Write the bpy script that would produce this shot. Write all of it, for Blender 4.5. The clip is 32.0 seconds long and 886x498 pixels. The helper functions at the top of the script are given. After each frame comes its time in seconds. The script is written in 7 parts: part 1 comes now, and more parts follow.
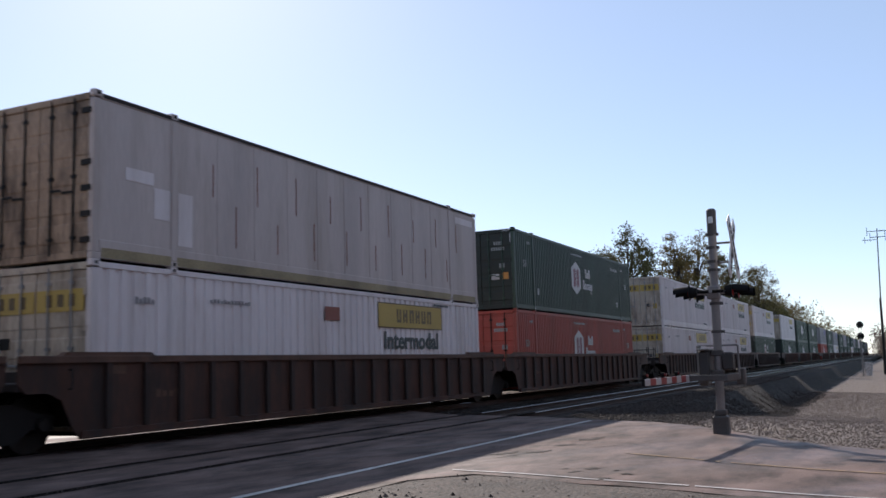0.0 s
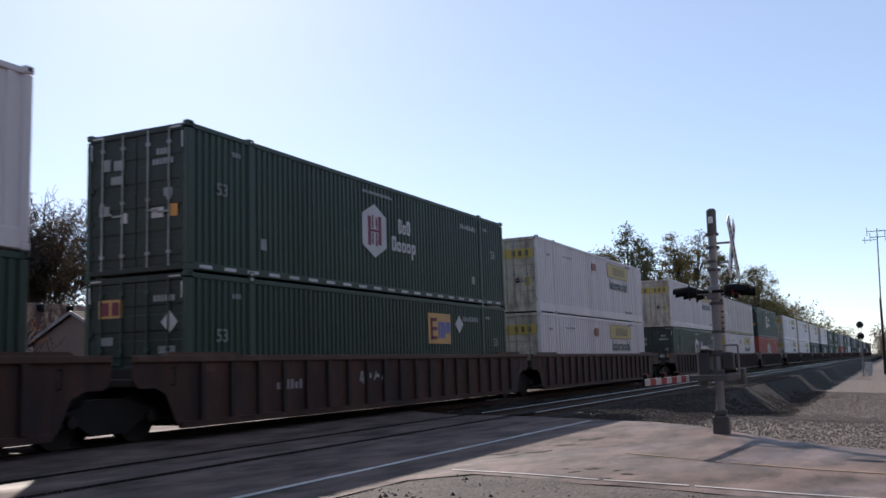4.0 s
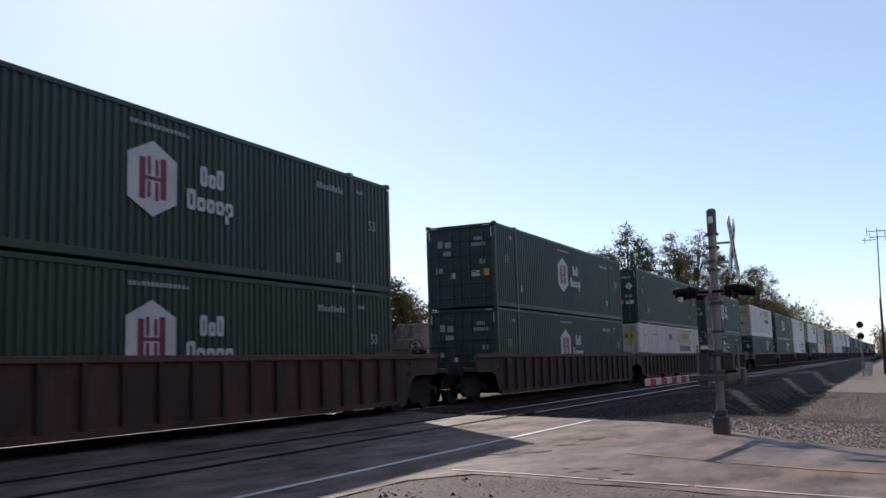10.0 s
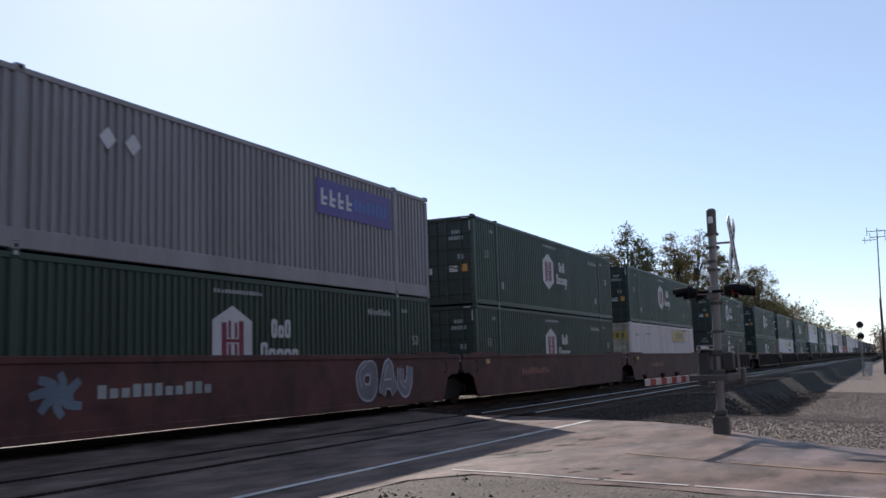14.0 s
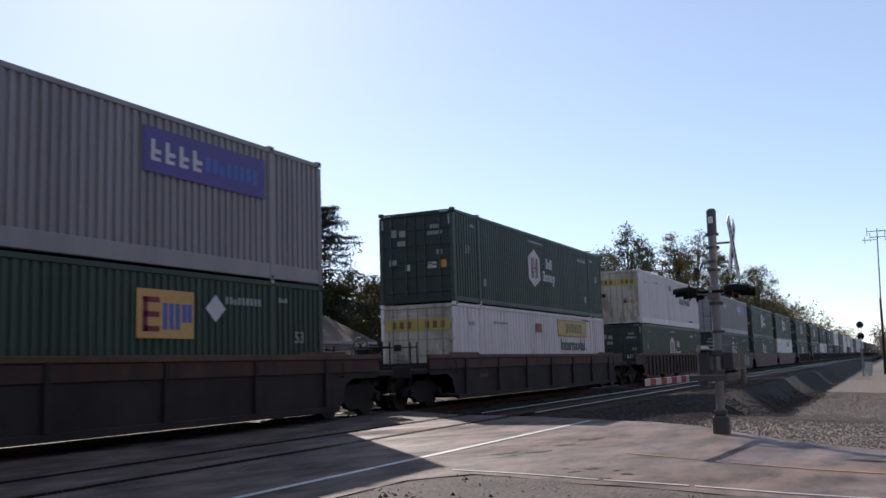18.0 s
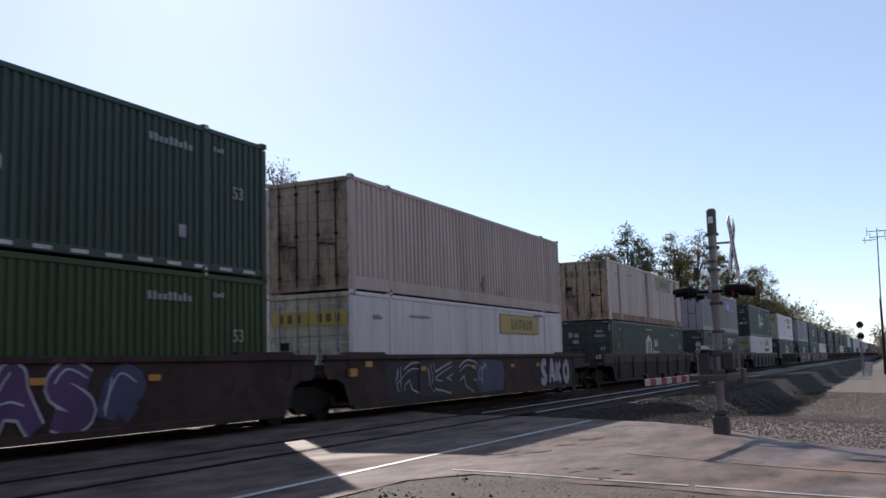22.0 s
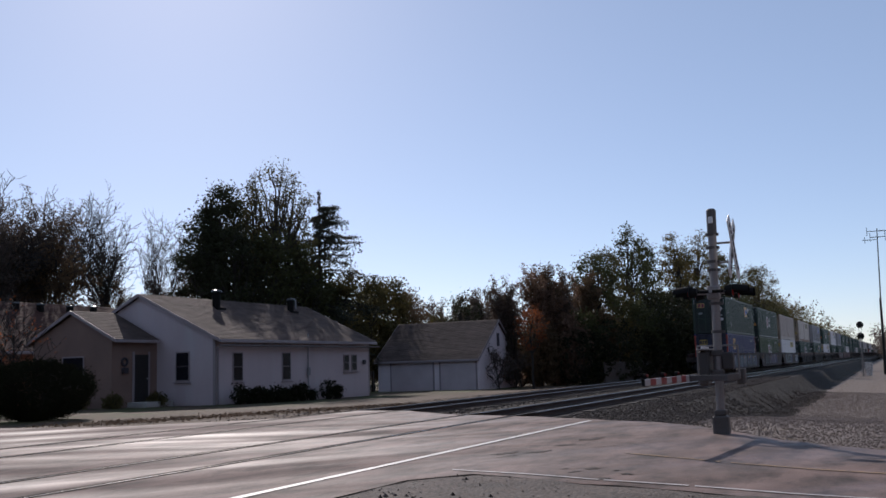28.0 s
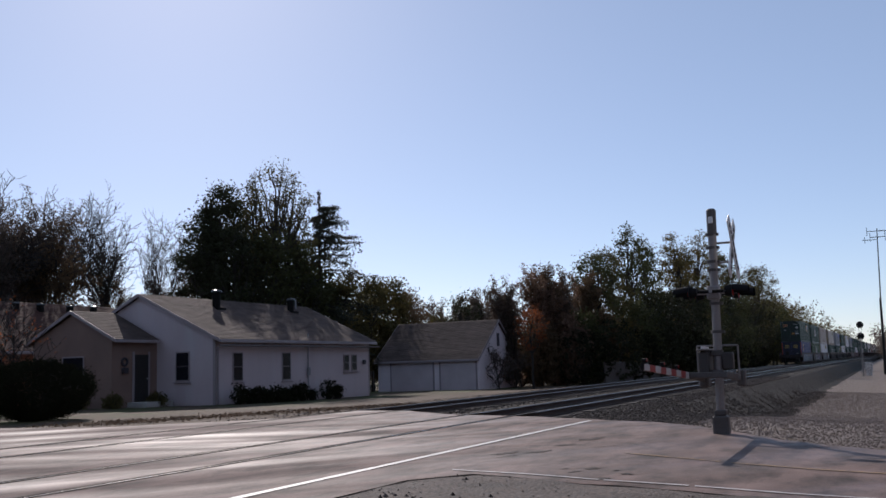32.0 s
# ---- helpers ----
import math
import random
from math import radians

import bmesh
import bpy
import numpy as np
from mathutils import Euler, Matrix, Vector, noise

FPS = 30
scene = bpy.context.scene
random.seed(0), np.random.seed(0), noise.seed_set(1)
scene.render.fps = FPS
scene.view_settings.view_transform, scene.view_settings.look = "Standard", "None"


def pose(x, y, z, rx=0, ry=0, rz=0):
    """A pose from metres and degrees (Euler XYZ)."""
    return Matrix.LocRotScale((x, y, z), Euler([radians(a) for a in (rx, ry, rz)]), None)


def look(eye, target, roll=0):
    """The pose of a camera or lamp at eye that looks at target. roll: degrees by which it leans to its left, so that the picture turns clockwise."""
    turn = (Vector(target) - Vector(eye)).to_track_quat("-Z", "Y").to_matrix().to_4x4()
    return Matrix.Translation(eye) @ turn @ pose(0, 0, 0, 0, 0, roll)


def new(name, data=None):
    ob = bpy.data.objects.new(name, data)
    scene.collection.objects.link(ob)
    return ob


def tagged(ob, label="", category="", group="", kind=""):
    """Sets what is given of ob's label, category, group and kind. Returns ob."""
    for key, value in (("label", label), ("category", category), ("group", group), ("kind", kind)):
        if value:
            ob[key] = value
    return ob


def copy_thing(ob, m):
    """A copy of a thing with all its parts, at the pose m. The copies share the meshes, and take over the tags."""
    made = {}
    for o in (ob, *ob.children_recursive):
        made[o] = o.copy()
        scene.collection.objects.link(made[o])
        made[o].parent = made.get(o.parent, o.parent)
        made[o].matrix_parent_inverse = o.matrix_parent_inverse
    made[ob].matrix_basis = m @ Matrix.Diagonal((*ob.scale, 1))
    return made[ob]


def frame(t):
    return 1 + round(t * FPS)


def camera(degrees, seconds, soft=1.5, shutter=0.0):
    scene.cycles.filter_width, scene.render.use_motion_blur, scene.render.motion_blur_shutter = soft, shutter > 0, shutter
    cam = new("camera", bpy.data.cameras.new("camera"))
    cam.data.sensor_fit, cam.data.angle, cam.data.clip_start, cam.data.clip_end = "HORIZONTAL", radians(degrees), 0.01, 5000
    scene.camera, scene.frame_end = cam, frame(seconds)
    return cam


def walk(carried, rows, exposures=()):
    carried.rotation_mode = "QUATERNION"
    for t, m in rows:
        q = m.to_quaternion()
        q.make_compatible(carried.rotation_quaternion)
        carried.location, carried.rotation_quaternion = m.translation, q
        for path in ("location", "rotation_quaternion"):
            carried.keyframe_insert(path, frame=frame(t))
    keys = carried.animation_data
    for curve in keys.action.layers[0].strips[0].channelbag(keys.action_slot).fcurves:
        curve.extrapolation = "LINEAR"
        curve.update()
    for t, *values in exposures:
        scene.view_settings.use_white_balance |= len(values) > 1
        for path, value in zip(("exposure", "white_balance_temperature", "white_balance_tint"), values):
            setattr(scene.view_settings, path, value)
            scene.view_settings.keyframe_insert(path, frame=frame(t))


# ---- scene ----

# ---------------------------------------------------------------- camera
cam = camera(50.617, 32.0, soft=1.6, shutter=0.12)
EYE = Vector((0.0, 0.0, 1.268))
YAW, PITCH, ROLL = radians(64.8245), radians(7.11), -1.726
AIM = EYE + Vector((math.sin(YAW) * math.cos(PITCH), math.cos(YAW) * math.cos(PITCH), math.sin(PITCH)))
STAND = look(EYE, AIM, ROLL)
walk(cam, [(0.0, STAND), (32.0, STAND)],
     exposures=[(0.0, 0.25, 6520, 16), (24.3, 0.25, 6520, 16), (25.4, 0.0, 6450, 17), (27.5, -0.24, 6380, 19), (32.0, -0.24, 6380, 19)])

# ---------------------------------------------------------------- sun and sky
SUN_AZ, SUN_EL = 41.5, 31.6          # degrees from the +x axis towards +y, and above the horizon
to_sun = Vector((math.cos(radians(SUN_AZ)) * math.cos(radians(SUN_EL)),
                 math.sin(radians(SUN_AZ)) * math.cos(radians(SUN_EL)), math.sin(radians(SUN_EL))))
world = bpy.data.worlds.new("sky")
scene.world = world
world.use_nodes = True
wn, wl = world.node_tree.nodes, world.node_tree.links
sky = wn.new("ShaderNodeTexSky")
sky.sky_type, sky.sun_disc = "NISHITA", False
sky.sun_elevation, sky.sun_rotation = radians(SUN_EL), radians(90 - SUN_AZ)
sky.air_density, sky.dust_density, sky.ozone_density, sky.altitude = 0.75, 0.26, 1.8, 100
haze = wn.new("ShaderNodeMix")          # thin even haze over the clear sky
haze.data_type = "RGBA"
haze.inputs[0].default_value, haze.inputs[7].default_value = 0.25, (6.4, 8.4, 10.2, 1)
wl.new(sky.outputs["Color"], haze.inputs[6])
wn["Background"].inputs["Strength"].default_value = 0.114
wl.new(haze.outputs[2], wn["Background"].inputs["Color"])
sun_data = bpy.data.lights.new("sun", "SUN")
sun_data.energy, sun_data.angle, sun_data.color = 5.0, radians(0.53), (1.0, 0.94, 0.84)
sun = new("sun", sun_data)
sun.matrix_world = look(to_sun * 50, (0, 0, 0))

# ---------------------------------------------------------------- materials
def mat(name, col, rough=0.6, metal=0.0, var=0.18, scale=0.9, fine=28.0, bump=0.15, dist=0.01,
        stain=None, stain_amount=0.5, stain_scale=1.3, stretch=(1, 1, 1), spread=0.0, spec=0.5, through_light=0.0, pebble=0.0, ruts=0.0, island=0.0, stain_from=0.5):
    """Painted, worn or grown surface: two scales of variation, stains, bump; spread: variation from object to object."""
    m = bpy.data.materials.new(name)
    m.use_nodes = True
    n, l = m.node_tree.nodes, m.node_tree.links
    b = n["Principled BSDF"]
    b.inputs["Roughness"].default_value, b.inputs["Metallic"].default_value = rough, metal
    b.inputs["Specular IOR Level"].default_value = spec
    tc, mp = n.new("ShaderNodeTexCoord"), n.new("ShaderNodeMapping")
    mp.inputs["Scale"].default_value = stretch
    l.new(tc.outputs["Object"], mp.inputs["Vector"])
    big, small = n.new("ShaderNodeTexNoise"), n.new("ShaderNodeTexNoise")
    for t, s, d in ((big, scale, 5), (small, fine, 4)):
        t.inputs["Scale"].default_value, t.inputs["Detail"].default_value = s, d
        l.new(mp.outputs["Vector"], t.inputs["Vector"])
    def mixc(kind, fac, a, bcol):
        x = n.new("ShaderNodeMix")
        x.data_type, x.blend_type = "RGBA", kind
        for sock, v in ((0, fac), (6, a), (7, bcol)):
            if isinstance(v, bpy.types.NodeSocket):
                l.new(v, x.inputs[sock])
            else:
                x.inputs[sock].default_value = v
        return x.outputs[2]
    def ramp(sock, lo, hi, a, bval):
        r = n.new("ShaderNodeMapRange")
        l.new(sock, r.inputs[0])
        for i, v in enumerate((lo, hi, a, bval)):
            r.inputs[i + 1].default_value = v
        return r.outputs[0]
    c0 = (*[max(0, v * (1 - var)) for v in col], 1)
    c1 = (*[min(1, v * (1 + var)) for v in col], 1)
    c = mixc("MIX", ramp(big.outputs["Fac"], 0.3, 0.7, 0, 1), c0, c1)
    f = n.new("ShaderNodeMix")
    f.data_type, f.blend_type = "RGBA", "MULTIPLY"
    f.inputs[0].default_value = min(1.0, var * 2)
    l.new(c, f.inputs[6])
    g = ramp(small.outputs["Fac"], 0.25, 0.75, 0.55, 1.3)
    l.new(g, f.inputs[7])
    c = f.outputs[2]
    if stain:
        st = n.new("ShaderNodeTexNoise")
        st.inputs["Scale"].default_value, st.inputs["Detail"].default_value, st.inputs["Roughness"].default_value = stain_scale, 8, 0.65
        l.new(mp.outputs["Vector"], st.inputs["Vector"])
        c = mixc("MIX", ramp(st.outputs["Fac"], stain_from, stain_from + 0.22, 0, stain_amount), c, (*stain, 1))
    if spread:
        oi = n.new("ShaderNodeObjectInfo")
        hsv = n.new("ShaderNodeHueSaturation")
        l.new(ramp(oi.outputs["Random"], 0, 1, 1 - spread, 1 + spread), hsv.inputs["Value"])
        l.new(c, hsv.inputs["Color"])
        c = hsv.outputs["Color"]
    if island:
        ge = n.new("ShaderNodeNewGeometry")
        x = n.new("ShaderNodeMix")
        x.data_type, x.blend_type = "RGBA", "MULTIPLY"
        x.inputs[0].default_value = 1.0
        l.new(c, x.inputs[6])
        l.new(ramp(ge.outputs["Random Per Island"], 0, 1, 1 - island, 1 + island), x.inputs[7])
        c = x.outputs[2]
    if pebble:
        vo = n.new("ShaderNodeTexVoronoi")
        vo.inputs["Scale"].default_value = pebble
        l.new(tc.outputs["Object"], vo.inputs["Vector"])
        sp = n.new("ShaderNodeSeparateColor")
        l.new(vo.outputs["Color"], sp.inputs[0])
        x = n.new("ShaderNodeMix")
        x.data_type, x.blend_type = "RGBA", "MULTIPLY"
        x.inputs[0].default_value = 1.0
        l.new(c, x.inputs[6])
        l.new(ramp(sp.outputs[0], 0, 1, 0.45, 1.7), x.inputs[7])
        c = x.outputs[2]
    l.new(c, b.inputs["Base Color"])
    l.new(ramp(small.outputs["Fac"], 0.2, 0.8, max(0.03, rough - 0.12), min(1, rough + 0.12)), b.inputs["Roughness"])
    if bump:
        bp = n.new("ShaderNodeBump")
        bp.inputs["Strength"].default_value, bp.inputs["Distance"].default_value = bump, dist
        l.new(vo.outputs["Distance"] if pebble else small.outputs["Fac"], bp.inputs["Height"])
        l.new(bp.outputs["Normal"], b.inputs["Normal"])
        if pebble:
            bp.invert = True
        if ruts:
            b.inputs["Roughness"].default_value = rough
            rt = n.new("ShaderNodeTexNoise")
            rt.inputs["Scale"].default_value, rt.inputs["Detail"].default_value = 1.0, 3
            rm = n.new("ShaderNodeMapping")
            rm.vector_type = "TEXTURE"
            rm.inputs["Scale"].default_value = (8.0, 1.5, 1)
            rm.inputs["Rotation"].default_value = (0, 0, radians(-38))
            l.new(tc.outputs["Object"], rm.inputs["Vector"])
            l.new(rm.outputs["Vector"], rt.inputs["Vector"])
            b2 = n.new("ShaderNodeBump")
            b2.inputs["Strength"].default_value, b2.inputs["Distance"].default_value = 1.0, ruts
            l.new(ramp(rt.outputs["Fac"], 0.36, 0.64, rough - 0.24, rough + 0.14), b.inputs["Roughness"])
            l.new(rt.outputs["Fac"], b2.inputs["Height"])
            l.new(b2.outputs["Normal"], bp.inputs["Normal"])
    if through_light:
        tr, ms = n.new("ShaderNodeBsdfTranslucent"), n.new("ShaderNodeMixShader")
        l.new(c, tr.inputs["Color"])
        ms.inputs[0].default_value = through_light
        l.new(b.outputs[0], ms.inputs[1])
        l.new(tr.outputs[0], ms.inputs[2])
        l.new(ms.outputs[0], n["Material Output"].inputs["Surface"])
    return m

DOWN = (1.0, 1.0, 0.12)     # stains run down the wall
M_GREEN = mat("green_container_paint", (0.018, 0.047, 0.031), 0.5, var=0.2, stain=(0.05, 0.06, 0.055), stain_amount=0.3, stretch=DOWN, spread=0.16)
M_GREEN2 = mat("leaf_green_container_paint", (0.024, 0.056, 0.014), 0.5, var=0.2, stain=(0.04, 0.06, 0.03), stain_amount=0.3, stretch=DOWN, spread=0.08)
M_WHITE = mat("white_container_paint", (0.66, 0.60, 0.605), 0.5, var=0.08, stain=(0.36, 0.29, 0.25), stain_amount=0.5, stretch=DOWN, spread=0.06)
M_CREAM = mat("aged_white_container_paint", (0.47, 0.405, 0.385), 0.55, var=0.12, stain=(0.28, 0.22, 0.17), stain_amount=0.6, stretch=DOWN)
M_PINK = mat("faded_pinkish_container_paint", (0.50, 0.40, 0.345), 0.6, var=0.12, stain=(0.25, 0.17, 0.13), stain_amount=0.55, stretch=DOWN)
M_RUSTY = mat("rust_streaked_white_paint", (0.60, 0.51, 0.45), 0.6, var=0.13, stain=(0.22, 0.085, 0.045), stain_amount=0.8, stain_from=0.56, stain_scale=1.7, stretch=(1, 1, 0.07))
M_RUST = mat("streaky_rust", (0.36, 0.24, 0.18), 0.8, var=0.3, stain=(0.13, 0.042, 0.022), stain_amount=0.9, stain_from=0.46, stain_scale=2.4, stretch=(1.5, 1.5, 0.12))
M_NUMBER = mat("dulled_white_number", (0.26, 0.27, 0.27), 0.6, var=0.3)
M_RED = mat("red_container_paint", (0.32, 0.045, 0.03), 0.5, var=0.2, stain=(0.12, 0.04, 0.03), stretch=DOWN)
M_BLUE = mat("blue_container_paint", (0.038, 0.042, 0.145), 0.5, var=0.18, stain=(0.04, 0.05, 0.11), stretch=DOWN)
M_GREY = mat("grey_container_paint", (0.25, 0.235, 0.245), 0.5, var=0.12, stain=(0.16, 0.14, 0.14), stain_amount=0.5, stretch=DOWN, spread=0.05)
# Blue and green doors: shade put into a darker paint colour, plus grime stains.
M_BLUED = mat("shaded_blue_door_and_ink", (0.020, 0.022, 0.055), 0.6, var=0.25, stain=(0.014, 0.014, 0.02), stain_amount=0.8, stain_from=0.4)
M_GREEND = mat("shaded_grimy_green_door", (0.010, 0.022, 0.017), 0.6, var=0.25, stain=(0.014, 0.016, 0.015), stain_amount=0.8, stain_from=0.4, spread=0.1)
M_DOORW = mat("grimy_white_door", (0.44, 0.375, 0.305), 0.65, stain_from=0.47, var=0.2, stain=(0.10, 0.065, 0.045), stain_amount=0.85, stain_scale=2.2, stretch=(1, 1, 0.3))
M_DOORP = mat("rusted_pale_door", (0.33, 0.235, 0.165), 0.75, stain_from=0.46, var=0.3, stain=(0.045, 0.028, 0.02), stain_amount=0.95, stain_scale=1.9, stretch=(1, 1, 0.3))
M_YELLOW = mat("yellow_panel", (0.41, 0.285, 0.06), 0.5, var=0.12)
M_OCHRE = mat("ochre_panel", (0.52, 0.30, 0.10), 0.5, var=0.12)
M_INK = mat("dark_teal_lettering", (0.032, 0.052, 0.055), 0.5, var=0.1)
M_BROWNINK = mat("brown_lettering", (0.10, 0.065, 0.02), 0.5, var=0.1)
M_DECAL = mat("white_decal", (0.48, 0.47, 0.48), 0.5, var=0.15)
M_FAINT = mat("worn_white_lettering", (0.27, 0.29, 0.29), 0.6, var=0.3)
M_FADED = mat("faded_dull_yellow_panel", (0.26, 0.21, 0.12), 0.6, var=0.3)
M_MAROON = mat("dark_red_decal", (0.16, 0.012, 0.040), 0.5, var=0.1)
M_PURPLE = mat("purple_panel", (0.075, 0.055, 0.23), 0.5, var=0.1)
M_BLUEINK = mat("blue_lettering", (0.05, 0.11, 0.36), 0.5, var=0.1)
M_ORANGE = mat("orange_sticker", (0.50, 0.22, 0.045), 0.5, var=0.1)
M_STEELD = mat("dark_greasy_steel", (0.013, 0.012, 0.012), 0.7, 0.0, var=0.3, spec=0.25)
M_WHEEL = mat("grimy_wheel_steel", (0.020, 0.018, 0.017), 0.6, 0.2, var=0.3, spec=0.3)
M_GALV = mat("galvanised_steel", (0.24, 0.24, 0.25), 0.55, 0.3, var=0.2)
M_RIB = mat("brown_wellcar_paint", (0.070, 0.031, 0.022), 0.68, stain_from=0.43, var=0.35, stain=(0.022, 0.017, 0.016), stain_amount=0.85, stain_scale=2.2, spec=0.3, stretch=(1, 1, 0.3), spread=0.15)
M_SILL = mat("sun_bleached_brown_sill", (0.095, 0.049, 0.034), 0.68, var=0.3, stain=(0.04, 0.028, 0.023), stain_amount=0.8, spec=0.3)
M_SMOOTH = mat("maroon_wellcar_paint", (0.095, 0.034, 0.031), 0.65, stain_from=0.44, var=0.3, stain=(0.03, 0.018, 0.018), stain_amount=0.75, spec=0.3)
M_GRIME = mat("sooty_wellcar_paint", (0.027, 0.019, 0.018), 0.75, var=0.4, stain=(0.014, 0.012, 0.012), stain_amount=0.8, spec=0.3)
M_SPRAYW = mat("pale_spray_paint", (0.40, 0.40, 0.46), 0.6, var=0.25, stain=(0.20, 0.18, 0.22), stain_amount=0.6)
M_SPRAYL = mat("light_blue_spray_paint", (0.12, 0.16, 0.21), 0.6, var=0.3)
M_SPRAYR = mat("dull_red_brown_placard", (0.22, 0.07, 0.05), 0.6, var=0.2)
M_SOOT = mat("dark_red_brown_wellcar_paint", (0.050, 0.025, 0.022), 0.7, var=0.4, stain=(0.016, 0.012, 0.012), stain_amount=0.85, stain_from=0.45, stain_scale=2.0, spec=0.3)
M_SPRAYB = mat("blue_spray_paint", (0.050, 0.054, 0.115), 0.6, var=0.3)
M_SPRAYP = mat("violet_spray_paint", (0.075, 0.036, 0.105), 0.6, var=0.3)
M_SPRAYT = mat("teal_spray_paint", (0.075, 0.125, 0.15), 0.6, var=0.35)
M_SPRAYG = mat("grey_lilac_spray_paint", (0.165, 0.165, 0.19), 0.6, var=0.3, stain=(0.09, 0.08, 0.10), stain_amount=0.6)
M_SPRAYK = mat("black_spray_paint", (0.015, 0.015, 0.02), 0.6, var=0.3)

# ---------------------------------------------------------------- mesh helpers
class Geo:
    """Collects vertices and faces of one mesh."""
    def __init__(self):
        self.v, self.f = [], []

    def add(self, vs, fs):
        o = len(self.v)
        self.v += [tuple(p) for p in vs]
        self.f += [tuple(o + i for i in q) for q in fs]
        return self

    def box(self, x0, x1, y0, y1, z0, z1, c=0.0):
        """A box, with its edges chamfered by c."""
        if not c:
            return self.add([(x, y, z) for x in (x0, x1) for y in (y0, y1) for z in (z0, z1)],
                            [(0, 1, 3, 2), (4, 6, 7, 5), (0, 4, 5, 1), (2, 3, 7, 6), (0, 2, 6, 4), (1, 5, 7, 3)])
        vs, ix = [], {}
        for i, x in enumerate((x0, x1)):
            for j, y in enumerate((y0, y1)):
                for k, z in enumerate((z0, z1)):
                    sx, sy, sz = (c if i == 0 else -c), (c if j == 0 else -c), (c if k == 0 else -c)
                    for a, p in enumerate(((x, y + sy, z + sz), (x + sx, y, z + sz), (x + sx, y + sy, z))):
                        ix[i, j, k, a] = len(vs)
                        vs.append(p)
        fs = []
        for i in (0, 1):
            q = [ix[i, 0, 0, 0], ix[i, 1, 0, 0], ix[i, 1, 1, 0], ix[i, 0, 1, 0]]
            fs.append(q if i else q[::-1])
            q = [ix[0, i, 0, 1], ix[0, i, 1, 1], ix[1, i, 1, 1], ix[1, i, 0, 1]]
            fs.append(q if i else q[::-1])
            q = [ix[0, 0, i, 2], ix[1, 0, i, 2], ix[1, 1, i, 2], ix[0, 1, i, 2]]
            fs.append(q if i else q[::-1])
        for a in (0, 1):
            for b in (0, 1):
                fs.append([ix[0, a, b, 1], ix[1, a, b, 1], ix[1, a, b, 2], ix[0, a, b, 2]])
                fs.append([ix[a, 0, b, 0], ix[a, 1, b, 0], ix[a, 1, b, 2], ix[a, 0, b, 2]])
                fs.append([ix[a, b, 0, 0], ix[a, b, 1, 0], ix[a, b, 1, 1], ix[a, b, 0, 1]])
        for i in (0, 1):
            for j in (0, 1):
                for k in (0, 1):
                    fs.append([ix[i, j, k, a] for a in (0, 1, 2)])
        return self.add(vs, fs)

    def prism(self, pts, axis, a, b):
        """The outline pts (in the plane across axis) drawn out from a to b."""
        def at(p, h):
            return {"x": (h, p[0], p[1]), "y": (p[0], h, p[1]), "z": (p[0], p[1], h)}[axis]
        n = len(pts)
        fs = [tuple(range(n)), tuple(range(2 * n - 1, n - 1, -1))]
        fs += [(i, (i + 1) % n, n + (i + 1) % n, n + i) for i in range(n)]
        return self.add([at(p, a) for p in pts] + [at(p, b) for p in pts], fs)

    def cyl(self, p, q, r, r2=None, n=10, caps=True):
        p, q = Vector(p), Vector(q)
        r2 = r if r2 is None else r2
        d = (q - p).normalized() if (q - p).length > 1e-9 else Vector((0, 0, 1))
        u = d.orthogonal().normalized()
        w = d.cross(u)
        ring = [(math.cos(2 * math.pi * i / n), math.sin(2 * math.pi * i / n)) for i in range(n)]
        vs = [p + (u * a + w * b) * r for a, b in ring] + [q + (u * a + w * b) * r2 for a, b in ring]
        fs = [(i, (i + 1) % n, n + (i + 1) % n, n + i) for i in range(n)]
        if caps:
            fs += [tuple(range(n))[::-1], tuple(range(n, 2 * n))]
        return self.add(vs, fs)

    def ring(self, c, axis, r, tube, n=18, m=6):
        """A torus round axis (0, 1 or 2)."""
        vs, fs = [], []
        for i in range(n):
            a = 2 * math.pi * i / n
            for j in range(m):
                b = 2 * math.pi * j / m
                k = r + tube * math.cos(b)
                p = [k * math.cos(a), k * math.sin(a)]
                p.insert(axis, tube * math.sin(b))
                vs.append((c[0] + p[0], c[1] + p[1], c[2] + p[2]))
                fs.append((i * m + j, i * m + (j + 1) % m, ((i + 1) % n) * m + (j + 1) % m, ((i + 1) % n) * m + j))
        return self.add(vs, fs)

    def sheet(self, rows):
        """Quads over a grid of points."""
        w = len(rows[0])
        return self.add([p for r in rows for p in r],
                        [(i * w + j, i * w + j + 1, (i + 1) * w + j + 1, (i + 1) * w + j)
                         for i in range(len(rows) - 1) for j in range(w - 1)])

    def mesh(self, name, material, smooth=False):
        me = bpy.data.meshes.new(name)
        me.from_pydata(self.v, [], self.f)
        me.materials.append(material)
        bm = bmesh.new()
        bm.from_mesh(me)
        if len(bm.faces) < 20000:
            bmesh.ops.recalc_face_normals(bm, faces=bm.faces)
        if smooth:
            for fc in bm.faces:
                fc.smooth = True
        bm.to_mesh(me)
        bm.free()
        return me


def part(name, geo, material, parent, label="", smooth=False, m=None):
    """Links a Geo, or a ready mesh, as one mesh object under a thing or a part."""
    me = geo.mesh(name, material, smooth) if isinstance(geo, Geo) else geo
    ob = new(name, me)
    ob.parent = parent
    if m is not None:
        ob.matrix_basis = m
    if label:
        ob["label"] = label
    return ob


def thing(name, label, category, m=None, group="", kind=""):
    ob = tagged(new(name), label, category, group, kind)
    ob.empty_display_size = 0.3
    if m is not None:
        ob.matrix_basis = m
    return ob


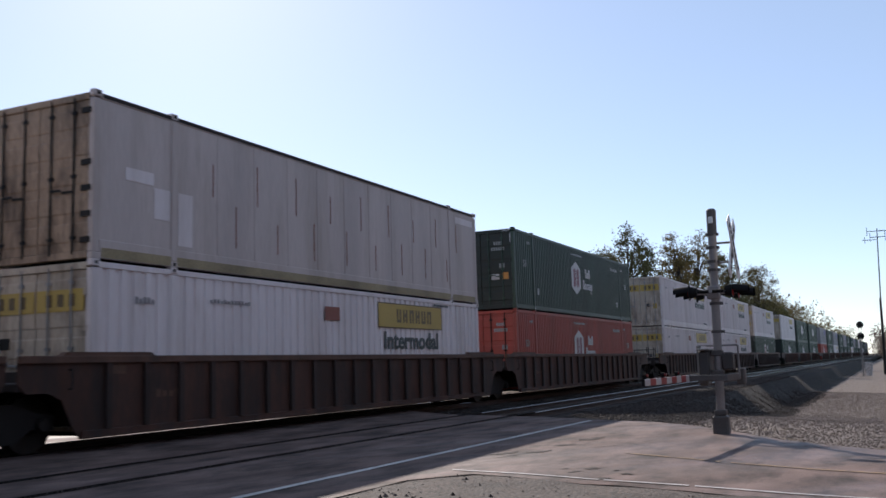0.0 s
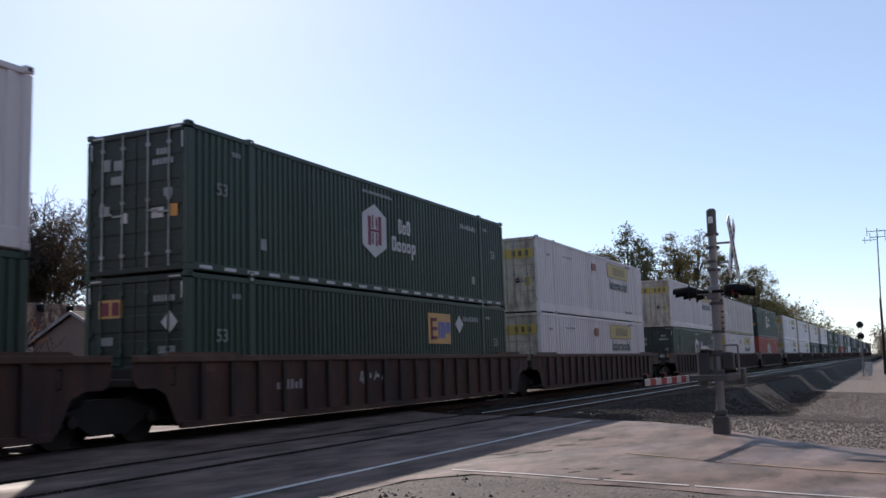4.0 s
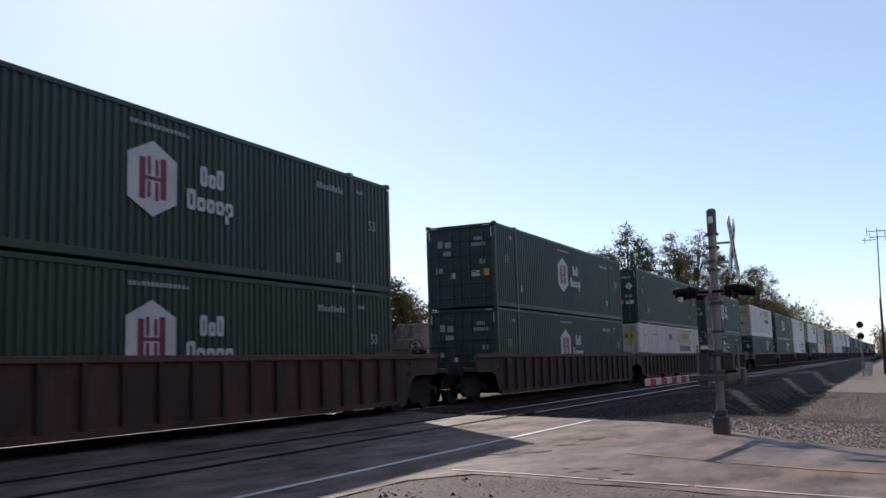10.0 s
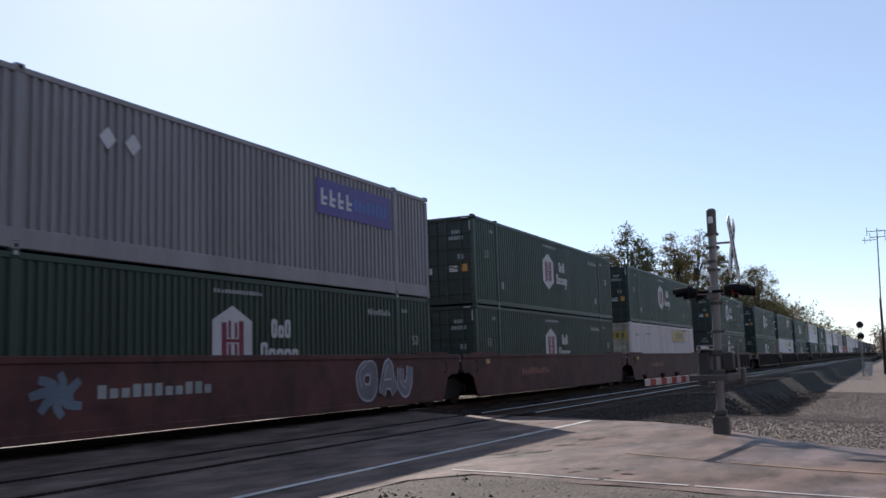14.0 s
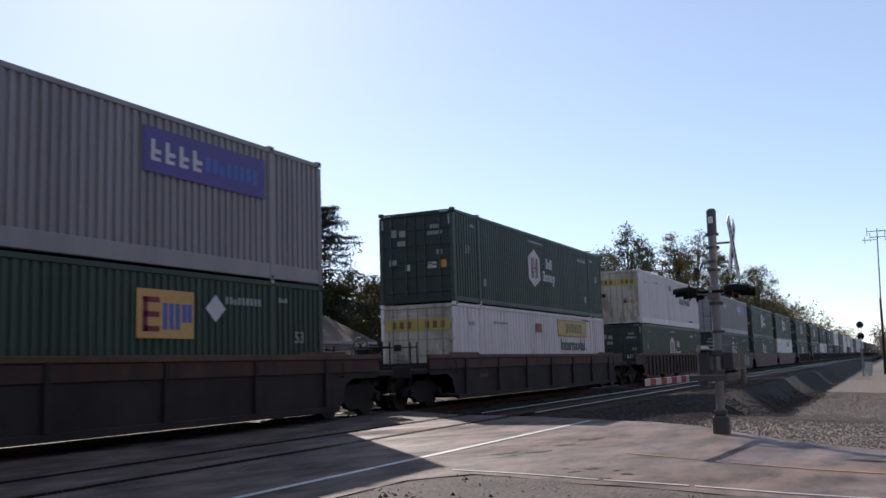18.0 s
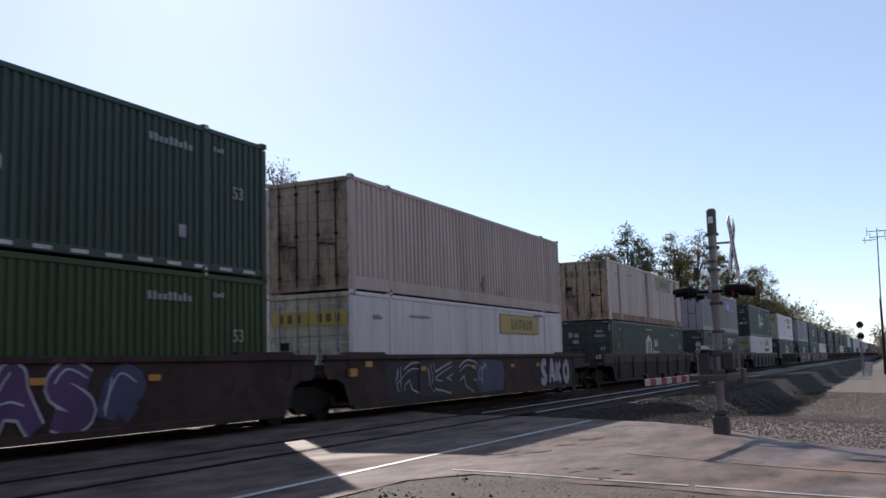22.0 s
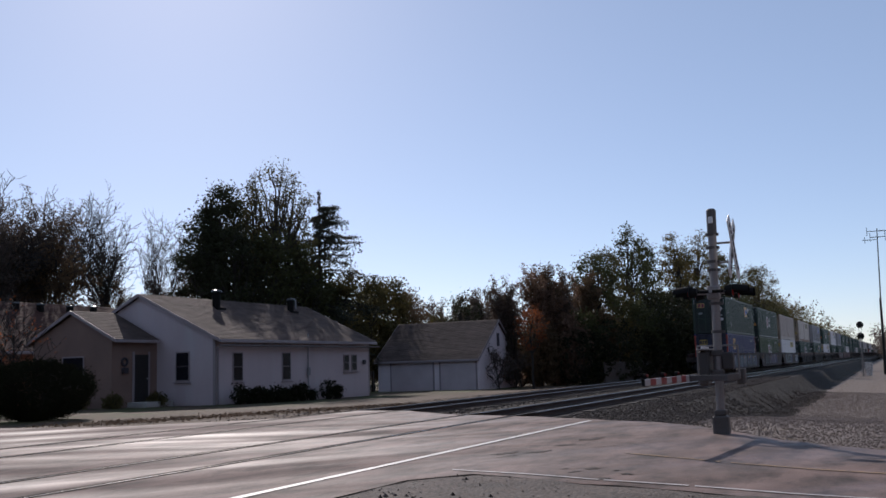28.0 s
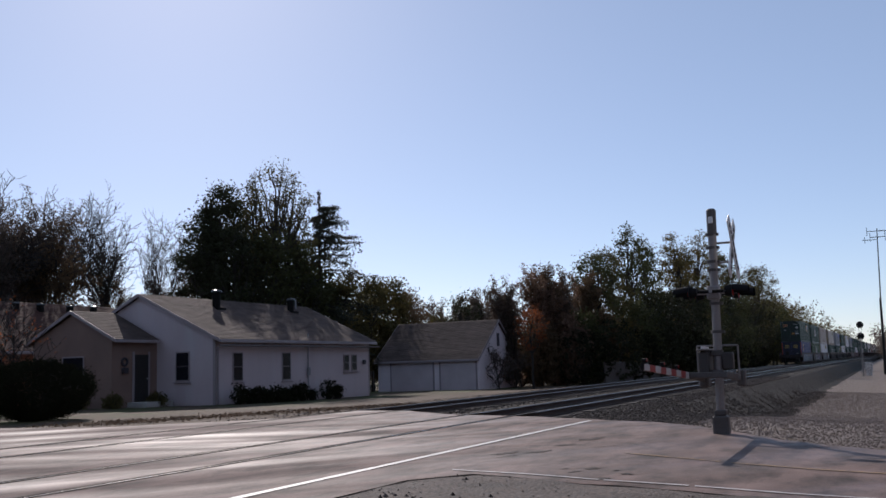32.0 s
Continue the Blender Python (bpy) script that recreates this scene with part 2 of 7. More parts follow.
def solid(name, geo, material, label, category, m=None, group="", kind="", smooth=False):
    """A thing of one mesh."""
    ob = tagged(new(name, geo.mesh(name, material, smooth)), label, category, group, kind)
    if m is not None:
        ob.matrix_basis = m
    return ob


def words(text, size, material, thick=0.004, heavy=0.0):
    """Lettering in the built-in font as a mesh in the xz plane, facing -y, from its lower left corner; returns mesh and width."""
    cu = bpy.data.curves.new("lettering", "FONT")
    cu.body, cu.size, cu.extrude, cu.resolution_u, cu.offset = text, size, thick, 2, heavy
    tmp = bpy.data.objects.new("lettering", cu)
    me = bpy.data.meshes.new_from_object(tmp)
    me.transform(Matrix.Rotation(radians(90), 4, "X"))
    me.materials.clear()
    me.materials.append(material)
    xs = [v.co.x for v in me.vertices]
    zs = [v.co.z for v in me.vertices]
    me.transform(Matrix.Translation((-min(xs), 0, -min(zs))))
    bpy.data.objects.remove(tmp)
    bpy.data.curves.remove(cu)
    return me, max(xs) - min(xs), max(zs) - min(zs)


def fitted_words(text, x0, x1, z0, z1, y, material, heavy=0.012):
    me, w, h = words(text, 1.0, material, heavy=heavy)
    me.transform(Matrix.Translation((x0, y, z0)) @ Matrix.Diagonal(((x1 - x0) / w, 1, (z1 - z0) / h, 1)))
    return me

# ---------------------------------------------------------------- ground, road, tracks
NEAR_Y, FAR_Y, FAR_Z = 9.24, 13.11, 0.081      # the two tracks' centre lines, and the far one's height


def lerp(table, t):
    for (a, p), (b, q) in zip(table, table[1:]):
        if t <= b:
            return p + (q - p) * max(0.0, (t - a)) / (b - a)
    return table[-1][1]


def track_y(x):
    """How far the line has veered towards -y at x: a very slight bend past the crossing."""
    return 0.0 if x < 15 else (-0.0056 * (x - 15) ** 2 / 60 if x < 45 else -0.0056 * (x - 30))


def sweep(profile, xs):
    """The outline profile (y, z) carried along the line over the stations xs."""
    n, g = len(profile), Geo()
    vs = [(x, y + track_y(x), z) for x in xs for y, z in profile]
    fs = [(i * n + j, i * n + (j + 1) % n, (i + 1) * n + (j + 1) % n, (i + 1) * n + j) for i in range(len(xs) - 1) for j in range(n)]
    return g.add(vs, fs + [tuple(range(n)), tuple(range(len(vs) - 1, len(vs) - n - 1, -1))])


ROAD_Z = [(-40, -0.25), (-6, -0.20), (-1, -0.16), (1, -0.12), (2.5, -0.065), (4, -0.02), (6, 0.0), (10.3, 0.0), (12.0, FAR_Z), (14.0, FAR_Z), (14.5, 0.01), (18, -0.01), (22, 0.0), (90, 0.0)]


def road_z(y):
    return lerp(ROAD_Z, y)


def ground_z(x, y):
    z = -0.07 + (road_z(y) if y < 6 else 0.0)
    z -= lerp([(25, 0), (60, 0.33), (140, 0.5)], x) * lerp([(15, 0), (20, 1)], y)
    f = min(1.0, max(0.0, (x - 19) / 23))
    z -= 1.0 * f * f * (3 - 2 * f) * lerp([(4.5, 1), (7.5, 0)], y)
    return z


def zoned_ground():
    """Lawn, dirt, leaf litter and gravel, by where they lie."""
    m = bpy.data.materials.new("ground_lawn_dirt_gravel")
    m.use_nodes = True
    n, l = m.node_tree.nodes, m.node_tree.links
    b = n["Principled BSDF"]
    b.inputs["Roughness"].default_value = 0.9
    b.inputs["Specular IOR Level"].default_value = 0.2
    tc, sx = n.new("ShaderNodeTexCoord"), n.new("ShaderNodeSeparateXYZ")
    l.new(tc.outputs["Object"], sx.inputs[0])
    def noise_tex(scale, detail=5):
        t = n.new("ShaderNodeTexNoise")
        t.inputs["Scale"].default_value, t.inputs["Detail"].default_value = scale, detail
        l.new(tc.outputs["Object"], t.inputs["Vector"])
        return t.outputs["Fac"]
    def rng(sock, lo, hi, a=0.0, c=1.0):
        r = n.new("ShaderNodeMapRange")
        l.new(sock, r.inputs[0])
        for i, v in enumerate((lo, hi, a, c)):
            r.inputs[i + 1].default_value = v
        return r.outputs[0]
    def math_node(op, a, c):
        x = n.new("ShaderNodeMath")
        x.operation = op
        for i, v in enumerate((a, c)):
            if isinstance(v, bpy.types.NodeSocket):
                l.new(v, x.inputs[i])
            else:
                x.inputs[i].default_value = v
        return x.outputs[0]
    def mixc(fac, a, c):
        x = n.new("ShaderNodeMix")
        x.data_type = "RGBA"
        for sock, v in ((0, fac), (6, a), (7, c)):
            if isinstance(v, bpy.types.NodeSocket):
                l.new(v, x.inputs[sock])
            else:
                x.inputs[sock].default_value = (*v, 1) if isinstance(v, tuple) else v
        return x.outputs[2]
    nb, nm, nf = noise_tex(0.35), noise_tex(2.2), noise_tex(30, 3)
    wob = math_node("MULTIPLY", math_node("SUBTRACT", nb, 0.5), 5.0)
    yy = math_node("ADD", sx.outputs["Y"], wob)
    xx = math_node("ADD", sx.outputs["X"], wob)
    lawn = mixc(rng(nm, 0.35, 0.65), (0.035, 0.060, 0.018), (0.080, 0.075, 0.034))
    litter = mixc(rng(nm, 0.4, 0.6), (0.064, 0.045, 0.034), (0.092, 0.060, 0.038))
    gravel = mixc(rng(nf, 0.35, 0.65), (0.102, 0.083, 0.074), (0.205, 0.169, 0.152))
    weeds = mixc(rng(nm, 0.58, 0.72), gravel, (0.13, 0.098, 0.055))
    far_side = mixc(rng(nb, 0.42, 0.56), lawn, litter)
    verge = mixc(rng(yy, 20.5, 23.5), litter, far_side)
    c = mixc(rng(yy, 13, 15), weeds, verge)
    vary = n.new("ShaderNodeMix")
    vary.data_type, vary.blend_type = "RGBA", "MULTIPLY"
    vary.inputs[0].default_value = 0.7
    l.new(c, vary.inputs[6])
    l.new(rng(nf, 0.25, 0.75, 0.5, 1.3), vary.inputs[7])
    l.new(vary.outputs[2], b.inputs["Base Color"])
    vo = n.new("ShaderNodeTexVoronoi")
    vo.inputs["Scale"].default_value = 32
    l.new(tc.outputs["Object"], vo.inputs["Vector"])
    sp = n.new("ShaderNodeSeparateColor")
    l.new(vo.outputs["Color"], sp.inputs[0])
    peb = n.new("ShaderNodeMix")
    peb.data_type, peb.blend_type = "RGBA", "MULTIPLY"
    peb.inputs[0].default_value = 1.0
    l.new(vary.outputs[2], peb.inputs[6])
    l.new(rng(sp.outputs[0], 0, 1, 0.62, 1.4), peb.inputs[7])
    l.new(peb.outputs[2], b.inputs["Base Color"])
    bp = n.new("ShaderNodeBump")
    bp.inputs["Strength"].default_value, bp.inputs["Distance"].default_value = 0.7, 0.022
    l.new(math_node("SUBTRACT", nm, vo.outputs["Distance"]), bp.inputs["Height"])
    l.new(bp.outputs["Normal"], b.inputs["Normal"])
    return m


M_GROUND = zoned_ground()
M_ASPHALT = mat("old_grey_asphalt", (0.150, 0.105, 0.094), 0.78, var=0.32, scale=1.1, fine=45, bump=0.35, dist=0.006,
                stain=(0.030, 0.025, 0.024), stain_amount=0.85, stain_scale=1.5, stain_from=0.44, stretch=(0.6, 1.4, 1), spec=0.13, ruts=0.07)
M_CRUMB = mat("broken_asphalt_and_dirt", (0.042, 0.029, 0.024), 0.95, var=0.4, scale=1.6, fine=22, bump=0.8, dist=0.02, pebble=24,
              stain=(0.045, 0.035, 0.03), stain_amount=0.8)
M_BALLAST = mat("oil_darkened_ballast", (0.020, 0.017, 0.015), 0.9, var=0.4, scale=1.2, fine=16, bump=1.0, dist=0.05, spec=0.2, pebble=14)
M_STONE = mat("ballast_stone", (0.070, 0.058, 0.053), 0.9, var=0.35, scale=7, fine=40, spec=0.1, island=0.45)
M_GRAVEL = mat("gravel_stone", (0.195, 0.160, 0.144), 0.9, var=0.25, scale=7, fine=40, spec=0.1, island=0.3)
M_TIE = mat("creosoted_wood", (0.028, 0.021, 0.018), 0.85, var=0.35, stretch=(8, 1, 8))
M_RAIL = mat("rusty_rail_web", (0.045, 0.026, 0.02), 0.8, 0.0, var=0.3)
M_RAILTOP = mat("polished_rail_head", (0.15, 0.135, 0.13), 0.22, 1.0, var=0.1, bump=0.0)
M_GROOVE = mat("dark_rubber_flangeway", (0.012, 0.010, 0.010), 0.9, var=0.3, spec=0.05)
M_PAINTW = mat("worn_white_road_paint", (0.50, 0.48, 0.46), 0.6, var=0.18, stain=(0.25, 0.24, 0.23), stain_amount=0.7, stain_scale=4)
M_PAINTY = mat("worn_yellow_road_paint", (0.31, 0.20, 0.11), 0.7, var=0.25, stain=(0.10, 0.075, 0.065), stain_amount=0.95, stain_scale=5, stain_from=0.42, spec=0.2)
M_PAINTE = mat("scuffed_white_edge_paint", (0.44, 0.41, 0.40), 0.65, var=0.2, stain=(0.15, 0.12, 0.11), stain_amount=0.9, stain_scale=5, stain_from=0.52, spec=0.2)
M_CRACK = mat("tar_filled_crack", (0.042, 0.032, 0.029), 0.85, spec=0.15, var=0.3)
M_LEAFLITTER = mat("dry_fallen_leaves", (0.20, 0.12, 0.065), 0.8, var=0.4)


def build_ground():
    def axis(near, far, step0):
        out, v, s = [near], near, step0
        while v < far:
            v += s
            s *= 1.14
            out.append(min(v, far))
        return out
    xs = [-v for v in axis(0, 3800, 2.0)][::-1][:-1] + [i * 2.0 for i in range(0, 70)] + axis(140, 3800, 3.0)
    ys = [-v for v in axis(0, 3800, 2.0)][::-1][:-1] + [i * 1.5 for i in range(0, 40)] + axis(60, 3800, 3.0)
    g = Geo().sheet([[(x, y, ground_z(x, y) + 0.05 * (noise.noise((x * 0.21, y * 0.21, 0)) if y > 17 else 0) - (0.35 if 5.9 < y < 15.6 and 21 < x < 1600 else 0)) for x in xs] for y in ys])
    solid("ground", g, M_GROUND, "dry lawn, leaf litter and grey gravel ground", "ground", kind="structure", smooth=True)


ROAD_RIGHT = [(-40, 4.0), (-6, 10.2), (-2.24, 13.88), (0.16, 15.26), (1.10, 15.90), (2.31, 17.2), (3.19, 18.42), (4.22, 19.47), (6.12, 20.44), (8.63, 21.9),
              (12, 23.0), (14.0, 23.3), (15.4, 20.45), (17.9, 18.14), (21.2, 17.5), (40, 20), (90, 30)]
ROAD_LEFT = [(-40, 0.0), (-6, 8.4), (0, 9.75), (3.09, 10.05), (4.59, 10.39), (5.08, 9.65), (5.15, 8.0), (5.25, 2.0), (6.0, -6), (16, -6), (20, 0), (26, 4), (40, 9), (90, 20)]


def build_road():
    ys = sorted(set([-40, -20, -10, -6, -4, -2, 90, 60, 40, 30, 26] + [round(-1 + 0.25 * i, 3) for i in range(0, 100)] + [a for a, _ in ROAD_RIGHT + ROAD_LEFT]))
    rows = []
    for y in ys:
        a, b = lerp(ROAD_LEFT, y), lerp(ROAD_RIGHT, y)
        w = 0.10 * noise.noise((y * 1.7, 3.1, 0))
        v = 0.14 * noise.noise((y * 2.3, 9.4, 0))
        rows.append([(a + w + (b + v - a - w) * k / 24, y, road_z(y) + 0.004 * noise.noise((k * 0.9, y * 0.6, 0))) for k in range(25)])
    road = solid("road", Geo().sheet(rows), M_ASPHALT, "worn grey asphalt road over a level crossing", "road", kind="structure", smooth=True)
    def stripe(name, pts, w, material, label, dz=0.009):
        g = Geo()
        rows = []
        for i, (x, y) in enumerate(pts):
            p, q = Vector(pts[max(0, i - 1)]), Vector(pts[min(len(pts) - 1, i + 1)])
            d = (q - p).normalized()
            k = w * (0.5 + 0.12 * noise.noise((x * 3, y * 3, 1)))
            rows.append([(x - d.y * k, y + d.x * k, road_z(y) + dz), (x + d.y * k, y - d.x * k, road_z(y) + dz)])
        part(name, g.sheet(rows), material, road, label)
    def line(a, b, n=30):
        return [(a[0] + (b[0] - a[0]) * i / n, a[1] + (b[1] - a[1]) * i / n) for i in range(n + 1)]
    stripe("stop_line", line((5.0, 6.12), (19.85, 5.95), 60), 0.115, M_PAINTW, "white painted stop line")
    for a, b in (((10.69, 4.99), (10.39, 3.05)), ((10.385, 3.0), (10.345, 2.05)), ((10.34, 1.99), (10.02, -1.11))):
        stripe("edge_line", line(a, b, 12), 0.062, M_PAINTE, "scuffed white edge line")
    for a, b in (((13.29, 3.5), (12.76, 2.11)), ((12.7, 1.96), (12.27, 0.11)), ((12.24, 0.0), (11.81, -1.34))):
        stripe("centre_line", line(a, b, 14), 0.075, M_PAINTY, "faded yellow centre line")
    rnd = random.Random(5)
    for cx, cy, L in ((12.68, 4.93, 1.1), (13.73, 4.34, 0.8), (15.54, 4.44, 0.9), (11.37, 3.43, 0.6), (10.86, 2.95, 0.45)):
        for q in range(3):       # ragged dark patches and broken joints
            x, y = cx + rnd.uniform(-0.5, 0.5), cy + rnd.uniform(-0.35, 0.35)
            rx, ry = L * rnd.uniform(0.12, 0.42), rnd.uniform(0.02, 0.10)
            ang = radians(rnd.uniform(-50, -15))
            ring_pts = []
            for i in range(22):
                t = 2 * math.pi * i / 22
                k = rnd.uniform(0.35, 1.35)
                u, v = rx * k * math.cos(t), ry * k * math.sin(t)
                ring_pts.append((x + u * math.cos(ang) - v * math.sin(ang), y + u * math.sin(ang) + v * math.cos(ang), road_z(y) + 0.006))
            part("crack", Geo().add(ring_pts, [tuple(range(22))]), M_CRACK, road, "dark broken patch")
    # the broken shoulder of the road
    rows = []
    for i in range(41):
        y = -5 + i * 0.26
        e = lerp(ROAD_LEFT, min(y, 4.55)) + 0.5
        rows.append([(e - 5.5 * k / 12 + (0.08 * noise.noise((y * 2, k * 1.0, 4)) if k else 0), y, road_z(y) - 0.008 + 0.018 * noise.noise((k * 1.7, y * 1.9, 7)) - (0.0 if k else 0.05)) for k in range(13)])
    solid("road_shoulder", Geo().sheet(rows), M_CRUMB, "crumbling dark asphalt and dirt shoulder", "ground", kind="structure")
    g = Geo()
    for _ in range(420):
        x, y = rnd.uniform(6.8, 10.4), rnd.uniform(1.5, 5.1)
        if x > lerp(ROAD_LEFT, y) + 0.1:
            continue
        s = rnd.uniform(0.005, 0.018) if rnd.random() < 0.9 else rnd.uniform(0.02, 0.045)
        z = road_z(y) - 0.008
        g.add([(x + s * rnd.uniform(.6, 1.3), y, z), (x, y + s, z), (x - s, y, z), (x, y - s * rnd.uniform(.6, 1.3), z), (x, y, z + s)],
              [(0, 1, 4), (1, 2, 4), (2, 3, 4), (3, 0, 4)])
    solid("loose_gravel", g, M_STONE, "loose grey gravel crumbs beside the road", "gravel", kind="stuff")


STATIONS = [-160, -40, 0, 15, 20, 25, 30, 35, 40, 45, 60, 100, 300, 900, 1500]


def build_tracks():
    xs = [-160, -60, -20, 0, 8, 14, 19, 21.5] + [22 + 0.3 * i for i in range(150)] + [67 + 1.5 * i for i in range(60)] + [158, 165, 180, 220, 300, 420, 600, 900, 1500]
    prof = [(3.3, None, -0.05), (4.6, None, 0.02), (5.9, -0.09, 0), (7.0, -0.12, 0), (7.7, -0.18, 0), (8.5, -0.20, 0), (9.24, -0.18, 0), (10, -0.20, 0), (10.7, -0.18, 0), (11.2, -0.15, 0),
            (11.9, -0.12, 0), (12.5, -0.12, 0), (13.1, -0.11, 0), (13.8, -0.12, 0), (14.6, -0.11, 0), (15.2, -0.10, 0), (16.3, -0.2, 0), (17.2, None, -0.06)]
    def bed_z(x, y):
        """The height of the ballast at a place."""
        hs = [(p, ground_z(x, p) + dz if z is None else (min(z, -0.16) if -8 < x < 21.6 else z)) for p, z, dz in prof]
        return lerp(hs, y)
    rows = []
    for x in xs:
        rows.append([(x, y + (track_y(x) if 5.5 < y < 16 else 0) + 0.1 * noise.noise((x * 0.8, y, 2)), bed_z(x, y) + 0.03 * noise.noise((x * 1.6, y * 1.6, 0))) for y, z, dz in prof])
    bed = solid("track_bed", Geo().sheet(rows), M_BALLAST, "grey crushed-stone ballast under two tracks", "track bed", kind="structure", smooth=True)
    # loose stones on the shoulder
    rnd = random.Random(11)
    g, fine_g = Geo(), Geo()
    for i in range(62000):
        x = 14.5 + 50 * rnd.random() ** 1.5
        y = rnd.uniform(-1.0, 7.4) if rnd.random() < 0.93 else (rnd.uniform(10.75, 11.75) if rnd.random() < 0.6 else rnd.uniform(14.9, 17.0))
        z = ground_z(x, y)
        if x < lerp(ROAD_RIGHT, y) + 0.15:
            continue
        if 3.3 < y < 17.2:
            z = max(bed_z(x, y), z) + 0.014
        s = (rnd.uniform(0.010, 0.026) if y > 3.6 else rnd.uniform(0.006, 0.018)) * (1 + x * 0.01)
        j = [rnd.uniform(0.6, 1.35) * s for _ in range(6)]
        a = rnd.uniform(0, 3)
        ca, sa = math.cos(a), math.sin(a)
        pts = [(j[0], 0, 0), (0, j[1], 0), (-j[2], 0, 0), (0, -j[3], 0), (0, 0, j[4] * 0.55), (0, 0, -j[5])]
        (g if y > 3.6 + 0.8 * noise.noise((x * 0.3, 0, 5)) else fine_g).add([(x + px * ca - py * sa, y + px * sa + py * ca, z + pz + 0.014) for px, py, pz in pts],
              [(0, 1, 4), (1, 2, 4), (2, 3, 4), (3, 0, 4), (1, 0, 5), (2, 1, 5), (3, 2, 5), (0, 3, 5)])
    solid("gravel", fine_g, M_GRAVEL, "loose pale grey-brown gravel beside the track", "gravel", kind="stuff")
    solid("ballast_stones", g, M_STONE, "loose angular grey ballast stones", "gravel", kind="stuff")
    for yc, z0, lab in ((NEAR_Y, 0.004, "near"), (FAR_Y, FAR_Z + 0.002, "far")):
        track = thing("railway_track", "steel rails on creosoted ties in grey ballast", "track", kind="structure")
        for s in (-1, 1):
            y = yc + s * 0.753
            web = [(y - 0.07, z0 - 0.17), (y + 0.07, z0 - 0.17), (y + 0.07, z0 - 0.15), (y + 0.012, z0 - 0.13), (y + 0.012, z0 - 0.05), (y + 0.036, z0 - 0.04), (y + 0.036, z0 - 0.012),
                   (y - 0.036, z0 - 0.012), (y - 0.036, z0 - 0.04), (y - 0.012, z0 - 0.05), (y - 0.012, z0 - 0.13), (y - 0.07, z0 - 0.15)]
            rail = part("rail", sweep(web, STATIONS), M_RAIL, track, "rust-brown steel rail")
            head = [(y - 0.036, z0 - 0.012), (y + 0.036, z0 - 0.012), (y + 0.030, z0), (y - 0.030, z0)]
            part("rail_head", sweep(head, STATIONS), M_RAILTOP, rail, "polished running surface")
            part("flangeway", Geo().box(-6, 23.2, y - s * 0.04, y - s * 0.09, z0 - 0.02, z0 + 0.0035), M_GROOVE, track, "dark rubber-lined groove")
            part("flangeway", Geo().box(-6, 23.2, y + s * 0.04, y + s * 0.085, z0 - 0.02, z0 + 0.003), M_GROOVE, track)
        tie = Geo().box(-0.115, 0.115, -1.3, 1.3, -0.16, 0.0, 0.012).mesh("tie", M_TIE)
        rnd = random.Random(int(yc))
        x, rest = 23.6, Geo()
        while x < 260:
            if x < 88:
                part("tie", tie, M_TIE, track, m=pose(x, yc + track_y(x) + rnd.uniform(-0.04, 0.04), z0 - 0.165 + rnd.uniform(-0.01, 0.01), 0, 0, rnd.uniform(-1.5, 1.5)))
            else:
                rest.box(x - 0.115, x + 0.115, yc - 1.3 + track_y(x), yc + 1.3 + track_y(x), z0 - 0.3, z0 - 0.165)
            x += 0.55
        tagged(part("tie_row", rest, M_TIE, track), kind="stuff")


build_ground()
build_road()
build_tracks()


def build_light_blocking_walls():
    """Unseen walls that close the place behind the camera, added to cut sky fill."""
    # Red-brown so that the sunlit faces bounce warm light onto shaded sides.
    brick = mat("unseen_red_brown_blocker", (0.13, 0.072, 0.056), 0.85, var=0.25, scale=0.6, fine=9)
    for i, (a, b, c, d) in enumerate(((-30, 5, -14.4, -14.0), (17, 95, -14.4, -14.0), (-22.4, -22, -14, 4), (-22.4, -22, 22, 60))):
        solid(f"wall_{i + 1}", Geo().box(a, b, c, d, -0.3, 12.0), brick, "added unseen red-brown wall that blocks sky light", "wall", kind="structure")


build_light_blocking_walls()

# ---------------------------------------------------------------- the train
LEN, WID, HGT = 16.15, 2.59, 2.88       # one 53-foot container
NEARSIDE = -WID / 2


def corrugated(x0, x1, z0, z1, y, depth, pitch):
    """An upright trapezoid-ribbed panel at y, its troughs depth further in (+y)."""
    n = max(1, round((x1 - x0) / pitch))
    p = (x1 - x0) / n
    pts = [(x0, y)]
    for i in range(n):
        a = x0 + i * p
        pts += [(a + 0.34 * p, y), (a + 0.43 * p, y + depth), (a + 0.83 * p, y + depth), (a + 0.92 * p, y)]
    pts.append((x1, y))
    return Geo().sheet([[(x, yy, z0) for x, yy in pts], [(x, yy, z1) for x, yy in pts]])


def bars(x0, x1, z0, z1, y, n, rnd, gap=0.3):
    """A row of plain bars where there is writing."""
    g = Geo()
    w = (x1 - x0) / n
    for i in range(n):
        a = x0 + i * w
        t = z1 if rnd.random() < 0.6 else z0 + (z1 - z0) * 0.72
        g.box(a, a + w * (1 - gap), y - 0.004, y, z0, t)
    return g


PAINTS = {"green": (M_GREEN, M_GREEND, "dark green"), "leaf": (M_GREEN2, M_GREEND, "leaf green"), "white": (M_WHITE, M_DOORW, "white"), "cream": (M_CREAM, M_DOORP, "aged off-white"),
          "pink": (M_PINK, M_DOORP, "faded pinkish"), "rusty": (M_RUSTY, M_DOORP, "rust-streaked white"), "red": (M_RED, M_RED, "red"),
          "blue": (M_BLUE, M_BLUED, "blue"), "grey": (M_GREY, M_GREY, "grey")}


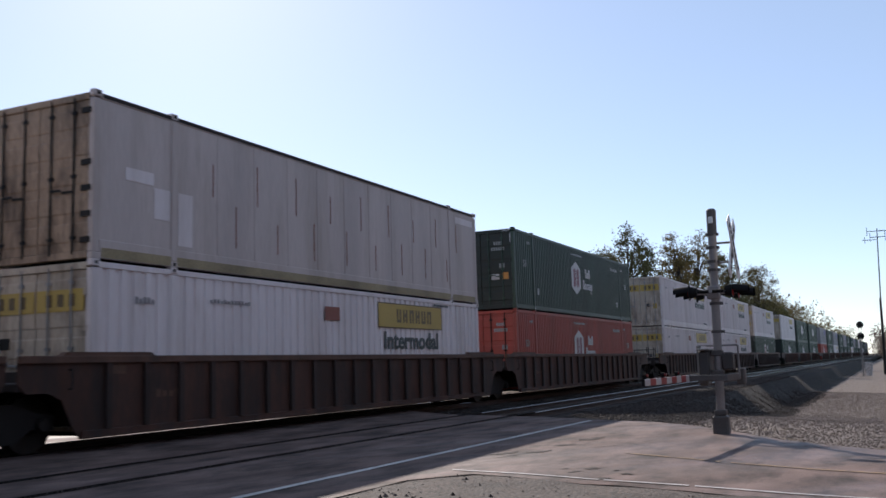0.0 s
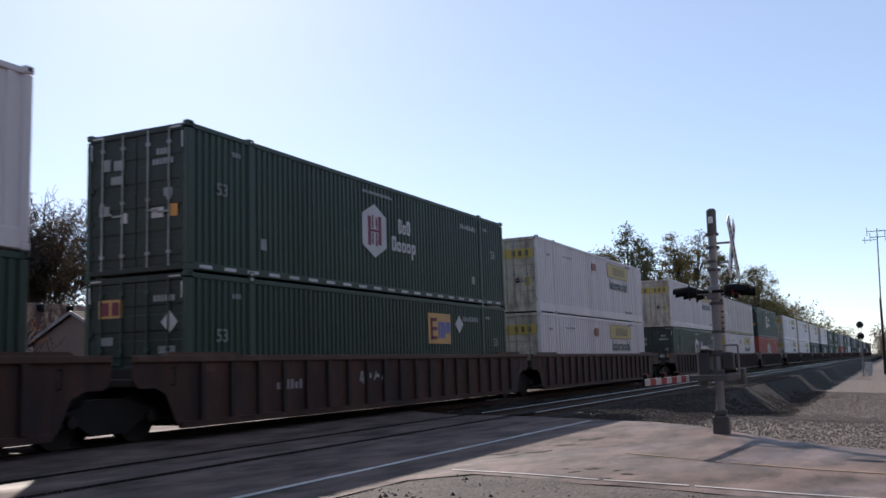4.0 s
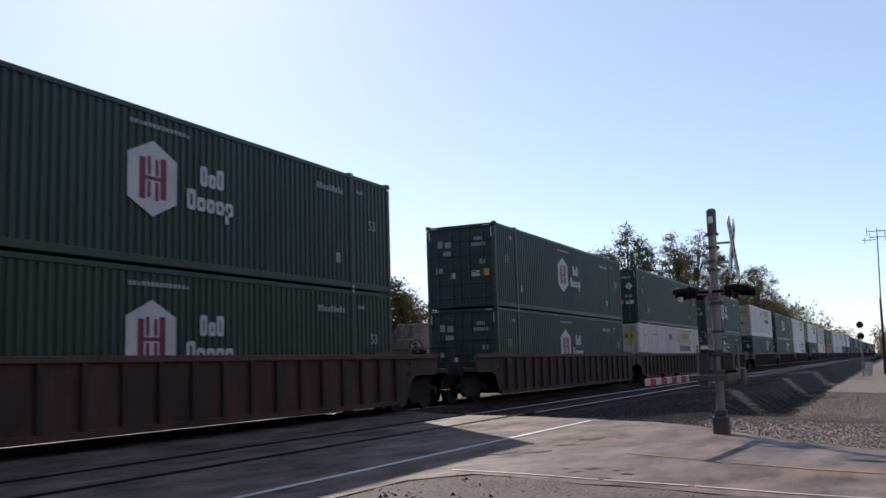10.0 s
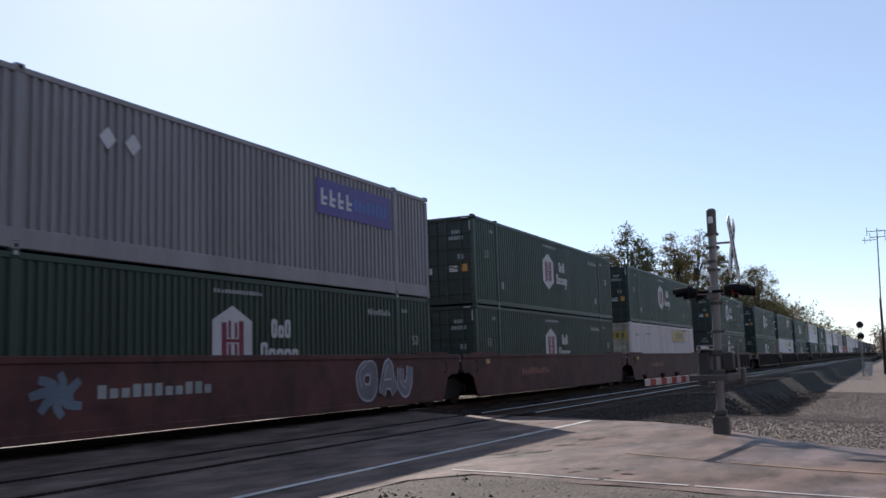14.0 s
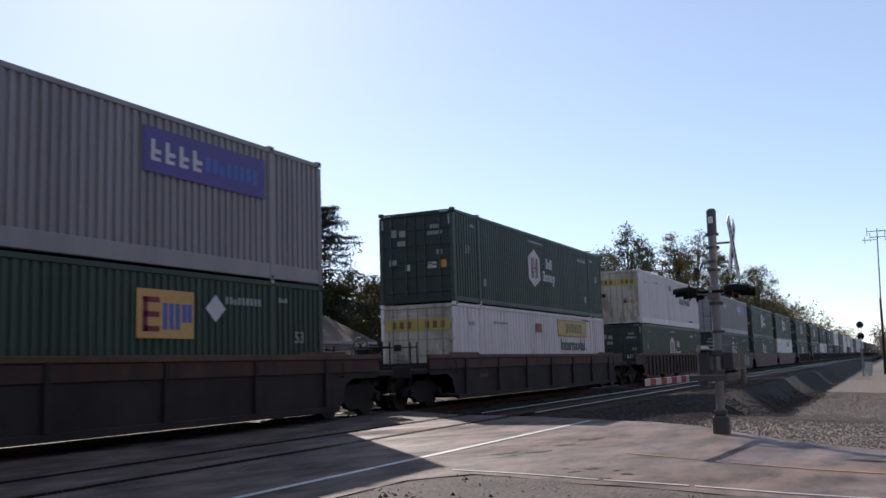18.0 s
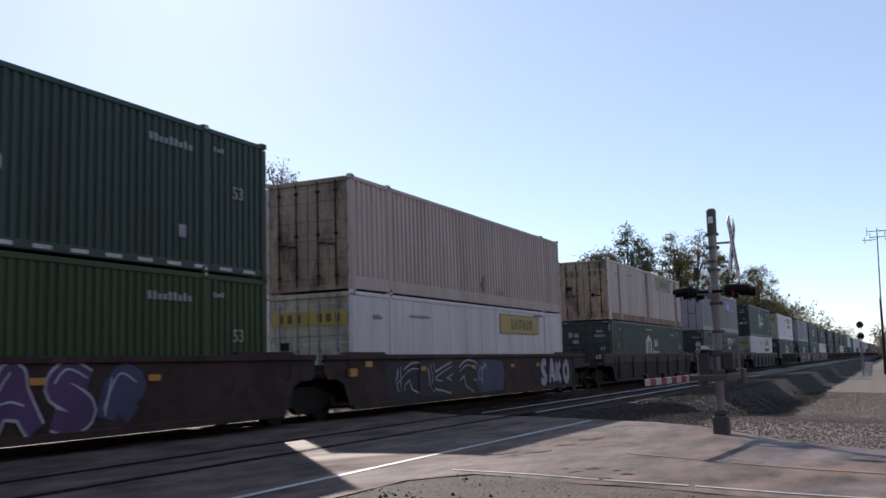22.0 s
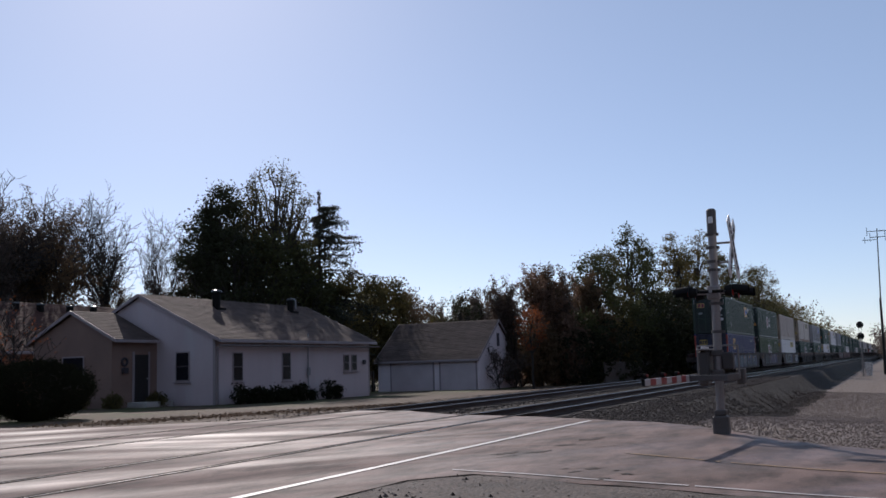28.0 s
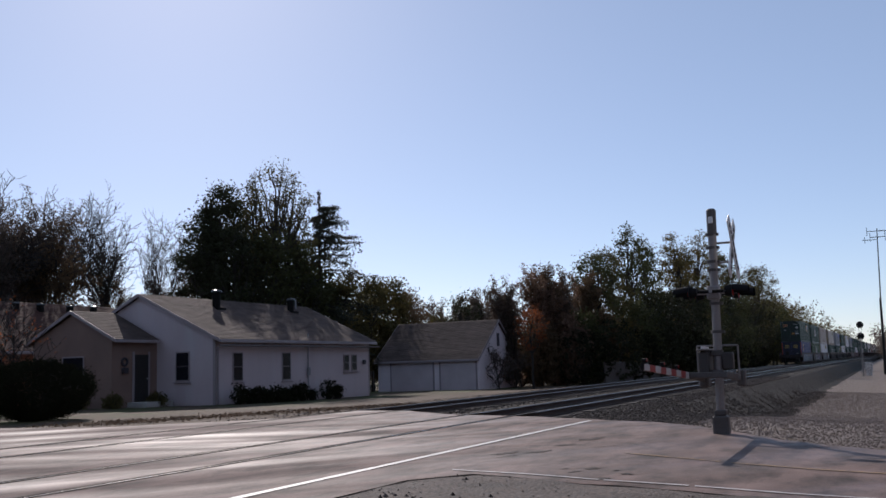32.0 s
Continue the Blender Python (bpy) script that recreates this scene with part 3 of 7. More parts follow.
def build_container(paint, logo, plate, seed):
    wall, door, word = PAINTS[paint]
    rnd = random.Random(seed)
    kind = "smooth-sided" if plate else "corrugated"
    mark = {"hex": "with white hexagon emblem", "panel": "with yellow name panel", "panelword": "with yellow name panel and lettering", "ochre": "with ochre square emblem",
            "purple": "with purple name panel", "hextape": "with hexagon emblem and dashed tape", "none": "without large markings", "blueochre": "with ochre emblem"}[logo]
    ob = thing("shipping_container", f"{word} {kind} steel shipping container {mark}", "container", group="containers on the train")
    y = NEARSIDE
    lip = 0.17 if paint in ("green", "leaf", "red", "blue") else 0.34       # height of the bottom rail
    runs = [(0.14, 1.90, wall), (2.06, 14.09, wall), (14.25, 16.01, wall)]
    if paint == "rusty":
        runs = [(0.14, 1.50, wall), (1.50, 1.90, M_RUST), (2.06, 7.12, wall), (7.12, 7.78, M_RUST), (7.78, 14.09, wall), (14.25, 15.0, M_RUST), (15.0, 16.01, wall)]
    for s in (-1, 1):
        for a, b, sheet_paint in runs:
            g = Geo()
            if plate:
                n = max(1, round((b - a) / 1.21))
                pts = [(a, y + 0.018)]
                for k in range(1, n):
                    e = a + (b - a) * k / n
                    pts += [(e - 0.03, y + 0.018), (e - 0.025, y + 0.008), (e + 0.025, y + 0.008), (e + 0.03, y + 0.018)]
                pts.append((b, y + 0.018))
                g = Geo().sheet([[(px, py, lip) for px, py in pts], [(px, py, 2.76) for px, py in pts]])
            else:
                g = corrugated(a, b, lip, 2.76, y + 0.012, *{"pink": (0.05, 0.24), "grey": (0.045, 0.2), "white": (0.036, 0.285), "rusty": (0.036, 0.285), "cream": (0.036, 0.285)}.get(paint, (0.036, 0.19)))
            if s > 0:
                g.v = [(px, -py, pz) for px, py, pz in g.v]
            part("side_panel", g, sheet_paint, ob, "rust-streaked panel" if sheet_paint is not wall else "")
        yy = s * WID / 2
        lo, hi = (yy, yy + 0.12) if s < 0 else (yy - 0.12, yy)
        part("bottom_rail", Geo().box(0.16, 15.99, lo, hi, 0.02, lip, 0.012), M_RUST if paint == "rusty" else wall, ob)
        part("top_rail", Geo().box(0.16, 15.99, lo, hi - 0.0 if s > 0 else hi, 2.76, 2.865, 0.012), wall, ob)
        for x in (0.0, 15.99):
            part("corner_post", Geo().box(x, x + 0.16, lo, hi, 0.118, 2.762, 0.015), M_RED if paint == "blue" else wall, ob, "red corner post" if paint == "blue" else "")
        for x in (1.90, 14.09):
            part("stacking_post", Geo().box(x, x + 0.16, lo - (0.012 if s < 0 else 0), hi + (0.012 if s > 0 else 0), 0.118, 2.762, 0.015), wall, ob)
        for x in (-0.004, 15.994 - 0.014, 1.89, 14.08):
            for z in (0.0, 2.79):
                cst = part("corner_casting", Geo().box(x, x + 0.18, lo - 0.014 if s < 0 else lo, hi + 0.014 if s > 0 else hi, z, z + 0.118, 0.014), wall, ob)
                if s < 0 and (z or 1 < x < 15):
                    part("lifting_hole", Geo().box(x + 0.055, x + 0.125, y - 0.018, y - 0.012, z + 0.03, z + 0.09, 0.002), M_DECAL if paint in ("green", "leaf") and 1 < x < 15 else M_STEELD, cst)
    roof = Geo()
    n = 46
    pts = []
    for i in range(n):
        a = 0.16 + i * 15.83 / n
        pts += [(a, 2.835), (a + 0.12, 2.835), (a + 0.17, 2.855), (a + 0.29, 2.855)]
    roof.sheet([[(x, -1.2, z) for x, z in pts], [(x, 1.2, z) for x, z in pts]])
    part("roof", roof, wall, ob)
    part("floor_pan", Geo().box(0.12, 16.03, -1.18, 1.18, 0.06, 0.16), M_STEELD, ob)
    front = corrugated(-1.18, 1.18, 0.1, 2.8, 0, 0.035, 0.3)
    front.v = [(16.12 - py, px, pz) for px, py, pz in front.v]
    part("front_wall", front, wall, ob)
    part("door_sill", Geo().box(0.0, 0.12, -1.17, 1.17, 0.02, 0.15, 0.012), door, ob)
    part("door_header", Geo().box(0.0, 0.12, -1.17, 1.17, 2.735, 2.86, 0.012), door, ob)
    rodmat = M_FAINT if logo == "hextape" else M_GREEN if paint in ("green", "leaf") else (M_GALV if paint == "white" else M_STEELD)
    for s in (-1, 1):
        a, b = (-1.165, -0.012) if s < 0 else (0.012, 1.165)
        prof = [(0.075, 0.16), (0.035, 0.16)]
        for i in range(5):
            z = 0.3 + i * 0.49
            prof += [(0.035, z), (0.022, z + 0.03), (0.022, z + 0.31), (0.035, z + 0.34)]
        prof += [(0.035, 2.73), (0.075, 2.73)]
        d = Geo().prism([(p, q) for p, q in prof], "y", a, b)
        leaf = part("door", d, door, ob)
        for f in (0.28, 0.74):
            yb = a + (b - a) * f
            rod = Geo().cyl((-0.004, yb, 0.1), (-0.004, yb, 2.8), 0.017, n=8)
            for z in (0.35, 1.4, 2.5):
                rod.box(-0.016, 0.034, yb - 0.05, yb + 0.05, z, z + 0.06)
            rod.box(-0.03, -0.006, yb - (0.26 if f > .5 else 0.01), yb + (0.01 if f > .5 else 0.26), 1.12 + 0.1 * f, 1.16 + 0.1 * f, 0.005)
            part("lock_rod", rod, rodmat, leaf)
        for z in (0.4, 1.0, 1.7, 2.3):
            e = a if s < 0 else b
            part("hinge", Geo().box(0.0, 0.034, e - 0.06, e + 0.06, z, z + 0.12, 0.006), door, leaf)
    if paint in ("green", "leaf"):
        for sy in (-1, 1):      # pale corner marks on the door end
            part("corner_mark", Geo().box(-0.006, -0.002, *sorted((sy * 0.86, sy * 1.13)), 2.79, 2.82), M_DECAL, ob)
            part("corner_mark", Geo().box(-0.006, -0.002, *sorted((sy * 1.15, sy * 1.18)), 2.38, 2.7), M_DECAL, ob)
    # decals on the doors, rear wall at x = 0
    def tag(yc, zc, w, h, material, name="door_label"):
        part(name, Geo().box(0.008, 0.0215, yc - w / 2, yc + w / 2, zc - h / 2, zc + h / 2), material, ob)
    yellow = M_FADED if paint == "rusty" else M_YELLOW
    if logo in ("panel", "panelword"):
        for a, b in ((-1.12, -0.03), (0.03, 1.12)):
            pl = part("name_panel", Geo().box(0.006, 0.0215, a, b, 2.05, 2.42), yellow, ob, "yellow name panel")
            g = Geo()
            for k in range(3):
                ya = a + (b - a) * (0.18 + 0.24 * k)
                g.box(0.001, 0.0055, ya, ya + 0.14, 2.13, 2.34)
            part("lettering", g, M_BROWNINK, pl)
        tag(-0.85, 1.15, 0.22, 0.3, M_YELLOW)
        tag(-0.45, 1.2, 0.14, 0.16, M_STEELD)
        tag(0.75, 1.55, 0.3, 0.2, M_STEELD)
    elif logo in ("hex", "hextape"):
        tag(0.78, 2.23, 0.22, 0.24, M_FAINT)
        tag(0.45, 2.20, 0.26, 0.2, M_FAINT)
        for k in range(4):
            tag(-0.55 - 0.09 * k, 2.36, 0.06, 0.12, M_FAINT)
        for k in range(6):
            tag(-0.45 - 0.09 * k, 2.16, 0.06, 0.12, M_FAINT)
        for k in range(2):
            tag(-0.75 - 0.12 * k, 1.55, 0.09, 0.16, M_FAINT)
        tag(0.5, 1.9, 0.3, 0.16, M_FAINT)
        tag(-0.55, 1.16, 0.3, 0.2, M_DECAL)
        tag(-0.93, 1.18, 0.24, 0.24, M_ORANGE)
        tag(0.3, 1.12, 0.16, 0.2, M_DECAL)
        tag(0.82, 1.3, 0.26, 0.2, M_FAINT)
    elif logo == "purple":
        pl = part("name_panel", Geo().box(0.006, 0.0215, 0.09, 1.1, 2.12, 2.5), M_PURPLE, ob, "purple name panel")
        part("lettering", Geo().box(0.001, 0.0055, 0.62, 1.02, 2.22, 2.4), M_DECAL, pl)
    elif logo == "blueochre":
        for yc in (0.6, -0.55):
            tag(yc, 2.2, 0.62, 0.42, M_YELLOW)
            g = Geo()
            for k in range(3):
                g.box(0.002, 0.0075, yc - 0.24 + 0.18 * k, yc - 0.12 + 0.18 * k, 2.07, 2.33)
            part("lettering", g, M_BLUED, ob)
        tag(-0.7, 1.2, 0.3, 0.14, M_FAINT)
    elif logo != "none":
        tag(0.62, 2.25, 0.62, 0.36, M_OCHRE)
        part("lettering", Geo().box(0.002, 0.0075, 0.66, 0.84, 2.12, 2.38).box(0.002, 0.0075, 0.40, 0.58, 2.12, 2.38), M_MAROON, ob)
        tag(0.72, 1.62, 0.34, 0.16, M_FAINT)
        for k in range(6):
            tag(-0.5 - 0.09 * k, 2.4, 0.06, 0.12, M_FAINT)
        part("door_label", Geo().prism([(-0.86, 1.72), (-0.66, 1.94), (-0.86, 2.16), (-1.06, 1.94)], "x", 0.008, 0.0215), M_DECAL, ob)
        tag(-0.36, 1.1, 0.34, 0.2, M_ORANGE)
        tag(-0.86, 1.1, 0.42, 0.2, M_DECAL)
        tag(-0.8, 1.42, 0.4, 0.14, M_FAINT)
    # emblems on the long side
    if logo == "hextape":
        for k in range(21):
            part("tape_dash", Geo().box(0.35 + 0.75 * k, 0.72 + 0.75 * k, y - 0.004, y, 0.06, 0.125), M_DECAL, ob, "white reflective tape dash")
    if logo in ("hex", "hextape"):
        c, z = 7.18, 1.58
        hx = part("emblem", Geo().prism([(c, z + 0.70), (c + 0.63, z + 0.40), (c + 0.63, z - 0.40), (c, z - 0.70), (c - 0.63, z - 0.40), (c - 0.63, z + 0.40)], "y", y - 0.006, y), M_DECAL, ob, "white hexagon emblem")
        for x, wd, a, b in ((-0.27, 0.075, -0.40, 0.36), (0.27, 0.075, -0.36, 0.40), (-0.10, 0.04, 0.06, 0.40), (0.10, 0.04, 0.06, 0.36), (-0.10, 0.04, -0.36, -0.06), (0.10, 0.04, -0.40, -0.06)):
            part("emblem_bar", Geo().box(c + x - wd, c + x + wd, y - 0.012, y - 0.0062, z + a, z + b), M_MAROON, hx)
        part("emblem_bar", Geo().box(c - 0.19, c + 0.19, y - 0.012, y - 0.0062, z - 0.035, z + 0.035), M_MAROON, hx)
        for a, b, z0, z1, k in ((8.48, 9.22, 1.66, 2.06, 3), (8.10, 9.52, 1.16, 1.56, 5)):
            g = Geo()
            w = (b - a) / k
            for i in range(k):       # plain rounded shapes where the name stands
                x0, x1 = a + i * w, a + (i + 0.86) * w
                up = 0.0 if (i == 0 or (k == 3 and i == 2)) else 0.13
                if k == 5 and i == 4:
                    g.box(x0, x0 + 0.1, y - 0.006, y, z0 - 0.16, z0 + 0.1)
                e, hi, m = 0.085, z1 - up, 0.045
                g.prism([(x0 + m, z0), (x1 - m, z0), (x1, z0 + m), (x1, z0 + e), (x0, z0 + e), (x0, z0 + m)], "y", y - 0.006, y)
                g.prism([(x0, hi - e), (x1, hi - e), (x1, hi - m), (x1 - m, hi), (x0 + m, hi), (x0, hi - m)], "y", y - 0.006, y)
                g.box(x0, x0 + e, y - 0.006, y, z0 + e, hi - e).box(x1 - e, x1, y - 0.006, y, z0 + e, hi - e)
            part("lettering", g, M_DECAL, ob)
        part("lettering", bars(6.6, 8.2, 2.52, 2.6, y, 14, rnd), M_FAINT, ob)
    elif logo in ("panel", "panelword"):
        pl = part("name_panel", Geo().box(9.64, 13.36, y - 0.007, y, 2.02, 2.62), yellow, ob, "yellow name panel with dark border")
        bd = Geo()
        for a in ((9.60, 13.40, 2.62, 2.65), (9.60, 13.40, 1.99, 2.02), (9.60, 9.64, 2.02, 2.62), (13.36, 13.40, 2.02, 2.62)):
            bd.box(a[0], a[1], y - 0.008, y, a[2], a[3])
        part("panel_border", bd, M_BROWNINK, pl)
        g = Geo()
        for i, x in enumerate((10.62, 10.98, 11.36, 11.72, 12.08, 12.44)):
            g.box(x, x + 0.09, y - 0.011, y - 0.0072, 2.14, 2.5)
            g.box(x + 0.16, x + 0.25, y - 0.011, y - 0.0072, 2.14, 2.5)
            zz = (2.14, 2.29, 2.41, 2.29, 2.14, 2.41)[i]
            g.box(x + 0.09, x + 0.16, y - 0.011, y - 0.0072, zz, zz + 0.085)
        part("lettering", g, M_BROWNINK, pl)
        if logo == "panelword":
            part("lettering", fitted_words("Intermodal", 9.92, 13.12, 1.43, 1.90, y - 0.003, M_INK, 0.03), M_INK, ob, "dark lettering")
            part("small_lettering", fitted_words("TOP LIFT ONLY", 12.55, 13.85, 0.36, 0.47, y - 0.003, M_INK), M_INK, ob)
        part("lettering", bars(12.9, 13.9, 2.67, 2.73, y, 12, rnd), M_INK, ob)
        part("lettering", bars(1.0, 1.5, 2.2, 2.32, y, 5, rnd), M_GREY, ob)
        part("lettering", bars(3.0, 4.3, 2.3, 2.38, y, 12, rnd), M_GREY, ob)
    elif logo in ("ochre", "blueochre"):
        a, b = (10.16, 11.66) if logo == "ochre" else (2.70, 3.92)
        pl = part("emblem", Geo().box(a, b, y - 0.007, y, 1.60, 2.48), M_OCHRE, ob, "ochre square emblem")
        g = Geo()
        w = b - a
        for z in (1.72, 1.98, 2.24):
            g.box(a + 0.1 * w, a + 0.38 * w, y - 0.011, y - 0.0072, z, z + 0.1)
        g.box(a + 0.1 * w, a + 0.18 * w, y - 0.011, y - 0.0072, 1.72, 2.34)
        part("emblem_bar", g, M_MAROON, pl)
        g = Geo()
        for f in (0.44, 0.55, 0.66, 0.78, 0.88):
            g.box(a + f * w, a + (f + 0.08) * w, y - 0.011, y - 0.0072, 1.76 if f < 0.78 else 1.9, 2.24)
        part("emblem_bar", g, M_BLUEINK if logo == "ochre" else M_BLUED, pl)
        if logo == "ochre":
            part("placard", Geo().prism([(12.0, 2.2), (12.3, 2.47), (12.6, 2.2), (12.3, 1.93)], "y", y - 0.006, y), M_DECAL, ob, "white diamond placard")
    elif logo == "purple":
        pl = part("name_panel", Geo().box(10.28, 13.92, y - 0.007, y, 1.70, 2.54), M_PURPLE, ob, "purple name panel")
        g = Geo()
        for x in (10.48, 10.86, 11.24, 11.62):
            g.box(x, x + 0.1, y - 0.011, y - 0.0072, 1.92, 2.32)
            g.box(x + 0.1, x + 0.26, y - 0.011, y - 0.0072, 2.06, 2.14)
            g.box(x + 0.1, x + 0.24, y - 0.011, y - 0.0072, 1.92, 1.99)
        part("lettering", g, M_DECAL, pl)
        part("lettering", bars(11.98, 13.7, 1.96, 2.26, y - 0.0072, 8, rnd), M_BLUEINK, pl)
        for x in (3.8, 4.4):
            part("placard", Geo().prism([(x - 0.2, 2.1), (x, 2.3), (x + 0.2, 2.1), (x, 1.9)], "y", y - 0.006, y), M_DECAL, ob)
    if paint == "cream":
        for a, b, c, d in ((0.75, 1.45, 1.45, 1.68), (1.46, 1.88, 0.85, 1.42), (2.1, 2.5, 0.42, 1.42), (14.6, 15.9, 2.42, 2.62)):
            part("repair_patch", Geo().box(a, b, y + 0.010, y + 0.0175, c, d, 0.002), M_WHITE, ob, "paler repair patch")
    if paint == "cream":
        for k in range(17):      # short rust lines along the plate seams, high and low in turn
            x = 3.1 + 0.72 * k
            lo = 1.5 if k % 2 == 0 else 0.55
            part("seam_line", Geo().box(x, x + 0.018, y + 0.006, y + 0.0165, lo, lo + 0.85 - 0.2 * (k % 3 == 0)), M_SPRAYR, ob, "rusty plate seam")
        part("dirt_band", Geo().box(0.2, 15.95, y - 0.003, y + 0.001, 0.03, 0.2), M_FADED, ob, "grimy band along the bottom rail")
        part("top_trim", Geo().box(0.2, 15.95, y - 0.004, y + 0.001, 2.78, 2.85), M_GRIME, ob, "dark worn top rail edge")
        for z in (0.28, 0.72, 1.16, 1.6, 2.5):
            part("hinge_block", Geo().box(-0.02, 0.006, -1.24, -1.02, z, z + 0.1, 0.004), M_STEELD, ob, "black door hinge block")
    if paint == "pink":
        part("stain_patch", Geo().prism([(8.05, 0.62), (8.3, 0.95), (8.55, 0.66), (8.42, 0.42), (8.16, 0.44)], "y", y - 0.003, y + 0.02), M_RUST, ob, "dark rusty worn patch")
        part("lettering", bars(9.3, 10.1, 0.40, 0.52, y, 3, rnd), M_RUST, ob)
    if paint == "white" and logo == "panelword":
        part("small_placard", Geo().box(7.1, 7.75, y - 0.005, y, 2.1, 2.42), M_SPRAYR, ob, "small faded red-brown placard")
    if paint in ("green", "leaf", "red", "blue"):
        for x in (0.86, 15.0) if logo != "blueochre" else (8.0, 15.0):
            z = 1.55 if paint != "blue" else 1.5
            part("number", fitted_words("53", x, x + 0.34, z, z + 0.26, y - 0.003, M_NUMBER), M_NUMBER, ob, "white size number")
        part("lettering", bars(12.6, 13.8, 2.3, 2.45, y, 9, rnd), M_FAINT, ob)
        if paint == "blue":
            part("small_label", Geo().box(14.95, 15.38, y - 0.005, y, 1.06, 1.38), M_DECAL, ob, "white label")
        part("lettering", bars(1.35, 1.65, 2.42, 2.52, y, 3, rnd), M_FAINT, ob)
        part("lettering", bars(14.4, 14.75, 2.42, 2.52, y, 3, rnd), M_FAINT, ob)
        part("small_label", Geo().box(2.3, 2.5, y - 0.005, y, 0.6, 0.84), M_FAINT, ob)
        part("small_label", Geo().box(13.4, 13.6, y - 0.005, y, 0.6, 0.84), M_FAINT, ob)
    return ob


def build_far_container(paint, logo):
    """The same container for the units that are already far up the line: fewer, larger parts."""
    wall, door, word = PAINTS[paint]
    ob = thing("shipping_container", f"{word} corrugated steel shipping container far along the train", "container", group="containers on the train")
    y = NEARSIDE
    for s in (-1, 1):
        g = corrugated(0.1, 16.05, 0.1, 2.8, y + 0.012, 0.036, 0.285)
        if s > 0:
            g.v = [(px, -py, pz) for px, py, pz in g.v]
        part("side_panel", g, wall, ob)
        lo, hi = sorted((s * WID / 2, s * (WID / 2 - 0.12)))
        fr = Geo().box(0, 16.15, lo, hi, 0.0, 0.16).box(0, 16.15, lo, hi, 2.76, 2.88)
        for x in (0.0, 1.90, 14.09, 15.99):
            fr.box(x, x + 0.16, lo - 0.006, hi + 0.006, 0.1, 2.8)
        part("side_frame", fr, wall, ob)
    part("roof", Geo().box(0.1, 16.05, -1.2, 1.2, 2.82, 2.86), wall, ob)
    part("front_wall", Geo().box(16.05, 16.12, -1.2, 1.2, 0.05, 2.82), wall, ob)
    for a, b in ((-1.18, -0.01), (0.01, 1.18)):
        part("door", Geo().box(0.03, 0.08, a, b, 0.05, 2.82, 0.012), door, ob)
    if logo == "hex":
        c, z = 7.18, 1.58
        part("emblem", Geo().prism([(c, z + 0.70), (c + 0.63, z + 0.40), (c + 0.63, z - 0.40), (c, z - 0.70), (c - 0.63, z - 0.40), (c - 0.63, z + 0.40)], "y", y - 0.006, y), M_DECAL, ob)
        part("lettering", Geo().box(8.48, 9.22, y - 0.006, y, 1.66, 2.0).box(8.1, 9.52, y - 0.006, y, 1.16, 1.5), M_DECAL, ob)
    elif logo == "panelword":
        part("name_panel", Geo().box(9.64, 13.36, y - 0.007, y, 2.02, 2.62), M_YELLOW, ob)
        part("lettering", fitted_words("Intermodal", 9.92, 13.12, 1.43, 1.90, y - 0.003, M_INK), M_INK, ob)
        part("door_panel", Geo().box(0.022, 0.03, -1.09, 1.09, 2.05, 2.42), M_YELLOW, ob)
    elif logo == "purple":
        part("name_panel", Geo().box(10.28, 13.92, y - 0.007, y, 1.70, 2.54), M_PURPLE, ob)
    return ob


def build_far_well_car(rear, front):
    car = thing("well_car", "brown ribbed steel container well car far along the train", "railcar", group="cars of the train")
    x0, x1 = -(3.15 if rear == "E" else 1.55), LEN + (3.15 if front == "E" else 1.55)
    for s in (-1, 1):
        y = s * 1.46
        prof = [(-0.15, 0.24), (LEN + 0.15, 0.24), (LEN + 0.62, 0.83), (LEN + 0.95, 0.95), (x1, 0.95), (x1, 1.40), (x0, 1.40), (x0, 0.95), (-0.95, 0.95), (-0.62, 0.83)]
        w = part("side_wall", Geo().prism(prof, "y", *sorted((y, y - s * 0.03))), M_RIB, car)
        r = Geo()
        for i in range(19):
            x = 0.15 + i * (LEN - 0.42) / 18
            r.box(x, x + 0.12, *sorted((y, y + s * 0.07)), 0.34, 1.4)
        tagged(part("rib_row", r, M_RIB, w), kind="stuff")
        part("top_sill", Geo().box(x0, x1, *sorted((y - s * 0.06, y + s * 0.06)), 1.40, 1.52, 0.012), M_SILL, car)
    part("well_floor", Geo().box(0, LEN, -1.43, 1.43, 0.24, 0.305), M_STEELD, car)
    for c_end, x, d in ((0.0, x0, -1), (LEN, x1, 1)):
        part("end_platform", Geo().box(*sorted((c_end + d * 0.2, x)), -1.43, 1.43, 0.9, 1.12, 0.02), M_GRIME, car)
    for e, x in ((rear, -1.85 if rear == "E" else -1.675), (front, LEN + 1.85)):
        if e == "E" or x < 0:
            tr = part("truck", Geo().box(x - 0.2, x + 0.2, -1.05, 1.05, 0.36, 0.66).box(x - 1.1, x + 1.1, -1.08, -0.95, 0.38, 0.6).box(x - 1.1, x + 1.1, 0.95, 1.08, 0.38, 0.6), M_STEELD, car)
            for dx in (-0.89, 0.89):
                w = new("wheelset", WHEELSET)
                w.parent = tr
                w.matrix_parent_inverse = Matrix.Translation((x + dx, 0, 0.457))
    return car


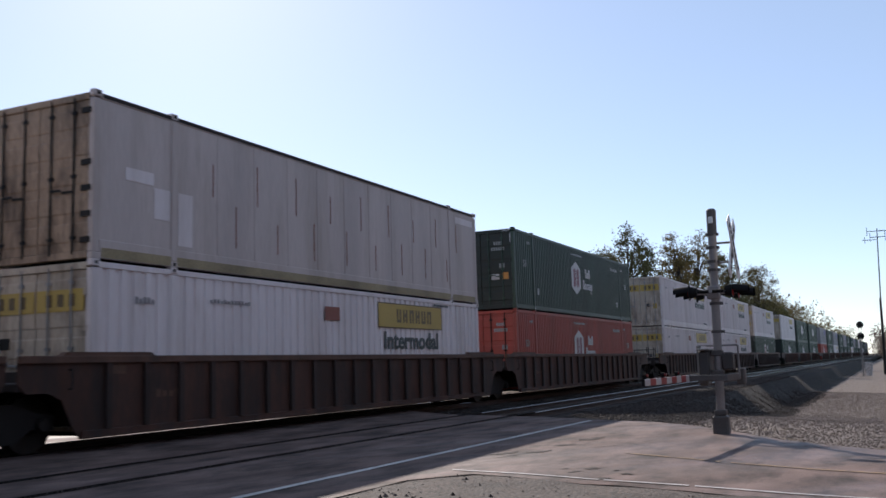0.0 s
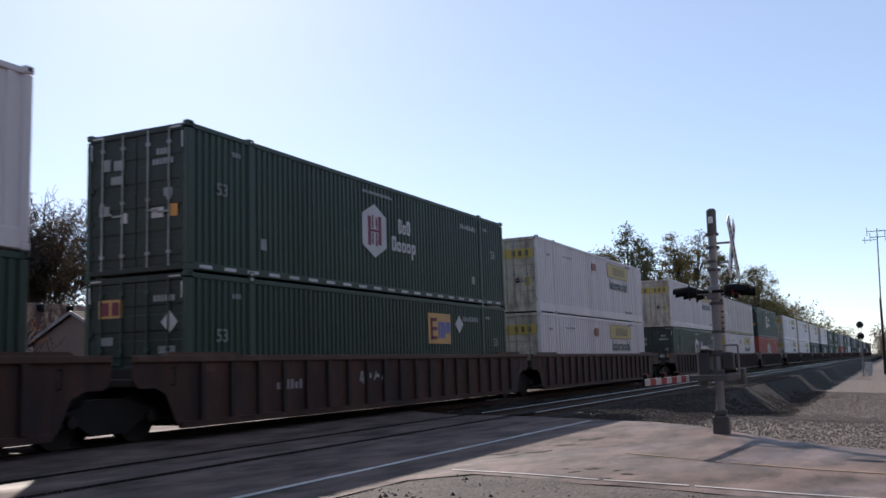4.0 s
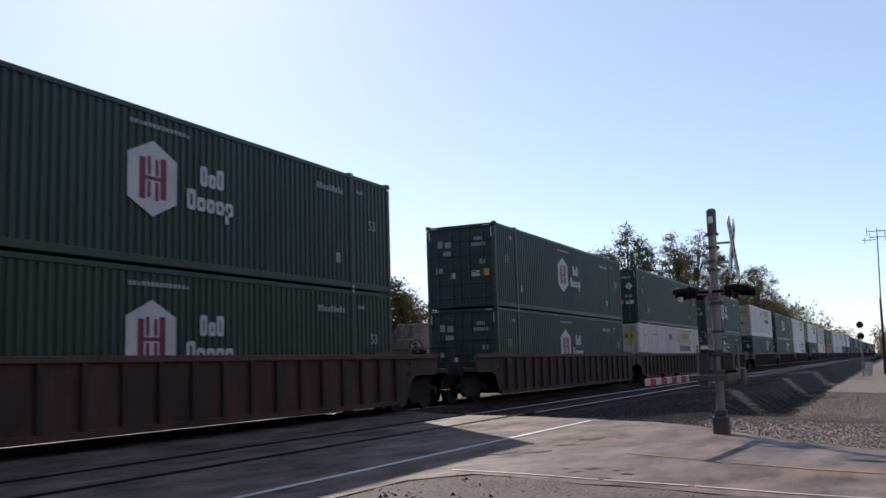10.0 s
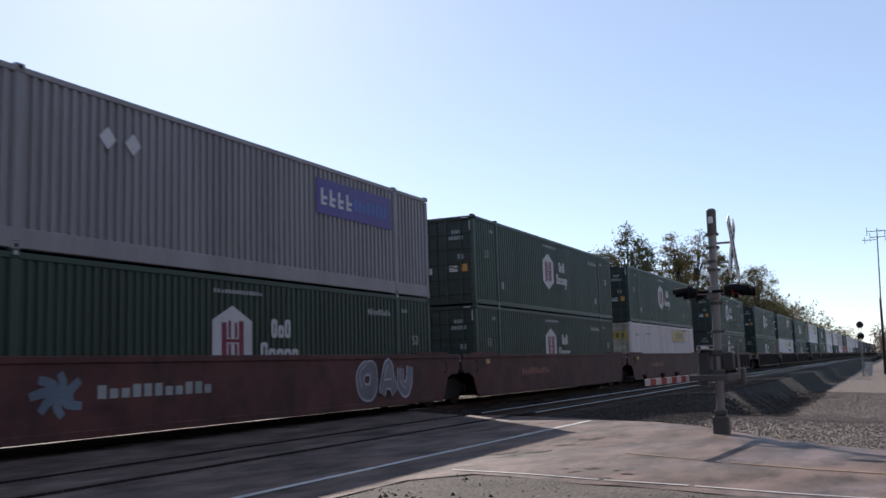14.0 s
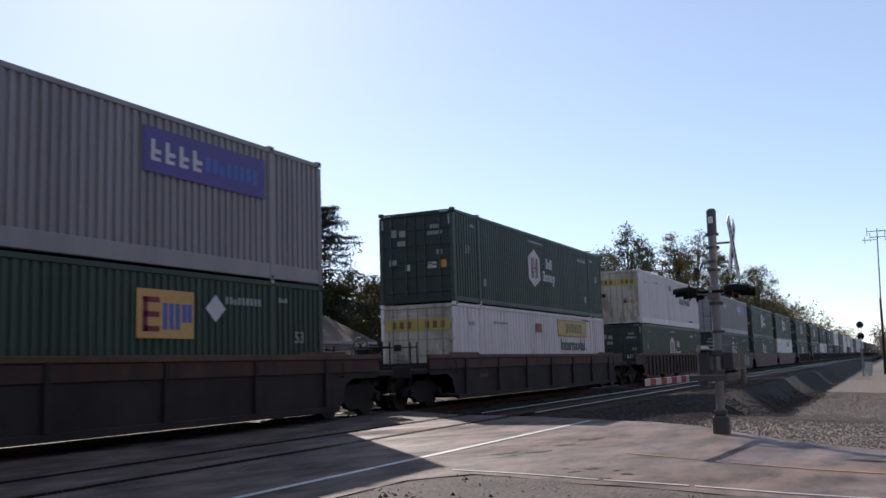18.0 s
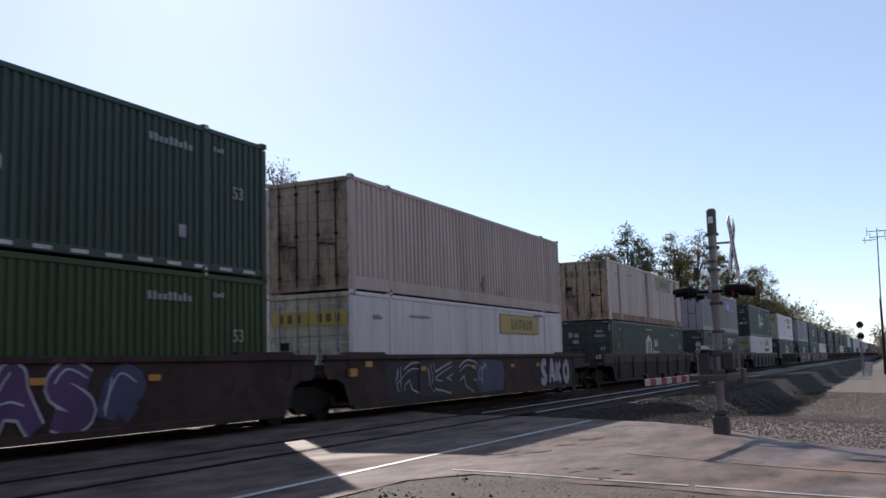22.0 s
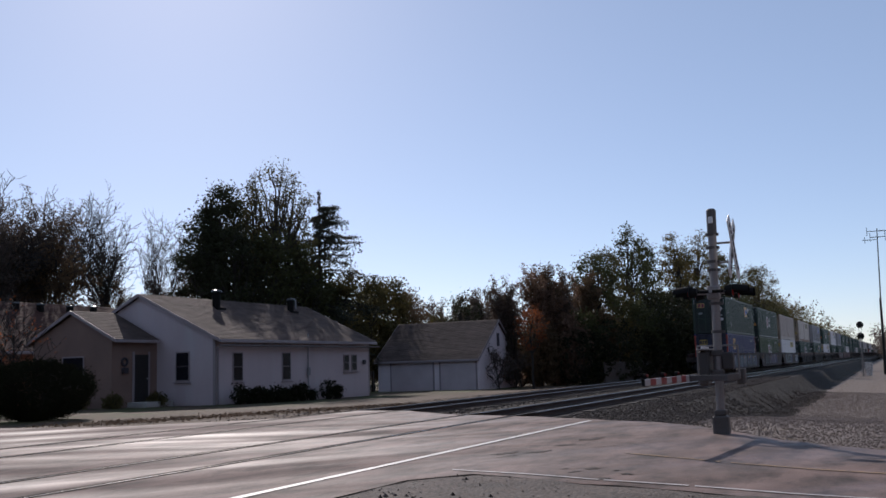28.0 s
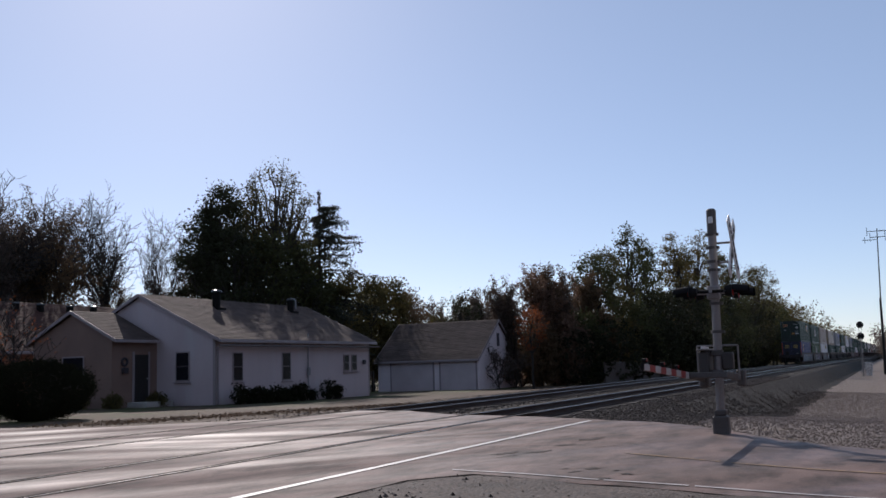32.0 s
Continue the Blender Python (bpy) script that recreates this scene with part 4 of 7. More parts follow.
def spray(rnd, x0, x1, z0, z1, y, n):
    """Sprayed shapes: slanting strokes and blobs."""
    g = Geo()
    for i in range(n):
        a = x0 + (x1 - x0) * i / n
        w = (x1 - x0) / n * rnd.uniform(0.5, 1.0)
        lo, hi = z0 + rnd.uniform(0, 0.2) * (z1 - z0), z1 - rnd.uniform(0, 0.2) * (z1 - z0)
        t, sl = w * rnd.uniform(0.22, 0.4), rnd.uniform(-0.15, 0.2)
        g.prism([(a, lo), (a + t, lo), (a + t + sl, hi), (a + sl, hi)], "y", y - 0.003, y)
        m0 = rnd.uniform(lo, hi - t)
        g.prism([(a + t + 0.002, m0), (a + w, m0 + rnd.uniform(-.1, .1)), (a + w, m0 + t), (a + t + 0.002, m0 + t * rnd.uniform(.7, 1.2))], "y", y - 0.004, y)
        if rnd.random() < 0.7:
            b = a + w - t
            g.prism([(b + 0.004, lo), (b + t, lo), (b + t - sl * 0.5, hi), (b - sl * 0.5, hi)], "y", y - 0.005, y)
    return g


def ribbon(pts, w, y):
    """A sprayed stroke of width w along smooth points in the plane y; w may taper."""
    fine = []
    n = len(pts)
    for i in range(n - 1):
        p0, p1, p2, p3 = (Vector(pts[max(0, i - 1)]), Vector(pts[i]), Vector(pts[i + 1]), Vector(pts[min(n - 1, i + 2)]))
        for k in range(5):
            t = k / 5
            fine.append(0.5 * ((2 * p1) + (p2 - p0) * t + (2 * p0 - 5 * p1 + 4 * p2 - p3) * t * t + (3 * p1 - p0 - 3 * p2 + p3) * t ** 3))
    fine.append(Vector(pts[-1]))
    rows = []
    for i, p in enumerate(fine):
        d = fine[min(i + 1, len(fine) - 1)] - fine[max(i - 1, 0)]
        d = d.normalized() if d.length > 1e-6 else Vector((1, 0))
        k = w * (0.5 - 0.12 * abs(2 * i / len(fine) - 1))
        yy = y - 0.00012 * i
        rows.append([(p.x - d.y * k, yy, p.y + d.x * k), (p.x + d.y * k, yy, p.y - d.x * k)])
    return Geo().sheet(rows)


STROKES = [[[(0.1, 1), (0.18, 0.55), (0.12, 0.05)], [(0.12, 0.06), (0.5, 0.02), (0.92, 0.12)]],
           [[(0.08, 0.95), (0.15, 0.3), (0.45, 0.02), (0.8, 0.3), (0.88, 0.98)]],
           [[(0.14, 1), (0.2, 0.5), (0.1, 0.0)], [(0.9, 0.98), (0.28, 0.5), (0.55, 0.3), (0.95, 0.0)]],
           [[(0.02, 0.0), (0.3, 0.6), (0.52, 1.0), (0.7, 0.6), (0.98, 0.0)], [(0.24, 0.36), (0.5, 0.42), (0.78, 0.36)]],
           [[(0.92, 0.86), (0.5, 1.0), (0.12, 0.78), (0.5, 0.52), (0.88, 0.26), (0.5, 0.02), (0.06, 0.14)]],
           [[(0.5, 0.98), (0.06, 0.7), (0.1, 0.2), (0.55, 0.02), (0.95, 0.35), (0.85, 0.85), (0.45, 0.96)]],
           [[(0.05, 0.2), (0.5, 0.9), (0.95, 0.7), (0.5, 0.4), (0.9, 0.05)], [(0.2, 0.9), (0.1, 0.1)]]]


def sprayed_shape(car, rnd, x0, x1, z0, z1, y, fill, edge, i, ground=None):
    """One fat sprayed shape: a cloudy ground, a wide outline and a narrower fill on it, a few thin highlights."""
    w, h = x1 - x0, z1 - z0
    body = car
    if ground:
        blob = []
        for k in range(16):
            a = 2 * math.pi * k / 16
            sq = max(abs(math.cos(a)), abs(math.sin(a))) ** -0.75
            blob.append((x0 + w / 2 + w * 0.56 * sq * math.cos(a) * rnd.uniform(0.86, 1.0), min(z1, max(z0, z0 + h / 2 + h * 0.5 * sq * math.sin(a) * rnd.uniform(0.86, 1.05)))))
        body = part("sprayed_fill", Geo().prism(blob, "y", y - 0.0008, y), ground, car, "cloudy sprayed ground")
    fat = min(0.4, (0.46 if ground else 0.34) * w)
    lines = [[(x0 + w * (0.16 + 0.68 * u + rnd.uniform(-.05, .05)), z0 + h * ((0.22 + 0.58 * v if ground else 0.14 + 0.72 * v) + rnd.uniform(-.04, .04))) for u, v in st] for st in STROKES[i % 7]]
    outline, inner, thin = Geo(), Geo(), Geo()
    for k, pts in enumerate(lines):
        for g, wd, dy in ((outline, fat + (0.11 if w > 0.9 else 0.07), 0.003), (inner, fat, 0.012)):
            r = ribbon(pts, wd, y - dy - 0.003 * k)
            g.add(r.v, r.f)
        r = ribbon([(px - 0.05, pz + 0.05) for px, pz in pts[:3]], 0.035, y - 0.022 - 0.003 * k)
        thin.add(r.v, r.f)
    part("sprayed_outline", outline, edge, body)
    part("sprayed_letter", inner, fill, body)
    part("sprayed_highlight", thin, M_SPRAYW if fill is not M_SPRAYW else M_SPRAYL, body)


def build_wheelset():
    g = Geo()
    for s in (-1, 1):
        y = s * 0.753
        g.cyl((0, y - s * 0.07, 0), (0, y + s * 0.065, 0), 0.457, 0.452, n=28)
        g.cyl((0, y - s * 0.10, 0), (0, y - s * 0.068, 0), 0.485, 0.48, n=28)
        g.cyl((0, y + s * 0.064, 0), (0, y + s * 0.10, 0), 0.16, 0.13, n=12)
        for k in range(4):          # hub bolts
            a = k * math.pi / 2
            g.cyl((0.09 * math.cos(a), y + s * 0.1, 0.09 * math.sin(a)), (0.09 * math.cos(a), y + s * 0.125, 0.09 * math.sin(a)), 0.02, n=6)
    g.cyl((0, -1.0, 0), (0, 1.0, 0), 0.085, n=10)
    return g.mesh("wheelset", M_WHEEL)


WHEELSET = build_wheelset()
WHEELSETS = []


def add_truck(car, x):
    tr = part("truck", Geo().box(x - 0.2, x + 0.2, -1.05, 1.05, 0.36, 0.66, 0.03).cyl((x, 0, 0.6), (x, 0, 0.8), 0.3, n=14), M_STEELD, car, "dark cast-steel truck")
    for s in (-1, 1):
        y = s * 1.02
        frame_pts = [(x - 1.15, 0.36), (x - 1.15, 0.60), (x - 0.75, 0.66), (x - 0.4, 0.80), (x + 0.4, 0.80), (x + 0.75, 0.66), (x + 1.15, 0.60), (x + 1.15, 0.36), (x + 0.7, 0.40), (x + 0.42, 0.20), (x - 0.42, 0.20), (x - 0.7, 0.40)]
        sf = part("side_frame", Geo().prism(frame_pts, "y", y - 0.07, y + 0.07), M_STEELD, tr)
        part("spring_nest", Geo().cyl((x - 0.14, y - 0.09 * s, 0.24), (x - 0.14, y - 0.09 * s, 0.5), 0.075, n=8).cyl((x + 0.1, y - 0.09 * s, 0.24), (x + 0.1, y - 0.09 * s, 0.5), 0.075, n=8).box(x - 0.25, x + 0.25, y - 0.09 * s - 0.06, y - 0.09 * s + 0.06, 0.2, 0.25), M_STEELD, tr)
        for dx in (-0.89, 0.89):
            part("bearing_cap", Geo().cyl((x + dx, y, 0.457), (x + dx, y + s * 0.16, 0.457), 0.115, 0.10, n=12), M_WHEEL, tr)
    for dx in (-0.89, 0.89):
        w = new("wheelset", WHEELSET)
        w.parent = tr
        w.matrix_parent_inverse = Matrix.Translation((x + dx, 0, 0.457))
        w["label"] = "worn steel wheels on an axle"
        WHEELSETS.append(w)


def build_well_car(rear, front, style, seed):
    """One well unit. rear/front: 'E' coupler end, 'A' end shared with the next unit. x runs from the container's rear."""
    rnd = random.Random(seed)
    paint = {"rib": M_RIB, "flange": M_GRIME, "smooth": M_SMOOTH, "sprayed": M_SOOT}[style]
    word = {"rib": "brown ribbed", "flange": "dark brown", "smooth": "smooth maroon", "sprayed": "sooty spray-painted"}[style]
    car = thing("well_car", f"{word} steel container well car on the rails", "railcar", group="cars of the train")
    E, A = 3.15, 1.55
    x0, x1 = -(E if rear == "E" else A), LEN + (E if front == "E" else A)
    top, low, hi = 1.52, 0.24, 0.95
    w0, w1 = x0 + (0.85 if rear == "E" else 0.0), x1 - (0.85 if front == "E" else 0.0)      # ends of the side walls
    for s in (-1, 1):
        y = s * 1.46
        lo_y, hi_y = (y, y + 0.03) if s < 0 else (y - 0.03, y)
        prof = [(-0.36, low), (LEN + 0.36, low), (LEN + 0.48, low + 0.12), (LEN + 0.72, hi - 0.12), (LEN + 1.0, hi), (w1 - 0.15, hi), (w1, hi + 0.15), (w1, top - 0.12), (w0, top - 0.12), (w0, hi + 0.15), (w0 + 0.15, hi), (-1.0, hi), (-0.72, hi - 0.12), (-0.48, low + 0.12)]
        w = part("side_wall", Geo().prism(prof, "y", lo_y, hi_y), paint, car)
        deep = 0.06 if style != "smooth" else 0.03
        a, b = (y - deep, y + 0.06) if s < 0 else (y - 0.06, y + deep)
        top_m = M_SILL if style in ("rib", "flange") else paint
        part("top_sill", Geo().box(w0 + 0.02, w1 - 0.02, a, b, top - 0.12, top, 0.012), top_m, car, "sun-bleached top sill")
        part("bottom_sill", Geo().box(-0.34, LEN + 0.34, a + (0.02 if s < 0 else 0), b - (0.02 if s > 0 else 0), low - 0.03, low + 0.1, 0.012), paint, car)
        if style in ("rib", "flange"):
            step = 0.86 if style == "rib" else 2.3
            n = int((LEN - 0.4) / step)
            rib = Geo().box(0, 0.12, *sorted((y, y + s * 0.07)), low + 0.1, top - 0.12, 0.01).mesh("rib", paint)
            for i in range(n + 1):
                part("rib", rib, paint, w, m=pose(0.15 + i * (LEN - 0.42) / n, 0, 0))
        if style == "flange":
            part("side_band", Geo().box(w0 + 0.05, w1 - 0.05, *sorted((y, y + s * 0.035)), top - 0.42, top - 0.13, 0.006), M_RIB, w, "lighter brown band")
        # raised guides at the container's ends
        for xa in (-0.75, LEN - 1.3):
            g = Geo().prism([(xa, top), (xa + 2.05, top), (xa + 1.95, top + 0.06), (xa + 0.1, top + 0.06)], "y", *sorted((y - s * 0.1, y + s * 0.03)))
            part("end_guide", g, top_m, car)
        for xa in (-0.6, LEN + 0.45):
            part("grab_iron", Geo().cyl((xa, y + s * 0.09, 1.0), (xa, y + s * 0.09, 1.3), 0.012, n=6).cyl((xa, y, 1.0), (xa, y + s * 0.09, 1.0), 0.012, n=6).cyl((xa, y, 1.3), (xa, y + s * 0.09, 1.3), 0.012, n=6), M_STEELD, car)
        part("reflector", Geo().box(0.3, 0.62, *sorted((y, y + s * 0.006)), 1.22, 1.36), M_OCHRE if style != "rib" else M_SILL, car)
    part("well_floor", Geo().box(-0.1, 0.9, -1.43, 1.43, low, 0.305).box(LEN - 0.9, LEN + 0.1, -1.43, 1.43, low, 0.305).box(7.4, 8.7, -1.43, 1.43, low, 0.305).box(0, LEN, -1.35, -1.05, low, 0.29).box(0, LEN, 1.05, 1.35, low, 0.29), M_STEELD, car)
    for x, e, d in ((x0, rear, -1), (x1, front, 1)):
        c_end = 0.0 if d < 0 else LEN
        part("bulkhead", Geo().box(*sorted((c_end + d * 0.16, c_end + d * 0.24)), -1.43, 1.43, 0.4, 1.3, 0.01), M_GRIME, car)
        part("end_platform", Geo().box(*sorted((c_end + d * 0.24, x)), -1.43, 1.43, 0.98, 1.12, 0.02), M_GRIME, car)
        part("centre_sill", Geo().box(*sorted((c_end + d * 0.24, x + d * (0.0 if e == "E" else 0.12))), -0.35, 0.35, 0.68, 0.98, 0.03), M_STEELD, car)
        if e == "E":
            add_truck(car, c_end + d * 1.85)
            part("coupler", Geo().cyl((x, 0, 0.84), (x + d * 0.38, 0, 0.84), 0.09, n=8).box(*sorted((x + d * 0.34, x + d * 0.56)), -0.16, 0.16, 0.66, 1.02, 0.04), M_STEELD, car)
            part("end_sill", Geo().box(*sorted((x - d * 0.02, x + d * 0.06)), -1.4, 1.4, 0.88, 1.2, 0.02), M_GRIME, car)
            for s in (-1, 1):
                part("ladder_rail", Geo().cyl((x - d * 0.04, s * 1.34, 0.5), (x - d * 0.04, s * 1.34, 1.85), 0.022, n=6).cyl((x - d * 0.44, s * 1.34, 1.1), (x - d * 0.44, s * 1.34, 1.85), 0.022, n=6)
                     .cyl((x - d * 0.04, s * 1.34, 1.72), (x - d * 0.44, s * 1.34, 1.72), 0.016, n=6), M_STEELD, car)
                part("step", Geo().box(*sorted((x - d * 0.02, x - d * 0.44)), *sorted((s * 1.28, s * 1.46)), 0.48, 0.51).box(*sorted((x - d * 0.02, x - d * 0.05)), *sorted((s * 1.28, s * 1.31)), 0.5, 0.95), M_STEELD, car)
                part("air_hose", Geo().cyl((x + d * 0.1, s * 0.3, 0.8), (x + d * 0.3, s * 0.32, 0.5), 0.03, n=6), M_STEELD, car)
            for ya, yb in ((-1.34, -0.3), (1.34, 0.5)):
                part("end_handrail", Geo().cyl((x - d * 0.04, ya, 1.72), (x - d * 0.04, yb, 1.72), 0.016, n=6).cyl((x - d * 0.04, yb, 1.1), (x - d * 0.04, yb, 1.72), 0.016, n=6), M_STEELD, car)
            if d < 0:
                bw = part("brake_stand", Geo().box(x + 0.25, x + 0.6, 0.1, 0.5, 1.12, 1.72, 0.03), M_STEELD, car)
                bx, by, bz = x + 0.18, 0.3, 1.82
                wheel = Geo().ring((bx, by, bz), 0, 0.22, 0.018)
                for k in range(4):
                    a = k * math.pi / 4
                    wheel.cyl((bx, by + 0.22 * math.cos(a), bz + 0.22 * math.sin(a)), (bx, by - 0.22 * math.cos(a), bz - 0.22 * math.sin(a)), 0.012, n=5)
                part("brake_wheel", wheel, M_STEELD, bw, "spoked brake wheel")
            else:
                part("air_reservoir", Geo().cyl((x - 0.7, -0.7, 1.32), (x - 0.7, 0.5, 1.32), 0.2, n=14), M_GRIME, car)
        elif d < 0:
            add_truck(car, -1.675)
            part("articulation", Geo().cyl((-1.675, 0, 0.7), (-1.675, 0, 1.2), 0.34, n=14), M_STEELD, car)
        else:
            part("slack_arm", Geo().box(LEN + 0.8, LEN + 1.5, -0.5, 0.5, 1.12, 1.3, 0.03), M_GRIME, car)
    y = -1.46
    if style == "smooth":
        part("lettering", bars(3.5, 6.4, 0.82, 1.04, y, 11, rnd), M_FAINT if rear == "E" else M_SPRAYR, car)
        if rear == "E":
            burst = part("sprayed_tag", ribbon([(2.5, 0.78), (2.7, 1.0), (2.95, 0.86), (2.6, 0.9)], 0.16, y - 0.0015), M_SPRAYL, car, "pale sprayed burst")
            for k in range(7):       # burst of strokes
                a = 0.4 + k * 0.83
                r = ribbon([(2.7, 0.92), (2.7 + 0.25 * math.cos(a), 0.92 + 0.18 * math.sin(a)), (2.7 + 0.55 * math.cos(a + 0.3), 0.92 + 0.34 * math.sin(a + 0.3))], 0.16, y - 0.002 - 0.002 * k)
                part("stroke", r, M_SPRAYL, burst)
            for i, (a, b) in enumerate(((11.7, 12.75), (12.7, 13.75), (13.7, 14.7))):
                sprayed_shape(car, rnd, a, b, 0.42, 1.36, y - 0.001 - 0.03 * (i % 2), M_SPRAYG, M_SPRAYW, (5, 3, 1)[i])
    elif style == "sprayed":
        # per car: where each piece stands, its shapes, fill, outline and ground paints
        pieces = {0: [(0.4, 8.4, (3, 6, 1, 2, 6, 5, 3, 6, 2), M_SPRAYT, M_SPRAYG, M_SPRAYB), (8.9, 14.7, (6, 4, 5, 2, 5), M_SPRAYB, M_SPRAYG, M_SPRAYK)],
                  1: [(2.5, 4.9, (2, 0, 3), M_SPRAYK, M_SPRAYW, None), (5.5, 11.3, (1, 3, 2, 3, 4), M_SPRAYP, M_SPRAYW, None), (11.3, 12.3, (6,), M_SPRAYB, M_SPRAYB, None)],
                  2: [(1.4, 6.7, (6, 2, 6), M_SPRAYK, M_SPRAYW, M_SPRAYK), (6.75, 8.5, (5,), M_SPRAYB, M_SPRAYB, M_SPRAYB), (7.35, 8.0, (6,), M_SPRAYB, M_SPRAYL, None), (12.85, 16.2, (4, 3, 2, 5), M_SPRAYW, M_SPRAYK, None)]}[seed % 3]
        for p0, p1, sets, fill, edge, ground in pieces:
            w = (p1 - p0) / len(sets)
            for i, k in enumerate(sets):
                alt = (fill, M_SPRAYL, fill, M_SPRAYG)[i % 4] if fill is M_SPRAYT else fill
                sprayed_shape(car, rnd, p0 + i * w, p0 + (i + (1.45 if ground else 1.06)) * w, 0.30, 1.385, y - 0.001 - 0.03 * (i % 2), alt, edge, k, ground)
        for x in (-0.62, 3.2, 6.6, 9.9, 12.4):
            part("reflector", Geo().box(x, x + (0.42 if x < 0 else 0.3), y - 0.062, y - 0.056, 1.08 if x > 0 else 1.0, 1.19, 0.002), M_ORANGE, car, "orange reflector plate")
        if seed % 3 == 1:
            part("number", fitted_words("53", 0.55, 1.05, 0.62, 0.92, y - 0.003, M_FAINT), M_FAINT, car)
    elif seed % 3 == 0:
        part("sprayed_tag", spray(rnd, 6.0, 7.4, 0.85, 1.15, y, 4), M_FAINT, car, "small sprayed tag")
        part("lettering", bars(2.6, 3.6, 0.8, 1.0, y, 6, rnd), M_GREY, car)
    else:
        part("lettering", bars(1.35, 2.0, 0.8, 0.94, y, 4, rnd), M_SILL, car)
    return car


# every unit from the train's tail forwards: start of its container at 0 s, ends, style, lower and upper container
TRAIN = [
    (-376.03, "EA", "sprayed", ("blue", "blueochre", 0), ("green", "ochre", 0)),
    (-356.56, "AA", "sprayed", ("leaf", "hex", 0), ("green", "hextape", 0)),
    (-336.90, "AE", "sprayed", ("white", "panel", 1), ("pink", "none", 0)),
    (-313.29, "EE", "flange", ("green", "hex", 0), ("rusty", "panel", 0)),
    (-289.82, "EE", "flange", ("green", "ochre", 0), ("grey", "purple", 0)),
    (-266.29, "EE", "flange", ("white", "panelword", 0), ("green", "hex", 0)),
    (-242.80, "EE", "rib", ("green", "hex", 0), ("white", "panelword", 0)),
    (-219.43, "EA", "smooth", ("green", "hex", 0), ("grey", "purple", 0)),
    (-199.97, "AA", "smooth", ("green", "hex", 0), ("green", "hex", 0)),
    (-180.46, "AE", "smooth", ("white", "panel", 0), ("green", "hex", 0)),
    (-156.83, "EE", "rib", ("green", "hex", 0), ("green", "hex", 0)),
    (-133.28, "EA", "rib", ("green", "hex", 0), ("green", "hex", 0)),
    (-113.81, "AA", "rib", ("white", "panelword", 0), ("green", "ochre", 0)),
    (-94.18, "AE", "rib", ("green", "hex", 0), ("green", "hex", 0)),
    (-70.98, "EA", "rib", ("green", "ochre", 0), ("white", "panelword", 0)),
    (-51.23, "AA", "rib", ("green", "ochre", 0), ("green", "hextape", 0)),
    (-31.58, "AE", "rib", ("white", "panelword", 0), ("white", "panelword", 0)),
    (-8.01, "EA", "rib", ("green", "hex", 0), ("white", "panelword", 0)),
    (11.46, "AA", "rib", ("white", "panelword", 0), ("cream", "none", 1)),
    (31.00, "AE", "rib", ("red", "hex", 0), ("green", "hex", 0)),
]
AHEAD = [("white", "white"), ("white", "white"), ("green", "white"), ("green", "white"), ("green", "green"), ("green", "green"), ("red", "grey"), ("green", "green"),
         ("white", "grey"), ("green", "green"), ("green", "grey"), ("green", "green"), ("white", "green"), ("green", "grey"), ("green", "green"), ("green", "white"),
         ("green", "green"), ("white", "green"), ("green", "green"), ("green", "grey"), ("green", "green")]
LOGO = {"white": "panelword", "green": "hex", "red": "hex", "grey": "purple"}
s0 = 31.00
for i, (lo_c, up_c) in enumerate(AHEAD):
    s0 += 23.5 if i % 3 == 0 else 19.5
    TRAIN.append((round(s0, 2), ("EA", "AA", "AE")[i % 3], "rib", (lo_c, LOGO[lo_c], 0), (up_c, LOGO[up_c], 0)))

MADE = {}
ROLLING = []        # thing, start along the track, height


def spawn(key, build):
    if key not in MADE:
        MADE[key] = build()
        return MADE[key]
    return copy_thing(MADE[key], Matrix())


for i, (s, ends, style, lower, upper) in enumerate(TRAIN):
    if i > 22:
        ROLLING.append((spawn(("far car", ends), lambda: build_far_well_car(*ends)), s, FAR_Z))
        for z, (paint, logo, plate) in ((0.310, lower), (3.212, upper)):
            ROLLING.append((spawn(("far", paint, logo), lambda: build_far_container(paint, logo)), s, z))
        continue
    seed = i if style == "sprayed" else (3 if i == 15 else 1)
    car = spawn(("car", ends, style, seed), lambda: build_well_car(ends[0], ends[1], style, seed))
    ROLLING.append((car, s, FAR_Z))
    for z, (paint, logo, plate) in ((0.310, lower), (3.212, upper)):
        ROLLING.append((spawn((paint, logo, plate), lambda: build_container(paint, logo, plate, 7)), s, z))


def at_line(x, z):
    """A unit whose rear container end stands at x, turned with the line."""
    a, b = track_y(x), track_y(x + LEN)
    return pose(x, FAR_Y + a, z, 0, 0, math.degrees(math.atan2(b - a, LEN)))


def run(t):
    """How far the train has gone after t seconds, in metres."""
    return 16.258 * t + 0.000446 * t * t - 0.00010976 * t ** 3

# ---------------------------------------------------------------- houses
M_SIDING = mat("dull_white_clapboard_paint", (0.44, 0.365, 0.375), 0.6, var=0.07, stain=(0.45, 0.45, 0.46), stain_amount=0.4, stretch=(1, 1, 0.2))
M_TRIM = mat("dull_white_trim_paint", (0.25, 0.21, 0.22), 0.55, var=0.06)
M_SHINGLE = mat("grey_brown_asphalt_shingle", (0.086, 0.063, 0.056), 0.9, spec=0.15, var=0.25, scale=1.2, fine=35, bump=0.5, stain=(0.115, 0.088, 0.078), stain_amount=0.5, spread=0.12)
M_SHINGLE2 = mat("brown_asphalt_shingle", (0.068, 0.034, 0.028), 0.9, spec=0.15, var=0.25, scale=1.2, fine=35, bump=0.5, spread=0.12)
M_TANWALL = mat("tan_painted_wall", (0.19, 0.122, 0.098), 0.7, var=0.1)
